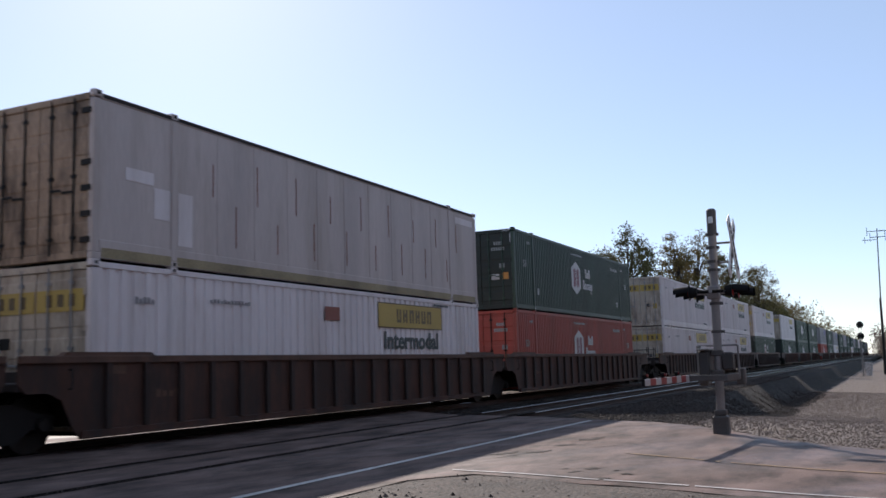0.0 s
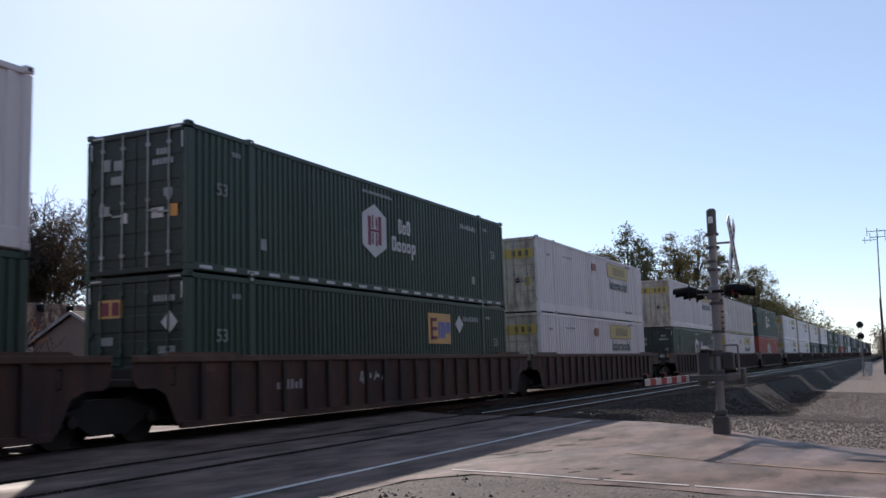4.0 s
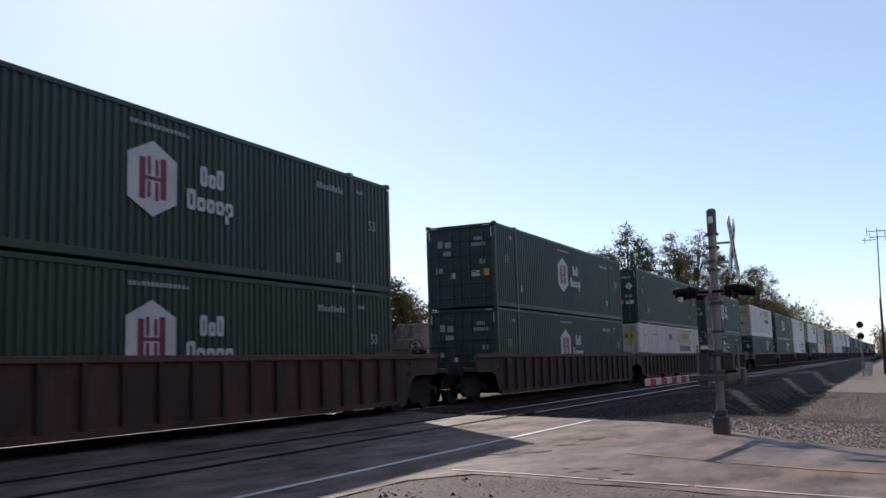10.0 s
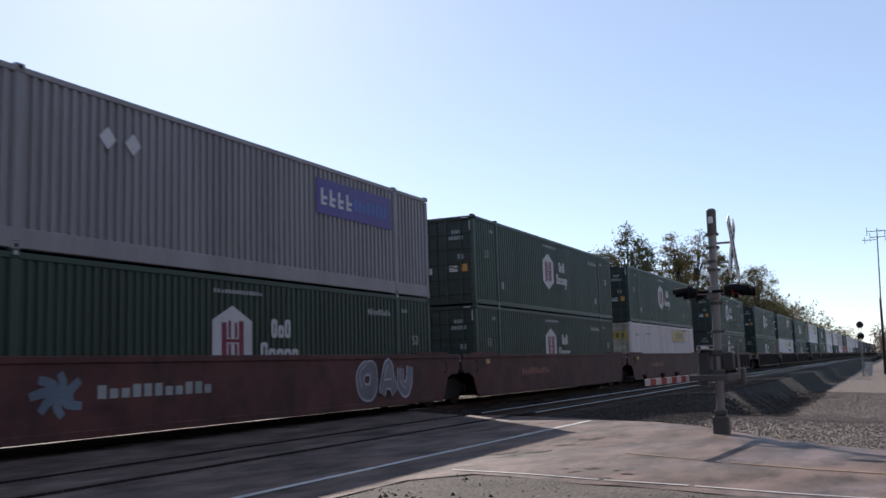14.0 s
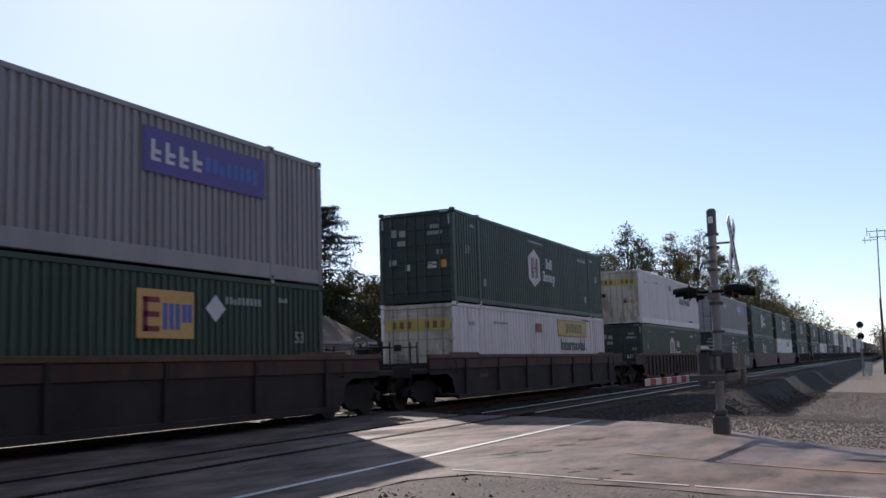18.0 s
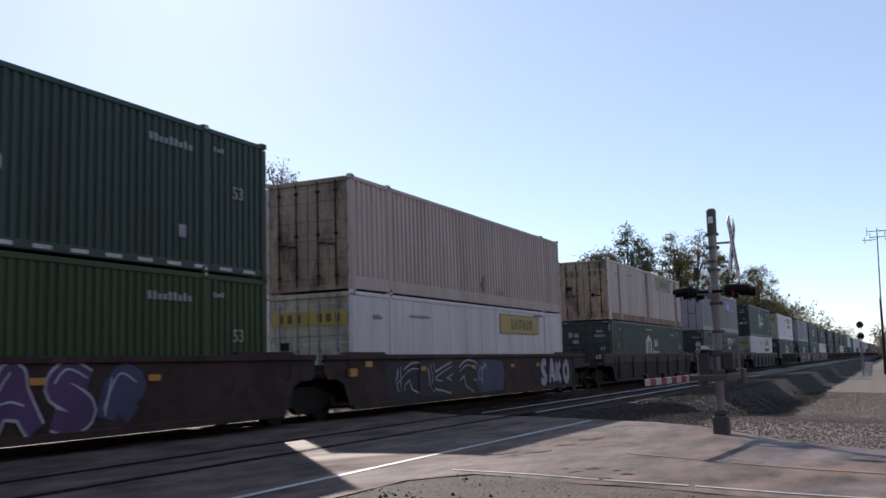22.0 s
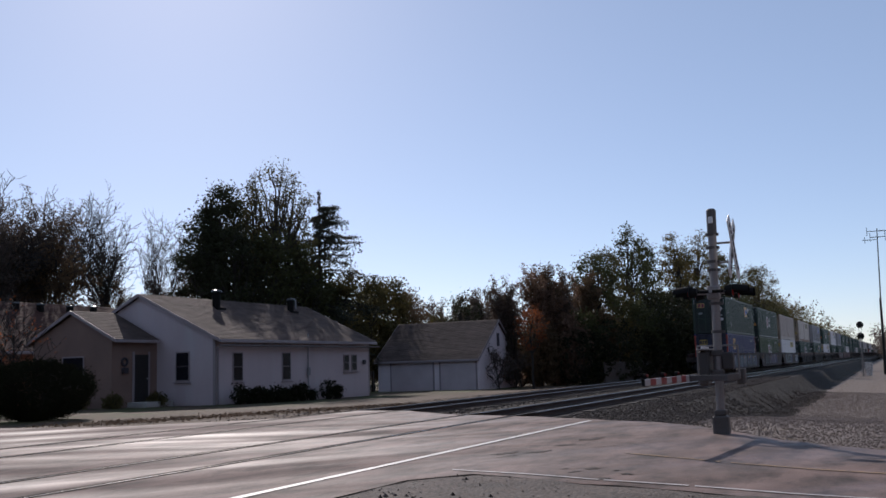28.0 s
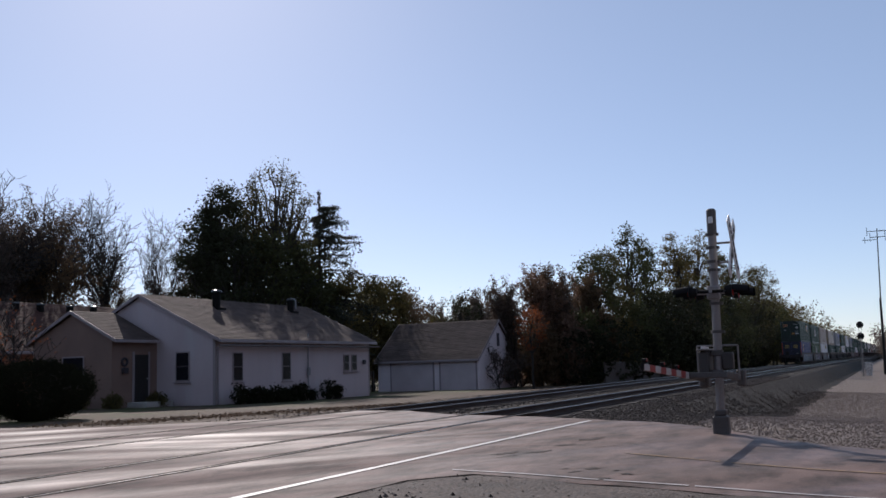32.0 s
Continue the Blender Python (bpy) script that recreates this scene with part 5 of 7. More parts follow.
M_BRICK = mat("red_brown_brick", (0.25, 0.12, 0.08), 0.8, var=0.3, fine=20)
M_DOORDK = mat("dark_door_paint", (0.014, 0.012, 0.013), 0.7, var=0.2)
M_SHUTTER = mat("dark_shutter_paint", (0.035, 0.03, 0.04), 0.55, var=0.15)
M_GDOOR = mat("dull_white_garage_door", (0.50, 0.43, 0.445), 0.6, var=0.08)
M_VENT = mat("black_roof_vent", (0.008, 0.007, 0.007), 0.7, 0.0, spec=0.1, var=0.2)
M_GUTTER = mat("weathered_grey_gutter", (0.10, 0.085, 0.085), 0.7, var=0.15)
M_GSIDING = mat("white_garage_siding", (0.68, 0.60, 0.62), 0.6, var=0.07)
M_CAP = mat("glossy_black_cap", (0.012, 0.012, 0.012), 0.14, 0.0, var=0.1, bump=0)
M_WOODDK = mat("weathered_fence_board", (0.11, 0.09, 0.08), 0.85, var=0.3, stretch=(6, 6, 0.6))


def glass(name):
    m = bpy.data.materials.new(name)
    m.use_nodes = True
    b = m.node_tree.nodes["Principled BSDF"]
    b.inputs["Base Color"].default_value = (0.012, 0.012, 0.016, 1)
    b.inputs["Roughness"].default_value, b.inputs["IOR"].default_value = 0.25, 1.2
    return m


M_GLASS = glass("dark_window_glass")


def boards(x0, x1, y0, y1, z0, ztop, out, step=0.16):
    """Clapboards on an upright wall from (x0, y0) to (x1, y1); ztop(f): its top at the fraction f; out: outward normal. Yields each board."""
    z = z0
    while True:
        hi = z + step
        fs = [k / 40 for k in range(41) if ztop(k / 40) > z + 0.02]
        if not fs:
            return
        a, b = min(fs), max(fs)
        if ztop(0.5 * (a + b)) < hi:
            hi = ztop(0.5 * (a + b))
        p = [(x0 + (x1 - x0) * f, y0 + (y1 - y0) * f) for f in (a, b)]
        lo_o, hi_o = 0.022, 0.006
        yield Geo().add([(p[0][0] + out[0] * lo_o, p[0][1] + out[1] * lo_o, z), (p[1][0] + out[0] * lo_o, p[1][1] + out[1] * lo_o, z),
                         (p[1][0] + out[0] * hi_o, p[1][1] + out[1] * hi_o, hi), (p[0][0] + out[0] * hi_o, p[0][1] + out[1] * hi_o, hi),
                         (p[0][0], p[0][1], z), (p[1][0], p[1][1], z), (p[1][0], p[1][1], hi), (p[0][0], p[0][1], hi)],
                        [(0, 1, 2, 3), (0, 4, 5, 1), (3, 2, 6, 7), (0, 3, 7, 4), (1, 5, 6, 2)])
        z += step


def gable_roof(house, along, x0, x1, y0, y1, eave, ridge, over, material, rake=0.16):
    """Two slabs with courses of shingles, ridge along 'x' or 'y'."""
    for s in (-1, 1):
        if along == "x":
            yc, e = (y0 + y1) / 2, (y0 - over if s < 0 else y1 + over)
            a, b = x0 - rake, x1 + rake
        else:
            yc, e = (x0 + x1) / 2, (x0 - over if s < 0 else x1 + over)
            a, b = y0 - rake, y1 + rake
        half = abs(e - yc)
        slope = (ridge - eave) / (half - over)
        ze = eave - slope * over
        def pt(u, f, lift):
            c, z = yc + (e - yc) * f, ridge - (ridge - ze) * f + lift
            return (u, c, z) if along == "x" else (c, u, z)
        g = Geo().add([pt(u, f, l) for l in (0.0, 0.09) for u in (a, b) for f in (0, 1)],
                      [(0, 1, 3, 2), (4, 6, 7, 5), (0, 2, 6, 4), (1, 5, 7, 3), (0, 4, 5, 1), (2, 3, 7, 6)])
        slab = part("roof_slope", g, material, house)
        n = int(math.hypot(half, ridge - ze) / 0.16)
        for i in range(n):
            f0, f1 = i / n, (i + 1) / n
            q = Geo().add([pt(a, f0, 0.093), pt(b, f0, 0.093), pt(b, f1, 0.112), pt(a, f1, 0.112), pt(b, f1, 0.091), pt(a, f1, 0.091)], [(0, 1, 2, 3), (3, 2, 4, 5)])
            part("shingle_course", q, material, slab)
        g = Geo().add([pt(u, 1.0 + d, l) for l in (-0.03, 0.08) for u in (a, b) for d in (0, 0.012)],
                      [(0, 1, 3, 2), (4, 6, 7, 5), (0, 2, 6, 4), (1, 5, 7, 3), (0, 4, 5, 1), (2, 3, 7, 6)])
        part("fascia", g, M_TRIM, house)
        for u, d in ((a, -1), (b, 1)):
            g = Geo().add([pt(u + d * w, f, l) for w in (0.0, 0.03) for l in (-0.05, 0.1) for f in (0, 1)],
                          [(0, 1, 3, 2), (4, 6, 7, 5), (0, 2, 6, 4), (1, 5, 7, 3), (0, 4, 5, 1), (2, 3, 7, 6)])
            part("barge_board", g, M_TRIM, house)


def wall_window(house, face, u0, u1, z0, z1, at, shutters=False, bars_n=1):
    """A framed window. face 'x-': on the wall x = at, u is y; 'y-': on the wall y = at, u is x."""
    def bx(a, b, d0, d1, c, d, bev=0.0):
        return Geo().box(at - d1, at - d0, a, b, c, d, bev) if face == "x-" else Geo().box(a, b, at - d1, at - d0, c, d, bev)
    w = part("window", bx(u0 - 0.05, u1 + 0.05, 0.026, 0.05, z0 - 0.05, z1 + 0.05, 0.006), M_TRIM, house, "white-framed window")
    zm = (z0 + z1) / 2
    for a, b in ((z0, zm - 0.012), (zm + 0.012, z1)):
        part("pane", bx(u0 + 0.015, u1 - 0.015, 0.052, 0.058, a + 0.01, b - 0.01), M_GLASS, w)
    part("sash_bar", bx(u0, u1, 0.052, 0.062, zm - 0.012, zm + 0.012, 0.003), M_SHUTTER, w)
    part("window_sill", bx(u0 - 0.13, u1 + 0.13, 0.026, 0.11, z0 - 0.14, z0 - 0.09, 0.006), M_TRIM, w)
    if shutters:
        for a in (u0 - 0.45, u1 + 0.1):
            part("shutter", bx(a, a + 0.34, 0.028, 0.06, z0 - 0.05, z1 + 0.05, 0.008), M_SHUTTER, w)


def build_white_house():
    h = thing("house", "single-storey white clapboard house with grey shingle roof", "house")
    X0, X1, Y0, Y1, EV, RG = 33.05, 46.55, 26.74, 35.3, 2.84, 4.88
    zb = -0.35
    mid = (Y0 + Y1) / 2
    part("wall", Geo().prism([(Y0, zb), (Y1, zb), (Y1, EV), (mid, RG - 0.06), (Y0, EV)], "x", X0, X0 + 0.15), M_SIDING, h)
    part("wall", Geo().prism([(Y0, zb), (Y1, zb), (Y1, EV), (mid, RG - 0.06), (Y0, EV)], "x", X1 - 0.15, X1), M_SIDING, h)
    lw = part("wall", Geo().box(X0 + 0.15, X1 - 0.15, Y0, Y0 + 0.15, zb, EV), M_SIDING, h)
    part("wall", Geo().box(X0 + 0.15, X1 - 0.15, Y1 - 0.15, Y1, zb, EV), M_SIDING, h)
    for g in boards(X0, X1, Y0, Y0, -0.12, lambda f: EV - 0.02, (0, -1)):
        part("clapboard", g, M_SIDING, lw)
    gw = part("gable_siding", Geo().box(X0 - 0.004, X0, Y0, Y1, -0.12, EV), M_SIDING, h)
    for g in boards(X0, X0, Y0, Y1, 0.0, lambda f: EV + (RG - 0.1 - EV) * (1 - abs(2 * f - 1)), (-1, 0)):
        part("clapboard", g, M_SIDING, gw)
    gable_roof(h, "x", X0, X1, Y0, Y1, EV, RG, 0.42, M_SHINGLE)
    for a, b in ((X0 - 0.03, Y0 - 0.03), (X1 - 0.09, Y0 - 0.03)):
        part("corner_board", Geo().box(a, a + 0.12, b, b + 0.12, -0.2, EV, 0.006), M_TRIM, h)
    wall_window(h, "x-", 28.15, 28.85, 0.98, 2.2, X0)
    wall_window(h, "y-", 34.3, 34.95, 0.9, 2.12, Y0)
    wall_window(h, "y-", 38.1, 38.75, 0.85, 2.12, Y0)
    for a in (43.8, 44.62):
        wall_window(h, "y-", a, a + 0.5, 1.2, 2.0, Y0)
    part("wall_lamp", Geo().box(45.75, 46.0, Y0 - 0.16, Y0 - 0.03, 1.5, 1.75, 0.03), M_SHUTTER, h)
    part("meter", Geo().box(40.2, 40.42, Y0 - 0.14, Y0 - 0.03, 1.0, 1.4, 0.03).cyl((40.3, Y0 - 0.06, 1.4), (40.3, Y0 - 0.06, 3.1), 0.03, n=8).cyl((40.3, Y0 - 0.06, 1.0), (40.3, Y0 - 0.06, -0.1), 0.025, n=8), M_GALV, h, "grey electricity meter and conduit")
    part("gutter", Geo().box(X0 - 0.3, X1 + 0.3, Y0 - 0.56, Y0 - 0.46, 2.40, 2.49, 0.02), M_GUTTER, h, "weathered grey gutter")
    part("downspout", Geo().box(X0 + 0.1, X0 + 0.18, Y0 - 0.11, Y0 - 0.03, -0.1, 2.4, 0.015), M_TRIM, h)
    def vent(x, y, z, hh, r):
        v = part("roof_vent", Geo().cyl((x, y, z - 0.3), (x, y, z + hh), r, n=12), M_VENT, h, "black roof vent pipe")
        cap = Geo()
        for k in range(4):
            a, b = k * math.pi / 8, (k + 1) * math.pi / 8
            cap.cyl((x, y, z + hh + 0.16 * math.sin(a)), (x, y, z + hh + 0.16 * math.sin(b)), r * 1.5 * math.cos(a), max(0.01, r * 1.5 * math.cos(b)), n=14, caps=False)
        part("vent_cap", cap, M_CAP, v, "glossy dark dome cap", smooth=True)
        part("flashing", Geo().box(x - r * 1.6, x + r * 1.6, y - 0.35, y + 0.2, z - 0.16, z - 0.05), M_VENT, v)
    vent(37.2, 30.0, 4.5, 0.72, 0.20)
    vent(43.9, 30.2, 4.6, 0.56, 0.18)
    part("vent_stack", Geo().cyl((45.0, 30.6, 4.7), (45.0, 30.6, 5.3), 0.04, n=8), M_GALV, h)
    # lower wing with the entrance
    W0, WY0, WY1, WE, WR = 30.3, 30.0, 34.6, 2.90, 4.06
    mid = (WY0 + WY1) / 2
    wing = part("entrance_wing", Geo().prism([(WY0, -0.3), (WY1, -0.3), (WY1, WE), (mid, WR - 0.08), (WY0, WE)], "x", W0, W0 + 0.12), M_TANWALL, h, "tan painted gable wall")
    part("wing_wall", Geo().box(W0 + 0.12, X0 - 0.01, WY0, WY0 + 0.12, -0.3, WE), M_TANWALL, h)
    part("wing_wall", Geo().box(W0 + 0.12, X0 - 0.01, WY1 - 0.12, WY1, -0.3, WE), M_TANWALL, h)
    gable_roof(h, "x", W0, X0 - 0.45, WY0, WY1, WE, WR, 0.35, M_SHINGLE)
    d = part("front_door", Geo().box(31.62, 32.45, WY0 - 0.05, WY0 - 0.005, 0.12, 2.16, 0.008), M_DOORDK, h, "dark closed front door")
    part("door_knob", Geo().cyl((32.35, WY0 - 0.05, 1.1), (32.35, WY0 - 0.11, 1.1), 0.035, n=10), M_GALV, d)
    for a, b in ((31.5, 31.62), (32.45, 32.57)):
        part("door_trim", Geo().box(a, b, WY0 - 0.04, WY0 - 0.002, 0.0, 2.3, 0.006), M_TRIM, h)
    part("step", Geo().box(31.2, 32.9, WY0 - 1.1, WY0 - 0.01, -0.2, 0.1, 0.02), mat("pale_concrete", (0.36, 0.34, 0.32), 0.85, var=0.15), h, "concrete doorstep")
    part("mailbox", Geo().box(30.85, 31.15, WY0 - 0.16, WY0 - 0.005, 1.35, 1.6, 0.02), M_SHUTTER, h)
    part("wreath", Geo().ring((31.0, WY0 - 0.05, 1.85), 1, 0.16, 0.05, 14, 6), M_SHUTTER, h)
    wall_window(h, "x-", 31.6, 32.8, 0.9, 2.1, W0)


def build_brown_house():
    h = thing("house", "low brick house with brown shingle roof and vents", "house")
    X0, X1, Y0, Y1, EV, RG = 21.0, 41.8, 37.5, 45.5, 2.75, 5.2
    mid = (Y0 + Y1) / 2
    for x in (X0, X1 - 0.15):
        part("wall", Geo().prism([(Y0, -0.4), (Y1, -0.4), (Y1, EV), (mid, RG - 0.06), (Y0, EV)], "x", x, x + 0.15), M_BRICK, h)
    for y in (Y0, Y1 - 0.15):
        part("wall", Geo().box(X0 + 0.15, X1 - 0.15, y, y + 0.15, -0.4, EV), M_BRICK, h)
    gable_roof(h, "x", X0, X1, Y0, Y1, EV, RG, 0.45, M_SHINGLE2)
    for x in (29.6, 32.4, 34.2, 35.8, 37.8, 39.5):
        part("roof_vent", Geo().box(x, x + 0.3, 40.55, 40.85, 4.75, 5.12, 0.03), M_VENT, h, "black box roof vent")
        cap = Geo()
        for k in range(4):
            a, b = k * math.pi / 8, (k + 1) * math.pi / 8
            cap.cyl((x + 0.15, 40.7, 5.11 + 0.13 * math.sin(a)), (x + 0.15, 40.7, 5.11 + 0.13 * math.sin(b)), 0.24 * math.cos(a), max(0.01, 0.24 * math.cos(b)), n=12, caps=False)
        part("vent_cap", cap, M_CAP, h, smooth=True)
    for x in (23.5, 26.2, 30.0):
        wall_window(h, "y-", x, x + 1.0, 0.9, 2.2, Y0)


def build_garage():
    h = thing("garage", "white two-door garage with grey shingle gable roof", "garage")
    k = 1.30
    X0, X1, Y0, Y1 = 44.7 * k, 50.2 * k, 19.2 * k, 25.1 * k
    zb, EV, RG = -0.48, 1.80, 4.32
    mid = (X0 + X1) / 2
    gab = [(X0, zb), (X1, zb), (X1, EV), (mid, RG - 0.08), (X0, EV)]
    part("wall", Geo().prism(gab, "y", Y0, Y0 + 0.12), M_GSIDING, h)
    part("wall", Geo().prism(gab, "y", Y1 - 0.12, Y1), M_GSIDING, h)
    part("wall", Geo().box(X1 - 0.12, X1, Y0 + 0.12, Y1 - 0.12, zb, EV), M_GSIDING, h)
    fw = part("wall", Geo().box(X0, X0 + 0.12, Y0 + 0.12, Y1 - 0.12, zb, EV), M_GSIDING, h)
    gs = part("gable_siding", Geo().box(X0, X1, Y0 - 0.004, Y0, zb, EV), M_GSIDING, h)
    for g in boards(X0, X1, Y0, Y0, zb, lambda f: EV + (RG - 0.12 - EV) * (1 - abs(2 * f - 1)), (0, -1)):
        part("clapboard", g, M_GSIDING, gs)
    gable_roof(h, "y", X0, X1, Y0, Y1, EV, RG, 0.3, M_SHINGLE)
    for a, b in ((25.15, 27.75), (28.35, 31.55)):
        d = part("garage_door", Geo().box(X0 - 0.05, X0 - 0.004, a, b, zb + 0.02, 1.56, 0.008), M_GDOOR, h, "white panelled garage door")
        n = 4
        for i in range(n):
            for j in range(4):
                z0 = zb + 0.08 + i * 0.49
                y0 = a + 0.08 + j * (b - a - 0.1) / 4
                part("panel", Geo().box(X0 - 0.066, X0 - 0.051, y0, y0 + (b - a - 0.1) / 4 - 0.09, z0, z0 + 0.4, 0.01), M_GDOOR, d)
        for yy in (a - 0.1, b):
            part("door_trim", Geo().box(X0 - 0.07, X0 - 0.003, yy, yy + 0.1, zb, 1.66, 0.006), M_TRIM, h)
    part("gable_vent", Geo().box(mid - 0.2, mid + 0.22, Y0 - 0.06, Y0 - 0.024, 2.55, 3.45, 0.01), M_SHUTTER, h, "dark gable vent opening")


build_white_house()
build_brown_house()
build_garage()

# ---------------------------------------------------------------- trees and shrubs
M_BARK = mat("grey_brown_bark", (0.028, 0.021, 0.018), 0.9, var=0.3, scale=2, fine=18, bump=0.8, dist=0.03, stretch=(3, 3, 0.6))
def leafmat(name, col, t=0.45):
    m = mat(name, col, 0.6 if t > 0.05 else 0.9, var=0.35, scale=0.35, fine=6, bump=0, through_light=t, spec=0.08 if t > 0.05 else 0.0)
    return m
L_OLIVE = leafmat("olive_leaves", (0.094, 0.081, 0.034), 0.35)
L_YELLOW = leafmat("yellowing_leaves", (0.13, 0.098, 0.036), 0.36)
L_GREEN = leafmat("dull_green_leaves", (0.066, 0.070, 0.030), 0.28)
L_BROWN = leafmat("brown_autumn_leaves", (0.125, 0.082, 0.048), 0.35)
L_ORANGE = leafmat("orange_autumn_leaves", (0.26, 0.085, 0.035), 0.5)
L_SPRUCE = leafmat("spruce_needles", (0.040, 0.042, 0.030), 0.12)
L_PINE = leafmat("dense_pine_needles", (0.036, 0.039, 0.020), 0.15)
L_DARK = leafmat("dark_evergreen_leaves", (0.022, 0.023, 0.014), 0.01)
L_RUSSET = leafmat("russet_fading_leaves", (0.22, 0.14, 0.10), 0.4)
L_GREY = leafmat("thin_grey_brown_twigs", (0.115, 0.088, 0.072), 0.3)


def tube(g, p, q, r0, r1, n):
    g.cyl(p, q, r0, r1, n=n, caps=False)


def skeleton_tree(rnd, h, spread, levels, forks, start=0.25, lean=0.0, sag=0.0, stem=0.02, width=None):
    """Tapered trunk and limbs, scaled to the height h; returns the wood and points along the twigs."""
    g, tips = Geo(), []
    def grow(p, d, length, r, level):
        n = 5 if level == 0 else 3
        pts = [p]
        for i in range(n):
            d = (d + Vector((rnd.uniform(-1, 1), rnd.uniform(-1, 1), rnd.uniform(-0.5, 1) * 0.6 - sag * level * 0.2)) * (0.09 + 0.07 * level)).normalized()
            pts.append(pts[-1] + d * length / n)
        r1 = r * 0.45
        for i in range(n):
            a, b = r + (r1 - r) * i / n, r + (r1 - r) * (i + 1) / n
            tube(g, pts[i], pts[i + 1], max(a, 0.016), max(b, 0.012), 8 if level == 0 else (5 if level < 2 else 3))
        if level >= levels:
            for i in range(n):
                tips.append(pts[i].lerp(pts[i + 1], 0.5))
            tips.append(pts[-1])
            return
        k = forks[min(level, len(forks) - 1)]
        for i in range(k):
            f = start + (1 - start) * (i + rnd.random() * 0.8) / k if level == 0 else 0.25 + 0.75 * (i + rnd.random()) / k
            f = min(f, 0.98)
            j = min(int(f * n), n - 1)
            base = pts[j].lerp(pts[j + 1], f * n - j)
            ang = rnd.uniform(0, 2 * math.pi) if level else i * 2.4 + rnd.uniform(-0.6, 0.6)
            out = Vector((math.cos(ang), math.sin(ang), 0))
            up = rnd.uniform(0.3, 1.0) if level == 0 else rnd.uniform(0.0, 0.8)
            nd = (out * spread * rnd.uniform(0.7, 1.3) + d * 0.55 + Vector((0, 0, up - sag))).normalized()
            ln = length * (rnd.uniform(0.34, 0.62) * (1.2 - 0.6 * f) if level == 0 else rnd.uniform(0.42, 0.72))
            grow(base, nd, ln, max(r * (1 - 0.6 * f) * 0.55, 0.008), level + 1)
        tips.append(pts[-1])
    grow(Vector((0, 0, -0.3)), Vector((lean, rnd.uniform(-0.05, 0.05), 1)).normalized(), h * 0.8, h * stem, 0)
    k = h / max(v[2] for v in g.v)
    g.v = [(x * k, y * k, z * k) for x, y, z in g.v]
    return g, [p * k for p in tips]


def leaves(g, rnd_np, centres, per, radius, size, flat=0.7):
    """Many small bent leaves round the centres."""
    c = np.repeat(np.array(centres, dtype=float), per, axis=0)
    n = len(c)
    if not n:
        return
    c = c + rnd_np.normal(0, 1, (n, 3)) * np.array([radius, radius, radius * flat])
    u = rnd_np.normal(0, 1, (n, 3))
    u /= np.linalg.norm(u, axis=1)[:, None] + 1e-9
    w = np.cross(u, rnd_np.normal(0, 1, (n, 3)))
    w /= np.linalg.norm(w, axis=1)[:, None] + 1e-9
    nrm = np.cross(u, w)
    s = size * rnd_np.uniform(0.55, 1.4, (n, 1))
    a, b, d, e = c - u * s, c + w * s * 0.5 + nrm * s * 0.2, c + u * s, c - w * s * 0.5 + nrm * s * 0.2
    o = len(g.v)
    g.v += [tuple(x) for x in np.stack([a, b, d, e], 1).reshape(-1, 3).tolist()]
    g.f += [(o + 4 * i, o + 4 * i + 1, o + 4 * i + 2, o + 4 * i + 3) for i in range(n)]


def put_tree(x, y, h, label, leaf=None, per=10, radius=0.5, size=0.16, seed=1, spread=0.75, levels=3, forks=(9, 5, 4), start=0.25, keep=1.0, sag=0.0, name="tree", stem=0.018):
    rnd, rn = random.Random(seed), np.random.RandomState(seed)
    wood, tips = skeleton_tree(rnd, h, spread, levels, forks, start, rnd.uniform(-0.05, 0.05), sag, stem)
    t = thing(name, label, "tree" if name == "tree" else "shrub", pose(x, y, ground_z(x, y), 0, 0, rnd.uniform(0, 360)), group="trees beyond the tracks")
    part("trunk", wood, M_BARK, t)
    if leaf:
        g = Geo()
        pts = [tuple(p) for p in tips if rnd.random() < keep]
        per = max(1, round(per * 0.28))
        radius *= 0.42
        size *= 0.82
        leaves(g, rn, pts, per, radius, size)
        part("crown", g, leaf, t)
    return t


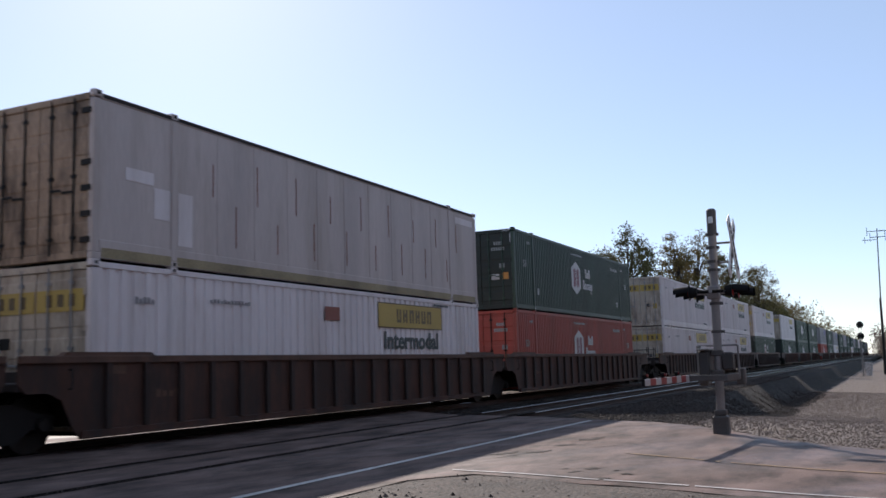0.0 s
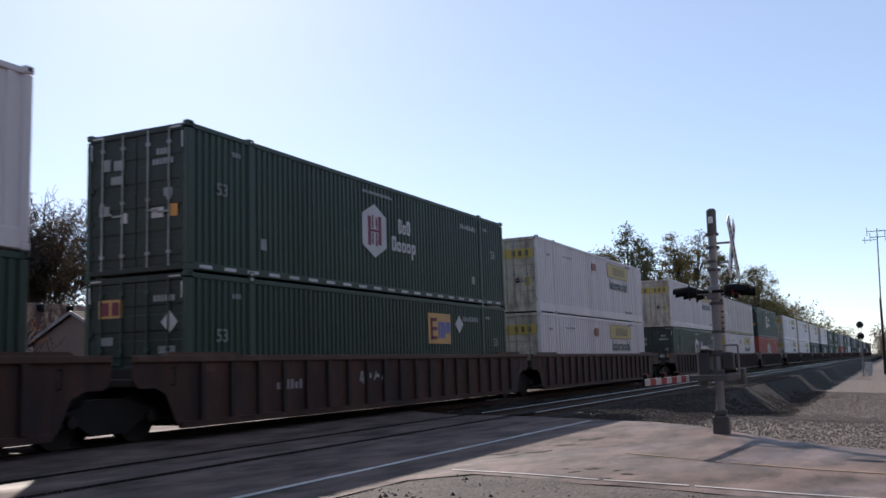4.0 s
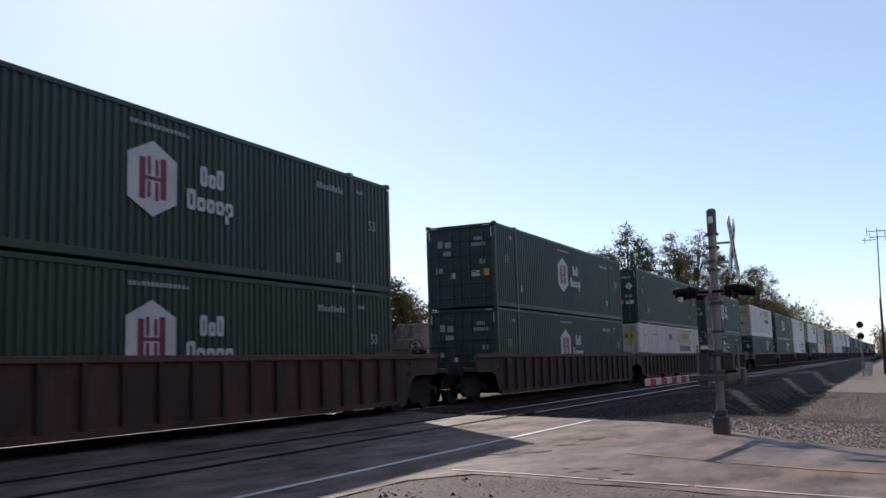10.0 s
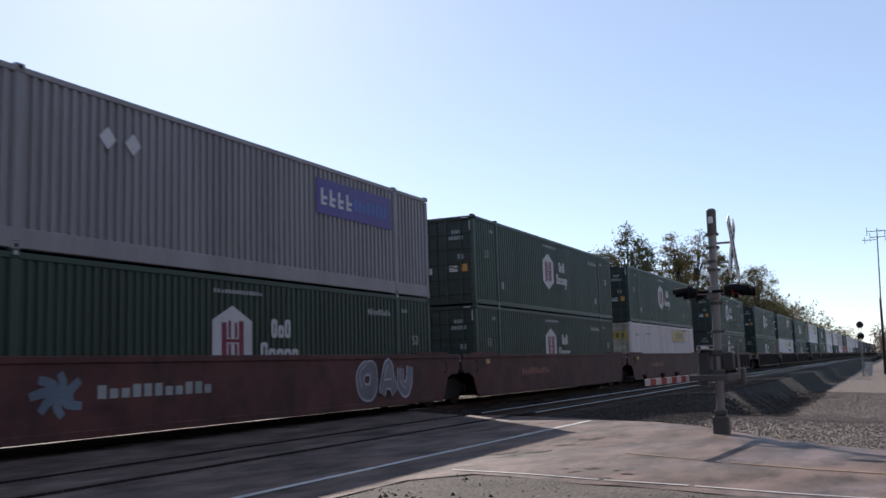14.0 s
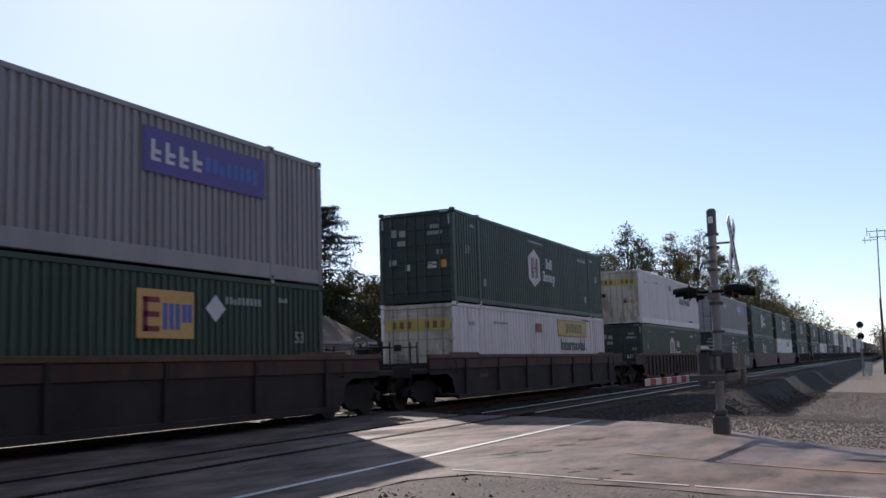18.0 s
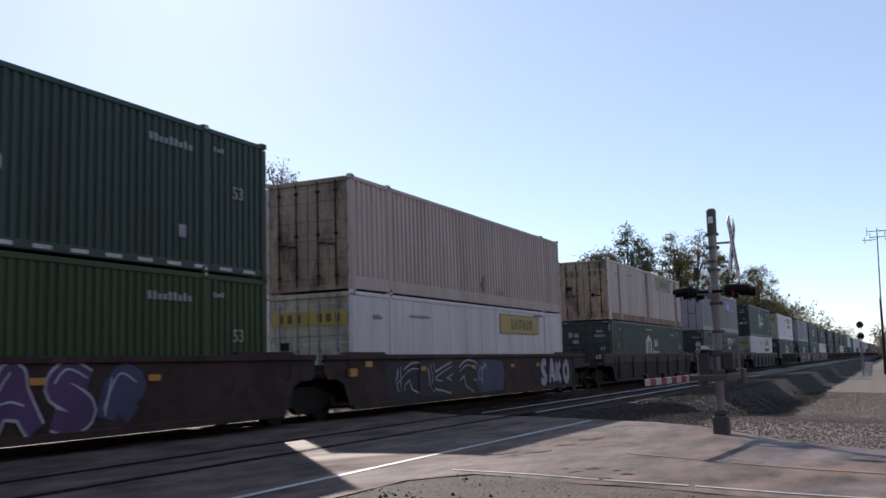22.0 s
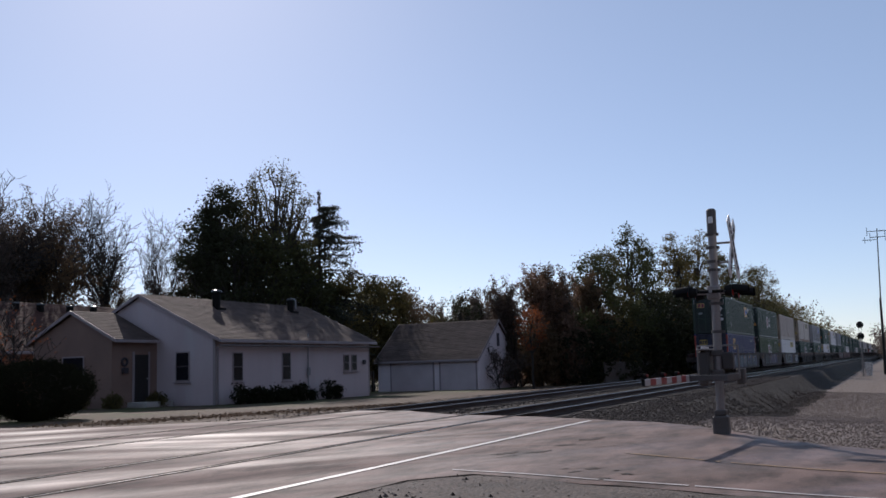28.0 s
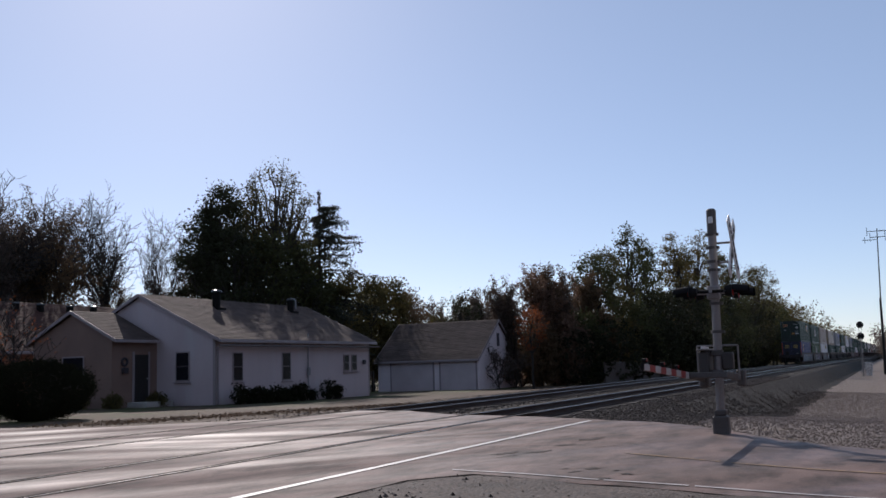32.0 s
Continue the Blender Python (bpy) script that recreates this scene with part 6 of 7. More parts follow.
def clump_tree(x, y, h, w, label, leaf, seed, base=0.25, clumps=34, per=150, size=0.075, reach=0.15, round_top=1.0):
    """A broad tree: a forked trunk, limbs out to leafy clumps that fill an uneven crown, gaps between them."""
    rnd, rn = random.Random(seed), np.random.RandomState(seed)
    t = thing("tree", label, "tree", pose(x, y, ground_z(x, y)), group="trees beyond the tracks")
    wood, g = Geo(), Geo()
    lean = Vector((rnd.uniform(-0.06, 0.06), rnd.uniform(-0.06, 0.06), 0))
    stem = [Vector((0, 0, -0.3))]
    for i in range(1, 7):
        stem.append(Vector((lean.x * h * i / 6 + rnd.uniform(-.03, .03) * w, lean.y * h * i / 6 + rnd.uniform(-.03, .03) * w, 0.82 * h * i / 6)))
    for i in range(6):
        tube(wood, stem[i], stem[i + 1], h * 0.017 * (1 - i / 7), h * 0.017 * (1 - (i + 1) / 7), 8)
    zc, rz = h * (base + 1) / 2, h * (1 - base) / 2
    for k in range(clumps):
        a, f = k * 2.4 + rnd.uniform(-0.5, 0.5), (k + 0.5) / clumps
        v = 2 * f - 1
        rad = (max(0.0, 1 - abs(v) ** (2.2 * round_top))) ** 0.5 * rnd.uniform(0.35, 1.0) ** 0.5
        r = w * reach * rnd.uniform(0.65, 1.25)
        c = Vector((math.cos(a) * (w / 2 - r * 0.6) * rad, math.sin(a) * (w / 2 - r * 0.6) * rad, zc + v * (rz - 0.5 * r) + rnd.uniform(-0.04, 0.04) * h))
        j = max(1, min(5, int((c.z / h - 0.1) * 6.6)))
        root = stem[j]
        mid = root.lerp(c, 0.5) + Vector((rnd.uniform(-.05, .05) * w, rnd.uniform(-.05, .05) * w, -0.05 * w * rnd.random()))
        bend = mid.lerp(c, 0.5) + Vector((rnd.uniform(-.04, .04) * w, rnd.uniform(-.04, .04) * w, 0.03 * w * rnd.random()))
        tube(wood, root, mid, h * 0.005, h * 0.0038, 5)
        tube(wood, mid, bend, h * 0.0038, h * 0.0028, 4)
        tube(wood, bend, c, h * 0.0028, h * 0.0018, 4)
        tips = [c]
        for q in range(5):
            d = Vector((rnd.gauss(0, 1), rnd.gauss(0, 1), rnd.gauss(0.3, 0.8)))
            tip = c + d.normalized() * r * rnd.uniform(0.7, 1.25)
            tube(wood, c, tip, h * 0.0018, 0.008, 3)
            tips.append(c.lerp(tip, 0.75))
        leaves(g, rn, [tuple(q) for q in tips], max(2, per // 9), r * 0.36, size * 1.25, 0.8)
    part("trunk", wood, M_BARK, t)
    part("crown", g, leaf, t)
    return t


def bare_tree(x, y, h, w, label, seed, leaf=None, per=1, size=0.06, fork=0.45, levels=3, keep=1.0, thin=0.014):
    """A tree out of leaf: forked limbs that wander and divide down to fine twigs, with or without a few leaves left."""
    rnd, rn = random.Random(seed), np.random.RandomState(seed)
    wood, tips = Geo(), []
    def grow(p, d, length, r, level):
        n = 5 if level == 0 else 4
        for i in range(n):
            d = (d + Vector((rnd.gauss(0, 0.17), rnd.gauss(0, 0.17), rnd.gauss(0.02, 0.09))) * (0.5, 0.9, 1.4, 1.9, 1.9)[level]).normalized()
            q = p + d * length / n
            ra = max(r * (1 - 0.13 * i), thin)
            tube(wood, p, q, ra, max(r * (0.87 - 0.13 * i), thin * 0.85), 7 if level == 0 else (5 if level < 2 else 3))
            p = q
            if level >= levels:
                tips.append(tuple(p))
            elif level > 0 or i / n > fork - 0.05:
                for _ in range(2 if level < 2 else 1):
                    side = d.orthogonal().normalized()
                    side.rotate(Matrix.Rotation(rnd.uniform(0, 6.28), 3, d))
                    nd = (d + side * rnd.uniform(0.5, 1.0) * (spread if level < 2 else 1.15) + Vector((0, 0, 0.1))).normalized()
                    grow(p, nd, length * rnd.uniform(0.4, 0.62), ra * 0.6, level + 1)
        if level < levels:
            grow(p, d, length * 0.6, ra * 0.7, level + 1)
    spread = min(1.2, 1.7 * w / h)
    for _ in range(2):      # grown a second time with its breadth set right
        wood.v, wood.f, rnd = [], [], random.Random(seed)
        tips.clear()
        grow(Vector((0, 0, -0.3)), Vector((rnd.uniform(-.05, .05), rnd.uniform(-.05, .05), 1)), h * 0.6, h * 0.016, 0)
        wide = (max(v[0] for v in wood.v) - min(v[0] for v in wood.v) + max(v[1] for v in wood.v) - min(v[1] for v in wood.v)) / 2
        spread = max(0.15, min(1.5, spread * w / wide * max(v[2] for v in wood.v) / h))
    kz = h / max(v[2] for v in wood.v)
    kx = w / max(0.1, (max(v[0] for v in wood.v) - min(v[0] for v in wood.v) + max(v[1] for v in wood.v) - min(v[1] for v in wood.v)) / 2)
    wood.v = [(a * kx, b * kx, c * kz) for a, b, c in wood.v]
    t = thing("tree", label, "tree", pose(x, y, ground_z(x, y)), group="trees beyond the tracks")
    part("trunk", wood, M_BARK, t)
    if leaf:
        g = Geo()
        leaves(g, rn, [(a * kx, b * kx, c * kz) for a, b, c in tips if rnd.random() < keep], per, 0.13, size, 0.8)
        part("crown", g, leaf, t)
    return t


def spruce(x, y, h, r, seed):
    rnd, rn = random.Random(seed), np.random.RandomState(seed)
    t = thing("tree", "tall dark spruce with drooping boughs", "tree", pose(x, y, ground_z(x, y)), group="trees beyond the tracks")
    wood, g = Geo(), Geo()
    tube(wood, (0, 0, -0.3), (0, 0, h), 0.26, 0.03, 8)
    z = 1.2
    leaves(g, rn, [(0, 0, h - 0.9 + 0.15 * k) for k in range(7)], 16, 0.07, 0.08, 1.0)
    while z < h - 0.9:
        f = 1 - z / h
        for k in range(3 + int(2 * f)):
            a = rnd.uniform(0, 2 * math.pi)
            L = min(4.4, r * f) * rnd.uniform(0.7, 1.1) + 0.15
            p = Vector((0, 0, z + rnd.uniform(-0.2, 0.2)))
            pts = [p]
            for i in range(6):
                u = (i + 1) / 6
                pts.append(Vector((math.cos(a) * L * u, math.sin(a) * L * u, p.z + 0.10 * L * u - 0.42 * L * u * u * (0.5 + f) + 0.16 * L * u ** 4)))
            for i in range(6):
                tube(wood, pts[i], pts[i + 1], 0.045 * (1 - i / 7), 0.045 * (1 - (i + 1) / 7), 4)
            for i in range(1, 7):
                leaves(g, rn, [tuple(pts[i]), tuple(pts[i].lerp(pts[i - 1], 0.5))], 16, 0.15, 0.085, 0.5)
                hang = pts[i] - Vector((0, 0, 0.22))
                leaves(g, rn, [tuple(hang), tuple(hang - Vector((0, 0, 0.25)))], 9, 0.08, 0.085, 1.8)
        z += rnd.uniform(0.3, 0.62)
    part("trunk", wood, M_BARK, t)
    part("crown", g, L_SPRUCE, t)


def shrub(x, y, w, h, label, leaf, n, size, seed, name="shrub", z=None):
    """A rounded bush of small leaves on a few stems, its outline uneven."""
    rnd, rn = random.Random(seed), np.random.RandomState(seed)
    t = thing(name, label, "shrub", pose(x, y, ground_z(x, y) if z is None else z), group="shrubs by the houses")
    wood, g, cs = Geo(), Geo(), []
    for i in range(10):
        a, e = rnd.uniform(0, 6.28), rnd.uniform(0.5, 1.4)
        tip = Vector((math.cos(a) * math.cos(e) * w * 0.42, math.sin(a) * math.cos(e) * w * 0.42, h * (0.3 + 0.6 * math.sin(e))))
        tube(wood, (rnd.uniform(-.08, .08), rnd.uniform(-.08, .08), -0.1), tip, 0.03, 0.01, 5)
    for i in range(n):
        v = rn.normal(0, 1, 3)
        v /= np.linalg.norm(v)
        k = 0.78 + 0.2 * rn.rand() + 0.12 * noise.noise(Vector(v) * 2.1 + Vector((seed, 0, 0)))
        if rn.rand() < 0.25:
            k *= rn.rand() ** 0.4
        zz = v[2] * 0.5 + 0.54
        cs.append((v[0] * w / 2 * k, v[1] * w / 2 * k, max(0.03, zz * h * (0.55 + 0.45 * k))))
    leaves(g, rn, cs, 7, 0.07, size, 1.0)
    tagged(part("stem", wood, M_BARK, t), kind="stuff")
    part("foliage", g, leaf, t)
    return t


def build_plants():
    B = "bare autumn tree with fine grey branches"
    S = "half-bare autumn tree with sparse olive leaves"
    for i, (x, y, h, w) in enumerate(((39.9, 48.9, 13.0, 6.0), (41.0, 49.6, 12.0, 5.0), (38.6, 46.6, 12.4, 6.0), (50.6, 46.6, 8.6, 4.6), (48.2, 46.4, 8.0, 4.2))):
        bare_tree(x, y, h, w, S, 150 + i, (L_GREY, L_BROWN, L_GREY)[i % 3], 8, 0.07, 0.2, thin=0.02)
    # behind the brown house
    D = "half-bare autumn tree with withered brown leaves"
    for i, (x, y, h, w, lf, per) in enumerate(((40.6, 50.4, 16.4, 11.0, None, 0), (40.9, 47.9, 12.8, 6.5, L_BROWN, 3), (43.2, 50.2, 13.7, 5.0, L_GREY, 3), (42.2, 48.4, 12.6, 4.4, L_BROWN, 3), (38.6, 49.5, 14.0, 7.0, L_GREY, 2))):
        bare_tree(x, y, h, w, D if lf else B, 21 + i, lf, per * 3, 0.07, 0.25, 3 if lf else 4, thin=0.02)
    bare_tree(50.1, 48.9, 15.6, 8.0, B, 25, levels=4, fork=0.3, thin=0.021)
    bare_tree(49.0, 48.4, 14.0, 6.4, B, 45, levels=4, fork=0.3, thin=0.021)
    bare_tree(49.0, 44.2, 13.0, 4.2, B, 26, levels=4, fork=0.25, thin=0.021)
    bare_tree(52.0, 45.5, 11.0, 4.4, S, 27, L_GREY, 4, 0.07)
    # behind the white house
    P = "dense dark evergreen tree behind the house"
    clump_tree(47.5, 39.3, 11.6, 4.4, P, L_PINE, 31, 0.06, 60, 400, 0.075, 0.18)
    clump_tree(48.5, 38.8, 14.2, 3.8, P, L_PINE, 32, 0.08, 56, 380, 0.075, 0.2, 0.8)
    clump_tree(50.3, 38.6, 12.2, 4.6, S, L_OLIVE, 33, 0.15, 44, 260, 0.08, 0.18)
    clump_tree(52.9, 37.7, 15.5, 5.8, "tall half-bare tree with sparse yellowing leaves", L_OLIVE, 34, 0.42, 52, 130, 0.065, 0.14, 0.9)
    clump_tree(54.6, 37.4, 14.8, 4.4, S, L_OLIVE, 35, 0.35, 44, 130, 0.065, 0.15)
    clump_tree(51.2, 38.4, 14.6, 4.0, S, L_OLIVE, 46, 0.35, 40, 130, 0.065, 0.15)
    for i in range(11):
        x = 33 + i * 2.6
        shrub(x, 52.5 + (i % 3) * 1.6, 5.2, 5.6 + (i * 37 % 5) * 0.7, "dark tangled garden brush behind the houses", (L_BROWN, L_GREY, L_BROWN)[i % 3], 420, 0.11, 330 + i, "brush")
    spruce(56.6, 36.4, 14.4, 12.5, 36)
    for i, (x, y, h, w, lf) in enumerate(((47.6, 37.2, 10.6, 5.4, L_PINE), (50.6, 36.8, 10.6, 5.4, L_GREEN), (53.6, 36.6, 10.4, 5.0, L_GREEN), (56.6, 36.6, 8.9, 4.8, L_GREEN), (58.8, 35.6, 8.5, 4.4, L_OLIVE), (62.6, 35.6, 8.4, 3.8, L_OLIVE), (66.5, 36.2, 8.6, 4.0, L_OLIVE), (70.5, 36.8, 8.0, 4.2, L_BROWN))):
        clump_tree(x, y, h, w, "dense dark olive tree behind the house", lf, 300 + i, 0.05, 50, 300, 0.085, 0.2)
    # beyond the garage
    for i, (x, y, h, w, lf) in enumerate(((92, 47, 9.2, 5, L_GREY), (100, 46, 10.0, 5, L_GREY), (108, 44, 11.2, 5, L_GREY), (90, 52, 9.6, 5, L_GREY), (112, 48, 11.0, 5, L_BROWN), (84, 50, 8.6, 5, L_GREY), (100, 38, 9.4, 5, L_OLIVE))):
        bare_tree(x, y, h, w, "distant thin autumn tree past the garage", 50 + i, lf, 10, 0.11, 0.2, 2)
    for i, (x, y, h) in enumerate(((92.0, 38.9, 9.6), (85.4, 41.6, 8.2), (96.0, 43.4, 9.4), (88.0, 36.6, 8.6))):
        bare_tree(x, y, h, 4.6, "distant thin autumn tree past the garage", 250 + i, L_GREY, 8, 0.1, 0.2)
    clump_tree(77.6, 34.7, 8.0, 4.0, "distant dark conifer past the garage", L_PINE, 57, 0.1, 26, 120, 0.1, 0.2, 0.6)
    clump_tree(82, 40.0, 6.6, 6.0, "distant olive tree past the garage", L_OLIVE, 58, 0.1, 26, 120, 0.1, 0.2)
    # thicket along the track
    rnd = random.Random(77)
    for i, (x, y, h, w) in enumerate(((63.6, 24.0, 8.2, 3.2), (65.0, 23.6, 8.8, 3.4), (65.4, 23.5, 8.9, 3.8), (66.8, 22.6, 8.8, 3.4), (68.6, 22.6, 8.6, 3.6), (71.5, 22.4, 8.8, 3.6), (69.4, 24.4, 8.8, 4.0), (73.5, 23.6, 9.0, 4.0))):
        bare_tree(x, y, h, w, "brown autumn thicket tree with fading leaves", 60 + i, (L_GREY, L_RUSSET, L_BROWN)[i % 3], 8, 0.075, 0.15, thin=0.018)
    clump_tree(59.6, 21.6, 5.5, 2.2, "young orange-leaved tree by the tracks", L_ORANGE, 80, 0.42, 16, 90, 0.06, 0.18)
    clump_tree(74.4, 19.3, 5.2, 3.2, "young yellow-brown tree by the tracks", L_YELLOW, 81, 0.2, 22, 110, 0.07, 0.17)
    for i, (x, y, h, w, lf) in enumerate(((64.0, 22.6, 4.4, 3.2, L_BROWN), (66.6, 21.6, 5.2, 3.6, L_RUSSET), (69.0, 21.2, 5.6, 4.0, L_GREEN), (72.4, 20.8, 5.8, 4.2, L_BROWN), (80.5, 19.8, 6.8, 5.0, L_GREEN), (86.0, 19.4, 7.6, 5.4, L_PINE), (92.5, 19.2, 8.2, 5.6, L_PINE), (99.0, 19.0, 8.6, 6.0, L_PINE), (107.0, 18.8, 9.0, 6.4, L_GREEN), (116.0, 18.6, 9.4, 6.6, L_PINE), (127.0, 18.6, 9.6, 7.0, L_GREEN), (140.0, 18.4, 9.8, 7.4, L_PINE), (155.0, 18.4, 10.0, 7.6, L_PINE), (172.0, 18.4, 10.2, 8.0, L_GREEN))):
        clump_tree(x, y, h, w, "bushy dark tree at the edge of the trackside thicket", lf, 400 + i, 0.02, 44, 190, 0.10, 0.2)
    # tall trees past the thicket
    for i, (x, y, h, w, lf, n) in enumerate(((75.4, 21.8, 10.6, 4.6, L_GREEN, 24), (79.5, 21.6, 11.2, 3.8, L_OLIVE, 24), (86.1, 21.2, 13.6, 5.0, L_GREEN, 30), (91.0, 21.2, 12.9, 4.6, L_GREEN, 34), (101.4, 20.4, 14.7, 4.4, L_YELLOW, 34), (108.5, 20.6, 14.2, 3.8, L_OLIVE, 34), (116.8, 20.0, 16.4, 5.6, L_YELLOW, 38), (127.0, 19.8, 15.8, 5.4, L_OLIVE, 38), (139.0, 19.6, 14.6, 5.4, L_GREEN, 38), (149.5, 18.4, 14.6, 5.6, L_OLIVE, 36), (158.5, 18.2, 16.2, 6.4, L_OLIVE, 40), (201.3, 18.9, 12.8, 9.0, L_YELLOW, 40), (224.2, 18.8, 12.6, 8.6, L_OLIVE, 40), (182.0, 18.8, 12.2, 7.0, L_GREEN, 36))):
        clump_tree(x, y, h, w, "tall green and yellowing tree by the track", lf, 90 + i, 0.12, n + 22, 190, 0.09, 0.17, 0.9)
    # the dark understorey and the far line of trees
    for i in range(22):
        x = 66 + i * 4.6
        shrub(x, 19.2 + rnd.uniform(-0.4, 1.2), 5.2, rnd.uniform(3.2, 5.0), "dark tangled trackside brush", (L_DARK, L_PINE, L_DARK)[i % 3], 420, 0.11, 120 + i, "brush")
    for i in range(15):
        x = 62.5 + i * 1.5
        shrub(x, 25.4 - 5.6 * i / 14 + rnd.uniform(-0.4, 1.4), 3.6, rnd.uniform(2.4, 3.8), "dark tangled trackside brush", (L_GREY, L_BROWN, L_RUSSET)[i % 3], 420, 0.09, 160 + i, "brush")
    g, rn = Geo(), np.random.RandomState(9)
    cs = []
    for i in range(900):
        x = 170 + 650 * rnd.random() ** 1.5
        y = rnd.uniform(19.5, 40)
        hh = (13 if rnd.random() < 0.7 else 17) * rnd.uniform(0.6, 1.0)
        for k in range(5):
            cs.append((x + rnd.uniform(-2.5, 2.5), y + rnd.uniform(-2, 2), hh * rnd.uniform(0.05, 1.0)))
    leaves(g, rn, cs, 14, 1.1, 0.42, 0.9)
    solid("far_trees", g, L_OLIVE, "far line of autumn trees along the railway", "woods", kind="stuff")
    g, cs = Geo(), []
    for i in range(500):
        x = 380 + 260 * rnd.random()
        y = rnd.uniform(-45, 4.5)
        hh = rnd.uniform(8, 14)
        for k in range(5):
            cs.append((x, y + rnd.uniform(-2, 2), hh * rnd.uniform(0.05, 1.0) - 0.6))
    leaves(g, rn, cs, 14, 1.1, 0.42, 0.9)
    solid("far_brush", g, L_GREY, "far grey brush beside the railway", "woods", kind="stuff")
    # woods that close the view behind the gardens
    g, cs = Geo(), []
    for i in range(800):
        x = 30 + 330 * rnd.random()
        y = 78 + rnd.uniform(0, 26) + max(0, 60 - x) * 0.5
        hh = rnd.uniform(5.5, 9.5)
        for k in range(5):
            cs.append((x + rnd.uniform(-1.5, 1.5), y + rnd.uniform(-1.5, 1.5), hh * rnd.uniform(0.03, 1.0) - 0.5))
    leaves(g, rn, cs, 12, 0.9, 0.26, 0.9)
    solid("far_woods", g, L_GREY, "distant grey-brown autumn woods behind the gardens", "woods", kind="stuff")
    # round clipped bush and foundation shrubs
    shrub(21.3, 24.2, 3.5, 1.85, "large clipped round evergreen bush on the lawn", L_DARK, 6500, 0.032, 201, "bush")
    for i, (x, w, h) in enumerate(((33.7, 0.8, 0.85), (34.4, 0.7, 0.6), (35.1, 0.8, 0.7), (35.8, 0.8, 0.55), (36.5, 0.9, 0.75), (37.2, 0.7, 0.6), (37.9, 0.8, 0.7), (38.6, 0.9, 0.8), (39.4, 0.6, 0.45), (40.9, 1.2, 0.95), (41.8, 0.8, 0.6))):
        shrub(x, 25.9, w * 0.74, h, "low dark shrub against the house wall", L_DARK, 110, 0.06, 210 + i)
    put_tree(59.6, 24.1, 3.0, "twiggy brown shrub by the garage", L_GREY, 9, 0.3, 0.07, 230, 0.9, 2, (12, 6), 0.03, name="shrub")
    put_tree(62.4, 24.0, 2.4, "twiggy brown shrub by the garage", L_GREY, 9, 0.3, 0.07, 231, 0.9, 2, (12, 6), 0.03, name="shrub")
    for i, (x, y) in enumerate(((32.2, 29.2), (30.0, 29.6), (29.4, 31))):
        shrub(x, y, 0.8, 0.55, "small shrub by the entrance", L_OLIVE, 120, 0.06, 240 + i)
    put_tree(25.6, 30.4, 4.6, "small bare tree with a few orange leaves", L_ORANGE, 4, 0.3, 0.06, 401, 0.9, 3, (9, 5, 4), 0.2, keep=0.25)
    # leaf litter on the verge
    rn, rnd = np.random.RandomState(4), random.Random(4)
    g, cs = Geo(), []
    for i in range(2600):
        f = rnd.random()
        x, y = 19 + 11.5 * f + rnd.gauss(0, 0.5), 20.5 - 4.8 * f + rnd.gauss(0, 0.7)
        if x > lerp(ROAD_RIGHT, y) + 0.2:
            cs.append((x, y, ground_z(x, y) + 0.03))
    leaves(g, rn, cs, 2, 0.03, 0.034, 0.25)
    solid("fallen_leaves", g, M_LEAFLITTER, "dry brown leaves along the verge", "leaves", kind="stuff")


build_plants()

# ---------------------------------------------------------------- crossing signal, trackside equipment
M_MAST = mat("grey_aluminium_mast", (0.22, 0.205, 0.205), 0.5, 0.2, var=0.15, stain=(0.2, 0.19, 0.18), stain_amount=0.4)
M_MECH = mat("dark_grey_gate_housing", (0.035, 0.031, 0.031), 0.6, var=0.2)
M_BLACK = mat("matt_black_paint", (0.010, 0.010, 0.011), 0.8, var=0.15, spec=0.12)
M_BASE = mat("weathered_cast_base", (0.085, 0.077, 0.075), 0.7, 0.1, var=0.25)
M_SIGNW = mat("white_sign_sheet", (0.66, 0.66, 0.66), 0.45, var=0.06)
M_REDR = mat("red_reflective_stripe", (0.26, 0.03, 0.03), 0.5, var=0.1)
M_ARMW = mat("dull_white_arm_paint", (0.42, 0.40, 0.40), 0.5, var=0.15)
M_LENS = mat("dark_red_lens", (0.20, 0.012, 0.012), 0.15, var=0.1)
ARM = []


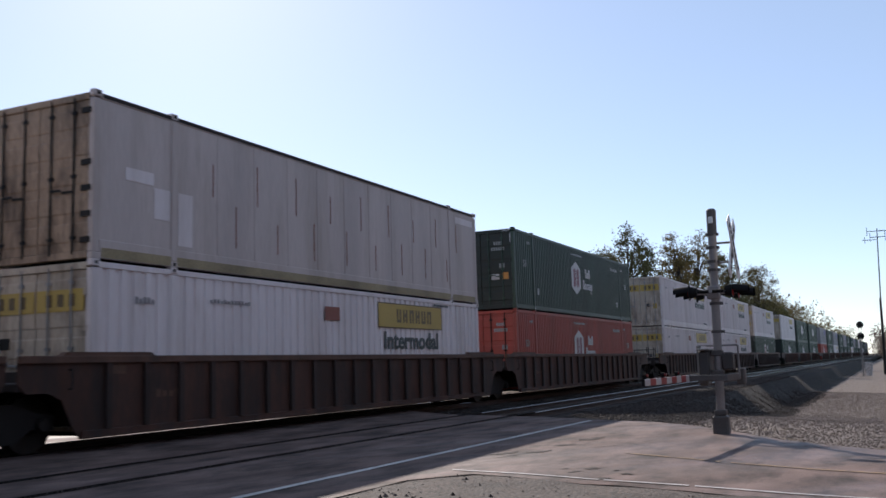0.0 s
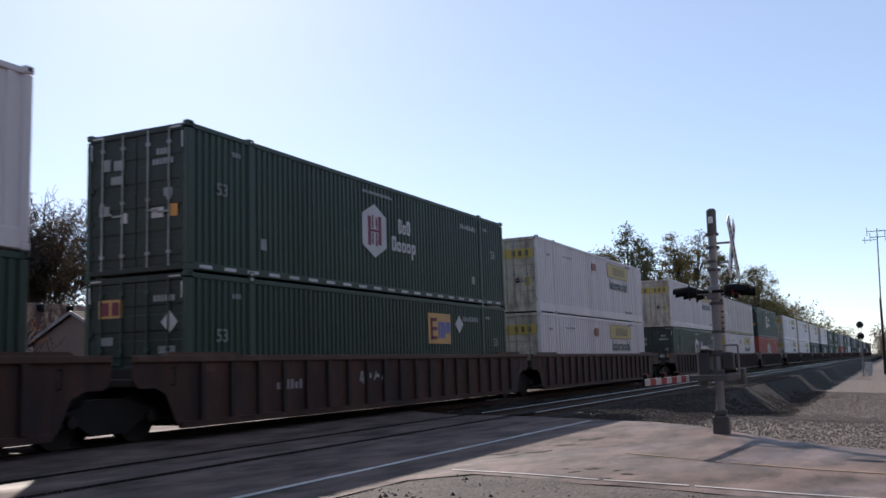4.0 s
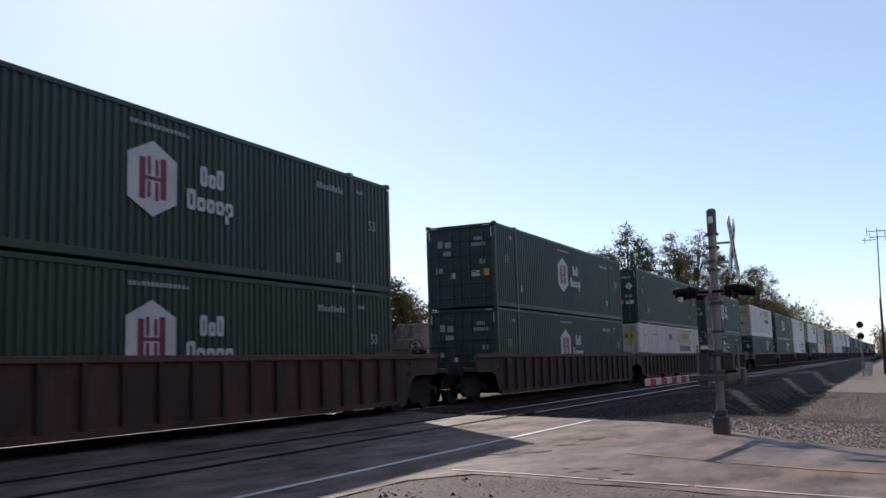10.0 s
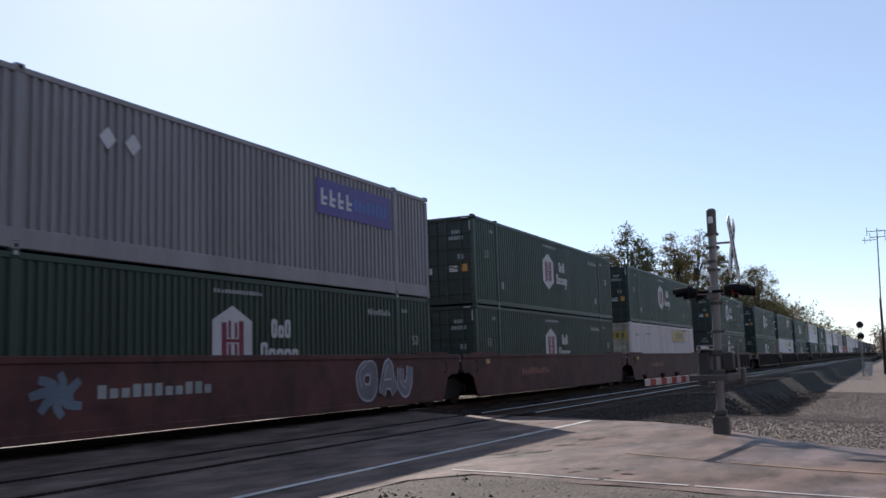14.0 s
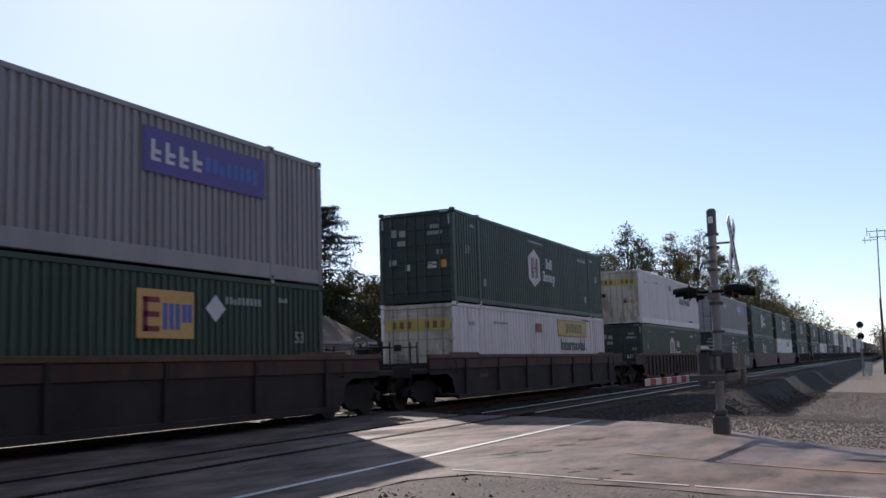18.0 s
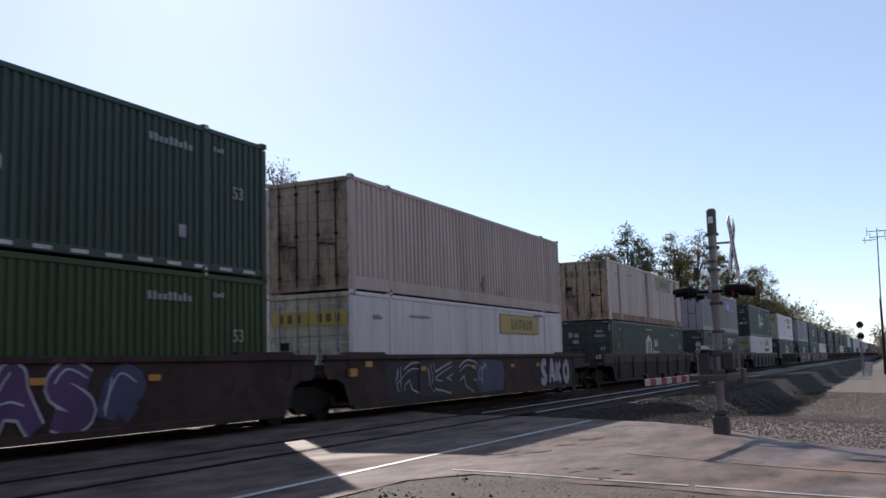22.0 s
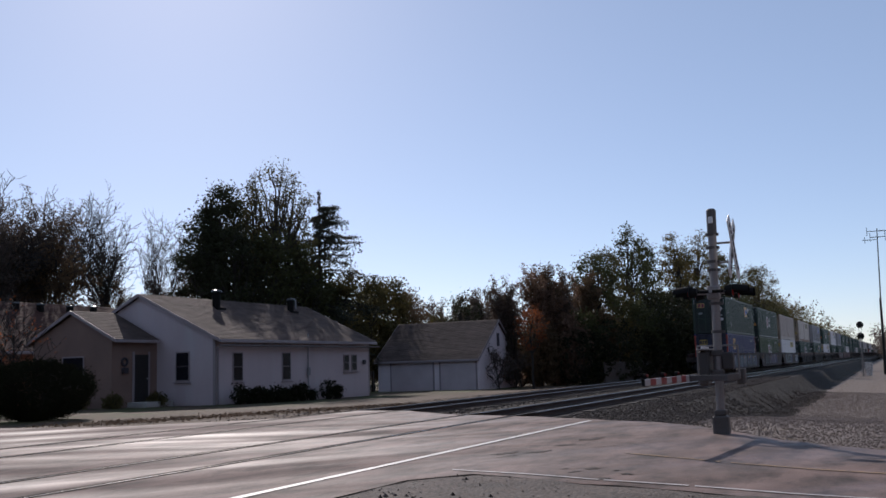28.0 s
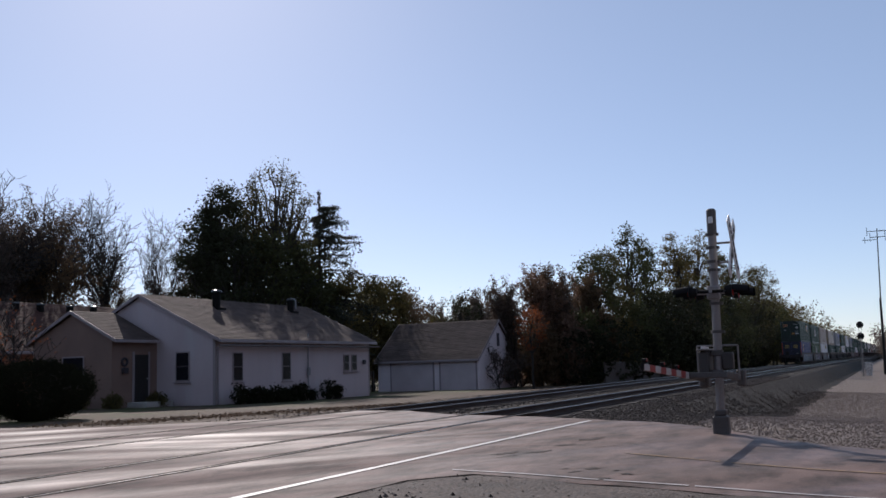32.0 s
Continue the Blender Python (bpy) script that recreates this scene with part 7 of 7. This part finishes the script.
def build_crossing_signal():
    X, Y = 17.17, 2.77
    t = thing("crossing_signal", "grey railway crossing mast with lights, crossbuck and lowered gate", "crossing signal", pose(X, Y, 0))
    part("foundation", Geo().box(-0.135, 0.135, -0.135, 0.135, -0.2, 0.26, 0.03).box(-0.105, 0.105, -0.105, 0.105, 0.26, 0.36, 0.02), M_BASE, t, "weathered cast base")
    part("mast", Geo().cyl((0, 0, 0.3), (0, -0.05, 3.5), 0.075, n=16), M_MAST, t, smooth=False)
    bell = part("bell", Geo().cyl((0, -0.05, 3.46), (0, -0.055, 3.9), 0.085, n=14).cyl((0, -0.055, 3.9), (0, -0.055, 3.93), 0.085, 0.06, n=14), M_BASE, t, "cylindrical bell on the mast top")
    part("bell_mouth", Geo().box(-0.1, -0.08, -0.09, -0.01, 3.66, 3.78, 0.008), M_SIGNW, bell)
    for z in (3.44, 3.2, 2.95, 2.8, 2.2, 1.7):
        part("clamp_band", Geo().cyl((0, -0.02, z), (0, -0.02, z + 0.05), 0.092, n=14).box(-0.03, 0.03, -0.16, -0.09, z, z + 0.05), M_BASE, t)
    # crossbuck, facing the road's traffic
    cb = part("crossbuck", Geo().cyl((0, -0.08, 3.30), (0, -0.36, 3.30), 0.02, n=6).cyl((0, -0.08, 2.95), (0, -0.36, 2.95), 0.02, n=6), M_MAST, t, "white crossbuck sign")
    for s in (-1, 1):
        g = Geo().box(-0.61, 0.61, -0.012, 0.012, -0.115, 0.115, 0.006)
        b = part("blade", g, M_SIGNW, cb, m=pose(0, -0.375 - 0.014 * (s + 1), 3.2, 0, 54 * s, -2))
        part("lettering", bars(-0.5, 0.5, -0.05, 0.05, -0.0125, 8, random.Random(2)), M_BLACK, b)
    # flashing lamps back to back
    arm = part("crossarm", Geo().cyl((-0.42, -0.02, 2.42), (0.42, -0.02, 2.42), 0.03, n=8).cyl((0, -0.42, 2.42), (0, 0.4, 2.42), 0.03, n=8).box(-0.1, 0.1, -0.12, 0.1, 2.3, 2.54, 0.02), M_MAST, t)
    for sx in (-1, 1):
        for sy in (-1, 1):
            x, y, z = sx * 0.36, sy * 0.36 - 0.02, 2.42
            u = part("lamp_unit", Geo().cyl((x, y, z), (x, y - sy * 0.12, z), 0.11, 0.08, n=18).cyl((x, y - sy * 0.14, z), (x, y - sy * 0.34, z), 0.03, n=8), M_BLACK, t, "black flashing lamp with hood")
            part("background_disc", Geo().cyl((x, y + sy * 0.002, z), (x, y + sy * 0.012, z), 0.14, n=26), M_BLACK, u)
            part("lens", Geo().cyl((x, y + sy * 0.0125, z), (x, y + sy * 0.03, z), 0.10, 0.085, n=18), M_LENS, u, "dark red lens")
            hood = Geo()
            for k in range(13):
                a0, a1 = math.radians(-20 + k * 200 / 13), math.radians(-20 + (k + 1) * 200 / 13)
                r = 0.115
                p = [(x + r * math.cos(a), z + r * math.sin(a)) for a in (a0, a1)]
                L = 0.28
                hood.add([(p[0][0], y + sy * 0.012, p[0][1]), (p[1][0], y + sy * 0.012, p[1][1]), (p[1][0], y + sy * L, p[1][1] - 0.03), (p[0][0], y + sy * L, p[0][1] - 0.03)], [(0, 1, 2, 3)])
            part("hood", hood, M_BLACK, u)
    # gate mechanism
    mech = part("gate_mechanism", Geo().box(-0.26, 0.2, 0.10, 0.28, 0.92, 1.40, 0.03), M_MECH, t, "dark grey gate mechanism cabinet")
    part("cabinet_lid", Geo().box(-0.34, 0.26, 0.085, 0.30, 1.402, 1.43, 0.01), M_MAST, mech, "pale metal lid")
    part("cabinet_door", Geo().box(-0.285, -0.262, 0.12, 0.26, 0.96, 1.36, 0.006), M_MECH, mech)
    part("mounting_bracket", Geo().box(-0.1, 0.1, -0.1, 0.1, 0.95, 1.05, 0.01).box(-0.1, 0.1, -0.1, 0.1, 1.3, 1.4, 0.01), M_BASE, t)
    part("junction_box", Geo().box(-0.1, 0.1, -0.28, -0.09, 1.06, 1.36, 0.02), M_MECH, t)
    part("guard_frame", Geo().cyl((0, -0.36, 0.9), (0, -0.36, 1.48), 0.016, n=6).cyl((0, 0.34, 0.9), (0, 0.34, 1.48), 0.016, n=6).cyl((0, -0.36, 1.48), (0, 0.34, 1.48), 0.016, n=6), M_MAST, t, "pale metal guard frame")
    for k in range(5):
        part("cabinet_bolt", Geo().cyl((-0.3 + k * 0.13, 0.2, 1.432), (-0.3 + k * 0.13, 0.2, 1.475), 0.025, n=6), M_SIGNW, mech)
    # the arm turns about an axle along y at the mechanism
    g = Geo().box(-0.7, 0.6, -0.035, 0.035, -0.06, 0.06, 0.01).box(0.34, 0.6, -0.09, 0.09, -0.16, 0.16, 0.03)
    g.box(-0.62, 0.58, -0.66, -0.60, -0.06, 0.06, 0.01).box(-0.7, -0.6, -0.66, 0.04, -0.05, 0.05, 0.01).box(0.38, 0.58, -0.72, -0.58, -0.14, 0.14, 0.02)
    arm = part("gate_arm", g, M_BASE, t, "lowered striped gate arm with counterweights", m=pose(-0.05, 0.34, 0.93, 0, 0, -3.9))
    ARM.append(arm)
    L, n = 3.22, 9
    for k in range(n):
        a, b = -0.62 - (L - 0.62) * k / n, -0.62 - (L - 0.62) * (k + 1) / n
        h = 0.056 - 0.008 * k / n
        part("stripe", Geo().box(b, a - 0.002, -0.022, 0.022, -h, h, 0.004), M_REDR if k % 2 else M_ARMW, arm, "red reflective stripe" if k % 2 else "white stripe")
    for x in (-3.12, -2.2, -1.4):
        lamp = part("arm_lamp", Geo().box(x - 0.03, x + 0.03, -0.02, 0.02, 0.052, 0.08, 0.006).cyl((x, -0.03, 0.105), (x, 0.03, 0.105), 0.03, n=12), M_BLACK, arm, "small red arm lamp")
        part("lens", Geo().cyl((x, -0.042, 0.105), (x, -0.031, 0.105), 0.025, n=12), M_LENS, lamp)
    part("arm_tip", Geo().box(-3.235, -3.22, -0.025, 0.025, -0.05, 0.052, 0.004), M_BLACK, arm)


def build_trackside():
    t = thing("block_signal", "two-headed black railway signal on a mast", "signal", pose(110, 2.7, -0.65))
    part("mast", Geo().cyl((0, 0, -0.6), (0, 0, 4.2), 0.07, n=8), M_MAST, t)
    for z in (4.95, 3.75):
        hd = part("signal_head", Geo().cyl((-0.05, 0, z), (0.1, 0, z), 0.36, n=20).box(0.0, 0.3, -0.2, 0.2, z - 0.35, z + 0.35, 0.04), M_BLACK, t, "black round signal head")
        part("hood", Geo().cyl((-0.3, 0, z), (-0.05, 0, z), 0.16, 0.18, n=12), M_BLACK, hd)
    part("ladder", Geo().cyl((0.3, -0.15, -0.5), (0.3, -0.15, 4.9), 0.02, n=5).cyl((0.3, 0.15, -0.5), (0.3, 0.15, 4.9), 0.02, n=5), M_MAST, t)
    solid("relay_cabinet", Geo().box(-0.22, 0.22, -0.3, 0.3, -0.6, 0.0).box(-0.3, 0.3, -0.4, 0.4, 0, 0.9, 0.03).box(-0.36, 0.36, -0.46, 0.46, 0.9, 0.97, 0.02), mat("bright_aluminium_cabinet", (0.45, 0.45, 0.46), 0.25, 0.8, var=0.06), "aluminium relay cabinet by the track", "cabinet", pose(112.5, 2.2, -0.66))
    a = thing("antenna_mast", "tall thin steel antenna mast with aerials", "antenna", pose(120, 0.75, -0.69))
    part("pole", Geo().cyl((0, 0, -0.6), (0, -0.5, 16.4), 0.10, 0.05, n=8), M_STEELD, a)
    for z, w in ((16.1, 1.1), (15.4, 0.8)):
        part("aerial", Geo().cyl((0, -w - 0.5, z), (0, w - 0.5, z), 0.04, n=6).cyl((0, -w - 0.5, z - 0.5), (0, -w - 0.5, z + 0.6), 0.035, n=6).cyl((0, w - 0.5, z - 0.5), (0, w - 0.5, z + 0.5), 0.035, n=6)
             .cyl((-0.9, 0.3 - w, z), (0.9, 0.3 - w, z), 0.03, n=6), M_STEELD, a)
    part("aerial", Geo().cyl((0, -0.4, 15.1), (0, 1.2, 15.1), 0.035, n=6).cyl((0, 0.9, 14.7), (0, 0.9, 15.5), 0.03, n=6), M_STEELD, a)
    solid("utility_pole", Geo().cyl((0, 0, -0.6), (0, -0.1, 8.1), 0.17, 0.12, n=10), M_STEELD, "short dark wooden pole beside the antenna", "pole", pose(118, 0.62, -0.68))
    # board fence along the far side of the tracks
    f = thing("fence", "weathered grey board fence beyond the tracks", "fence")
    board = Geo().box(-0.07, 0.07, -0.012, 0.012, 0, 1.5, 0.006).mesh("fence_board", M_WOODDK)
    post = Geo().box(-0.05, 0.05, -0.05, 0.05, 0, 1.55, 0.01).mesh("fence_post", M_WOODDK)
    rnd = random.Random(8)
    for i in range(150):
        x = 66.5 + i * 0.152
        part("fence_board", board, M_WOODDK, f, m=pose(x, 18.6, ground_z(x, 18.6) + rnd.uniform(-0.03, 0.05), 0, rnd.uniform(-1, 1), 0))
        if i % 14 == 0:
            part("fence_post", post, M_WOODDK, f, m=pose(x, 18.68, ground_z(x, 18.6)))
    gate = thing("fence", "dark board fence between house and garage", "fence")
    for i in range(26):
        part("fence_board", board, M_WOODDK, gate, m=pose(57.9, 32.9 + i * 0.16, -0.45))


build_crossing_signal()
build_trackside()


# ---------------------------------------------------------------- what moves
def motions():
    for ob, s, z in ROLLING:
        walk(ob, [(t, at_line(s + run(t), z)) for t in range(0, 33)])
    # one turning axle, and all others turn with it
    first = WHEELSETS[0]
    walk(first, [(k / FPS, Matrix.Rotation((run(k / FPS) / 0.457) % (4 * math.pi), 4, "Y")) for k in range(0, 32 * FPS + 1)])
    turn, slot = first.animation_data.action, first.animation_data.action_slot
    for ob in scene.objects:
        if ob.data == WHEELSET and ob != first:
            ob.rotation_mode = "QUATERNION"
            ob.animation_data_create()
            ob.animation_data.action = turn
            ob.animation_data.action_slot = slot
    for arm in ARM:
        rest = arm.matrix_basis.copy()
        walk(arm, [(t, rest @ Matrix.Rotation(radians(a), 4, "Y")) for t, a in ((0.0, 0.0), (31.6, 0.0), (31.8, 0.3), (31.9, 1.8), (32.0, 4.2))])


motions()
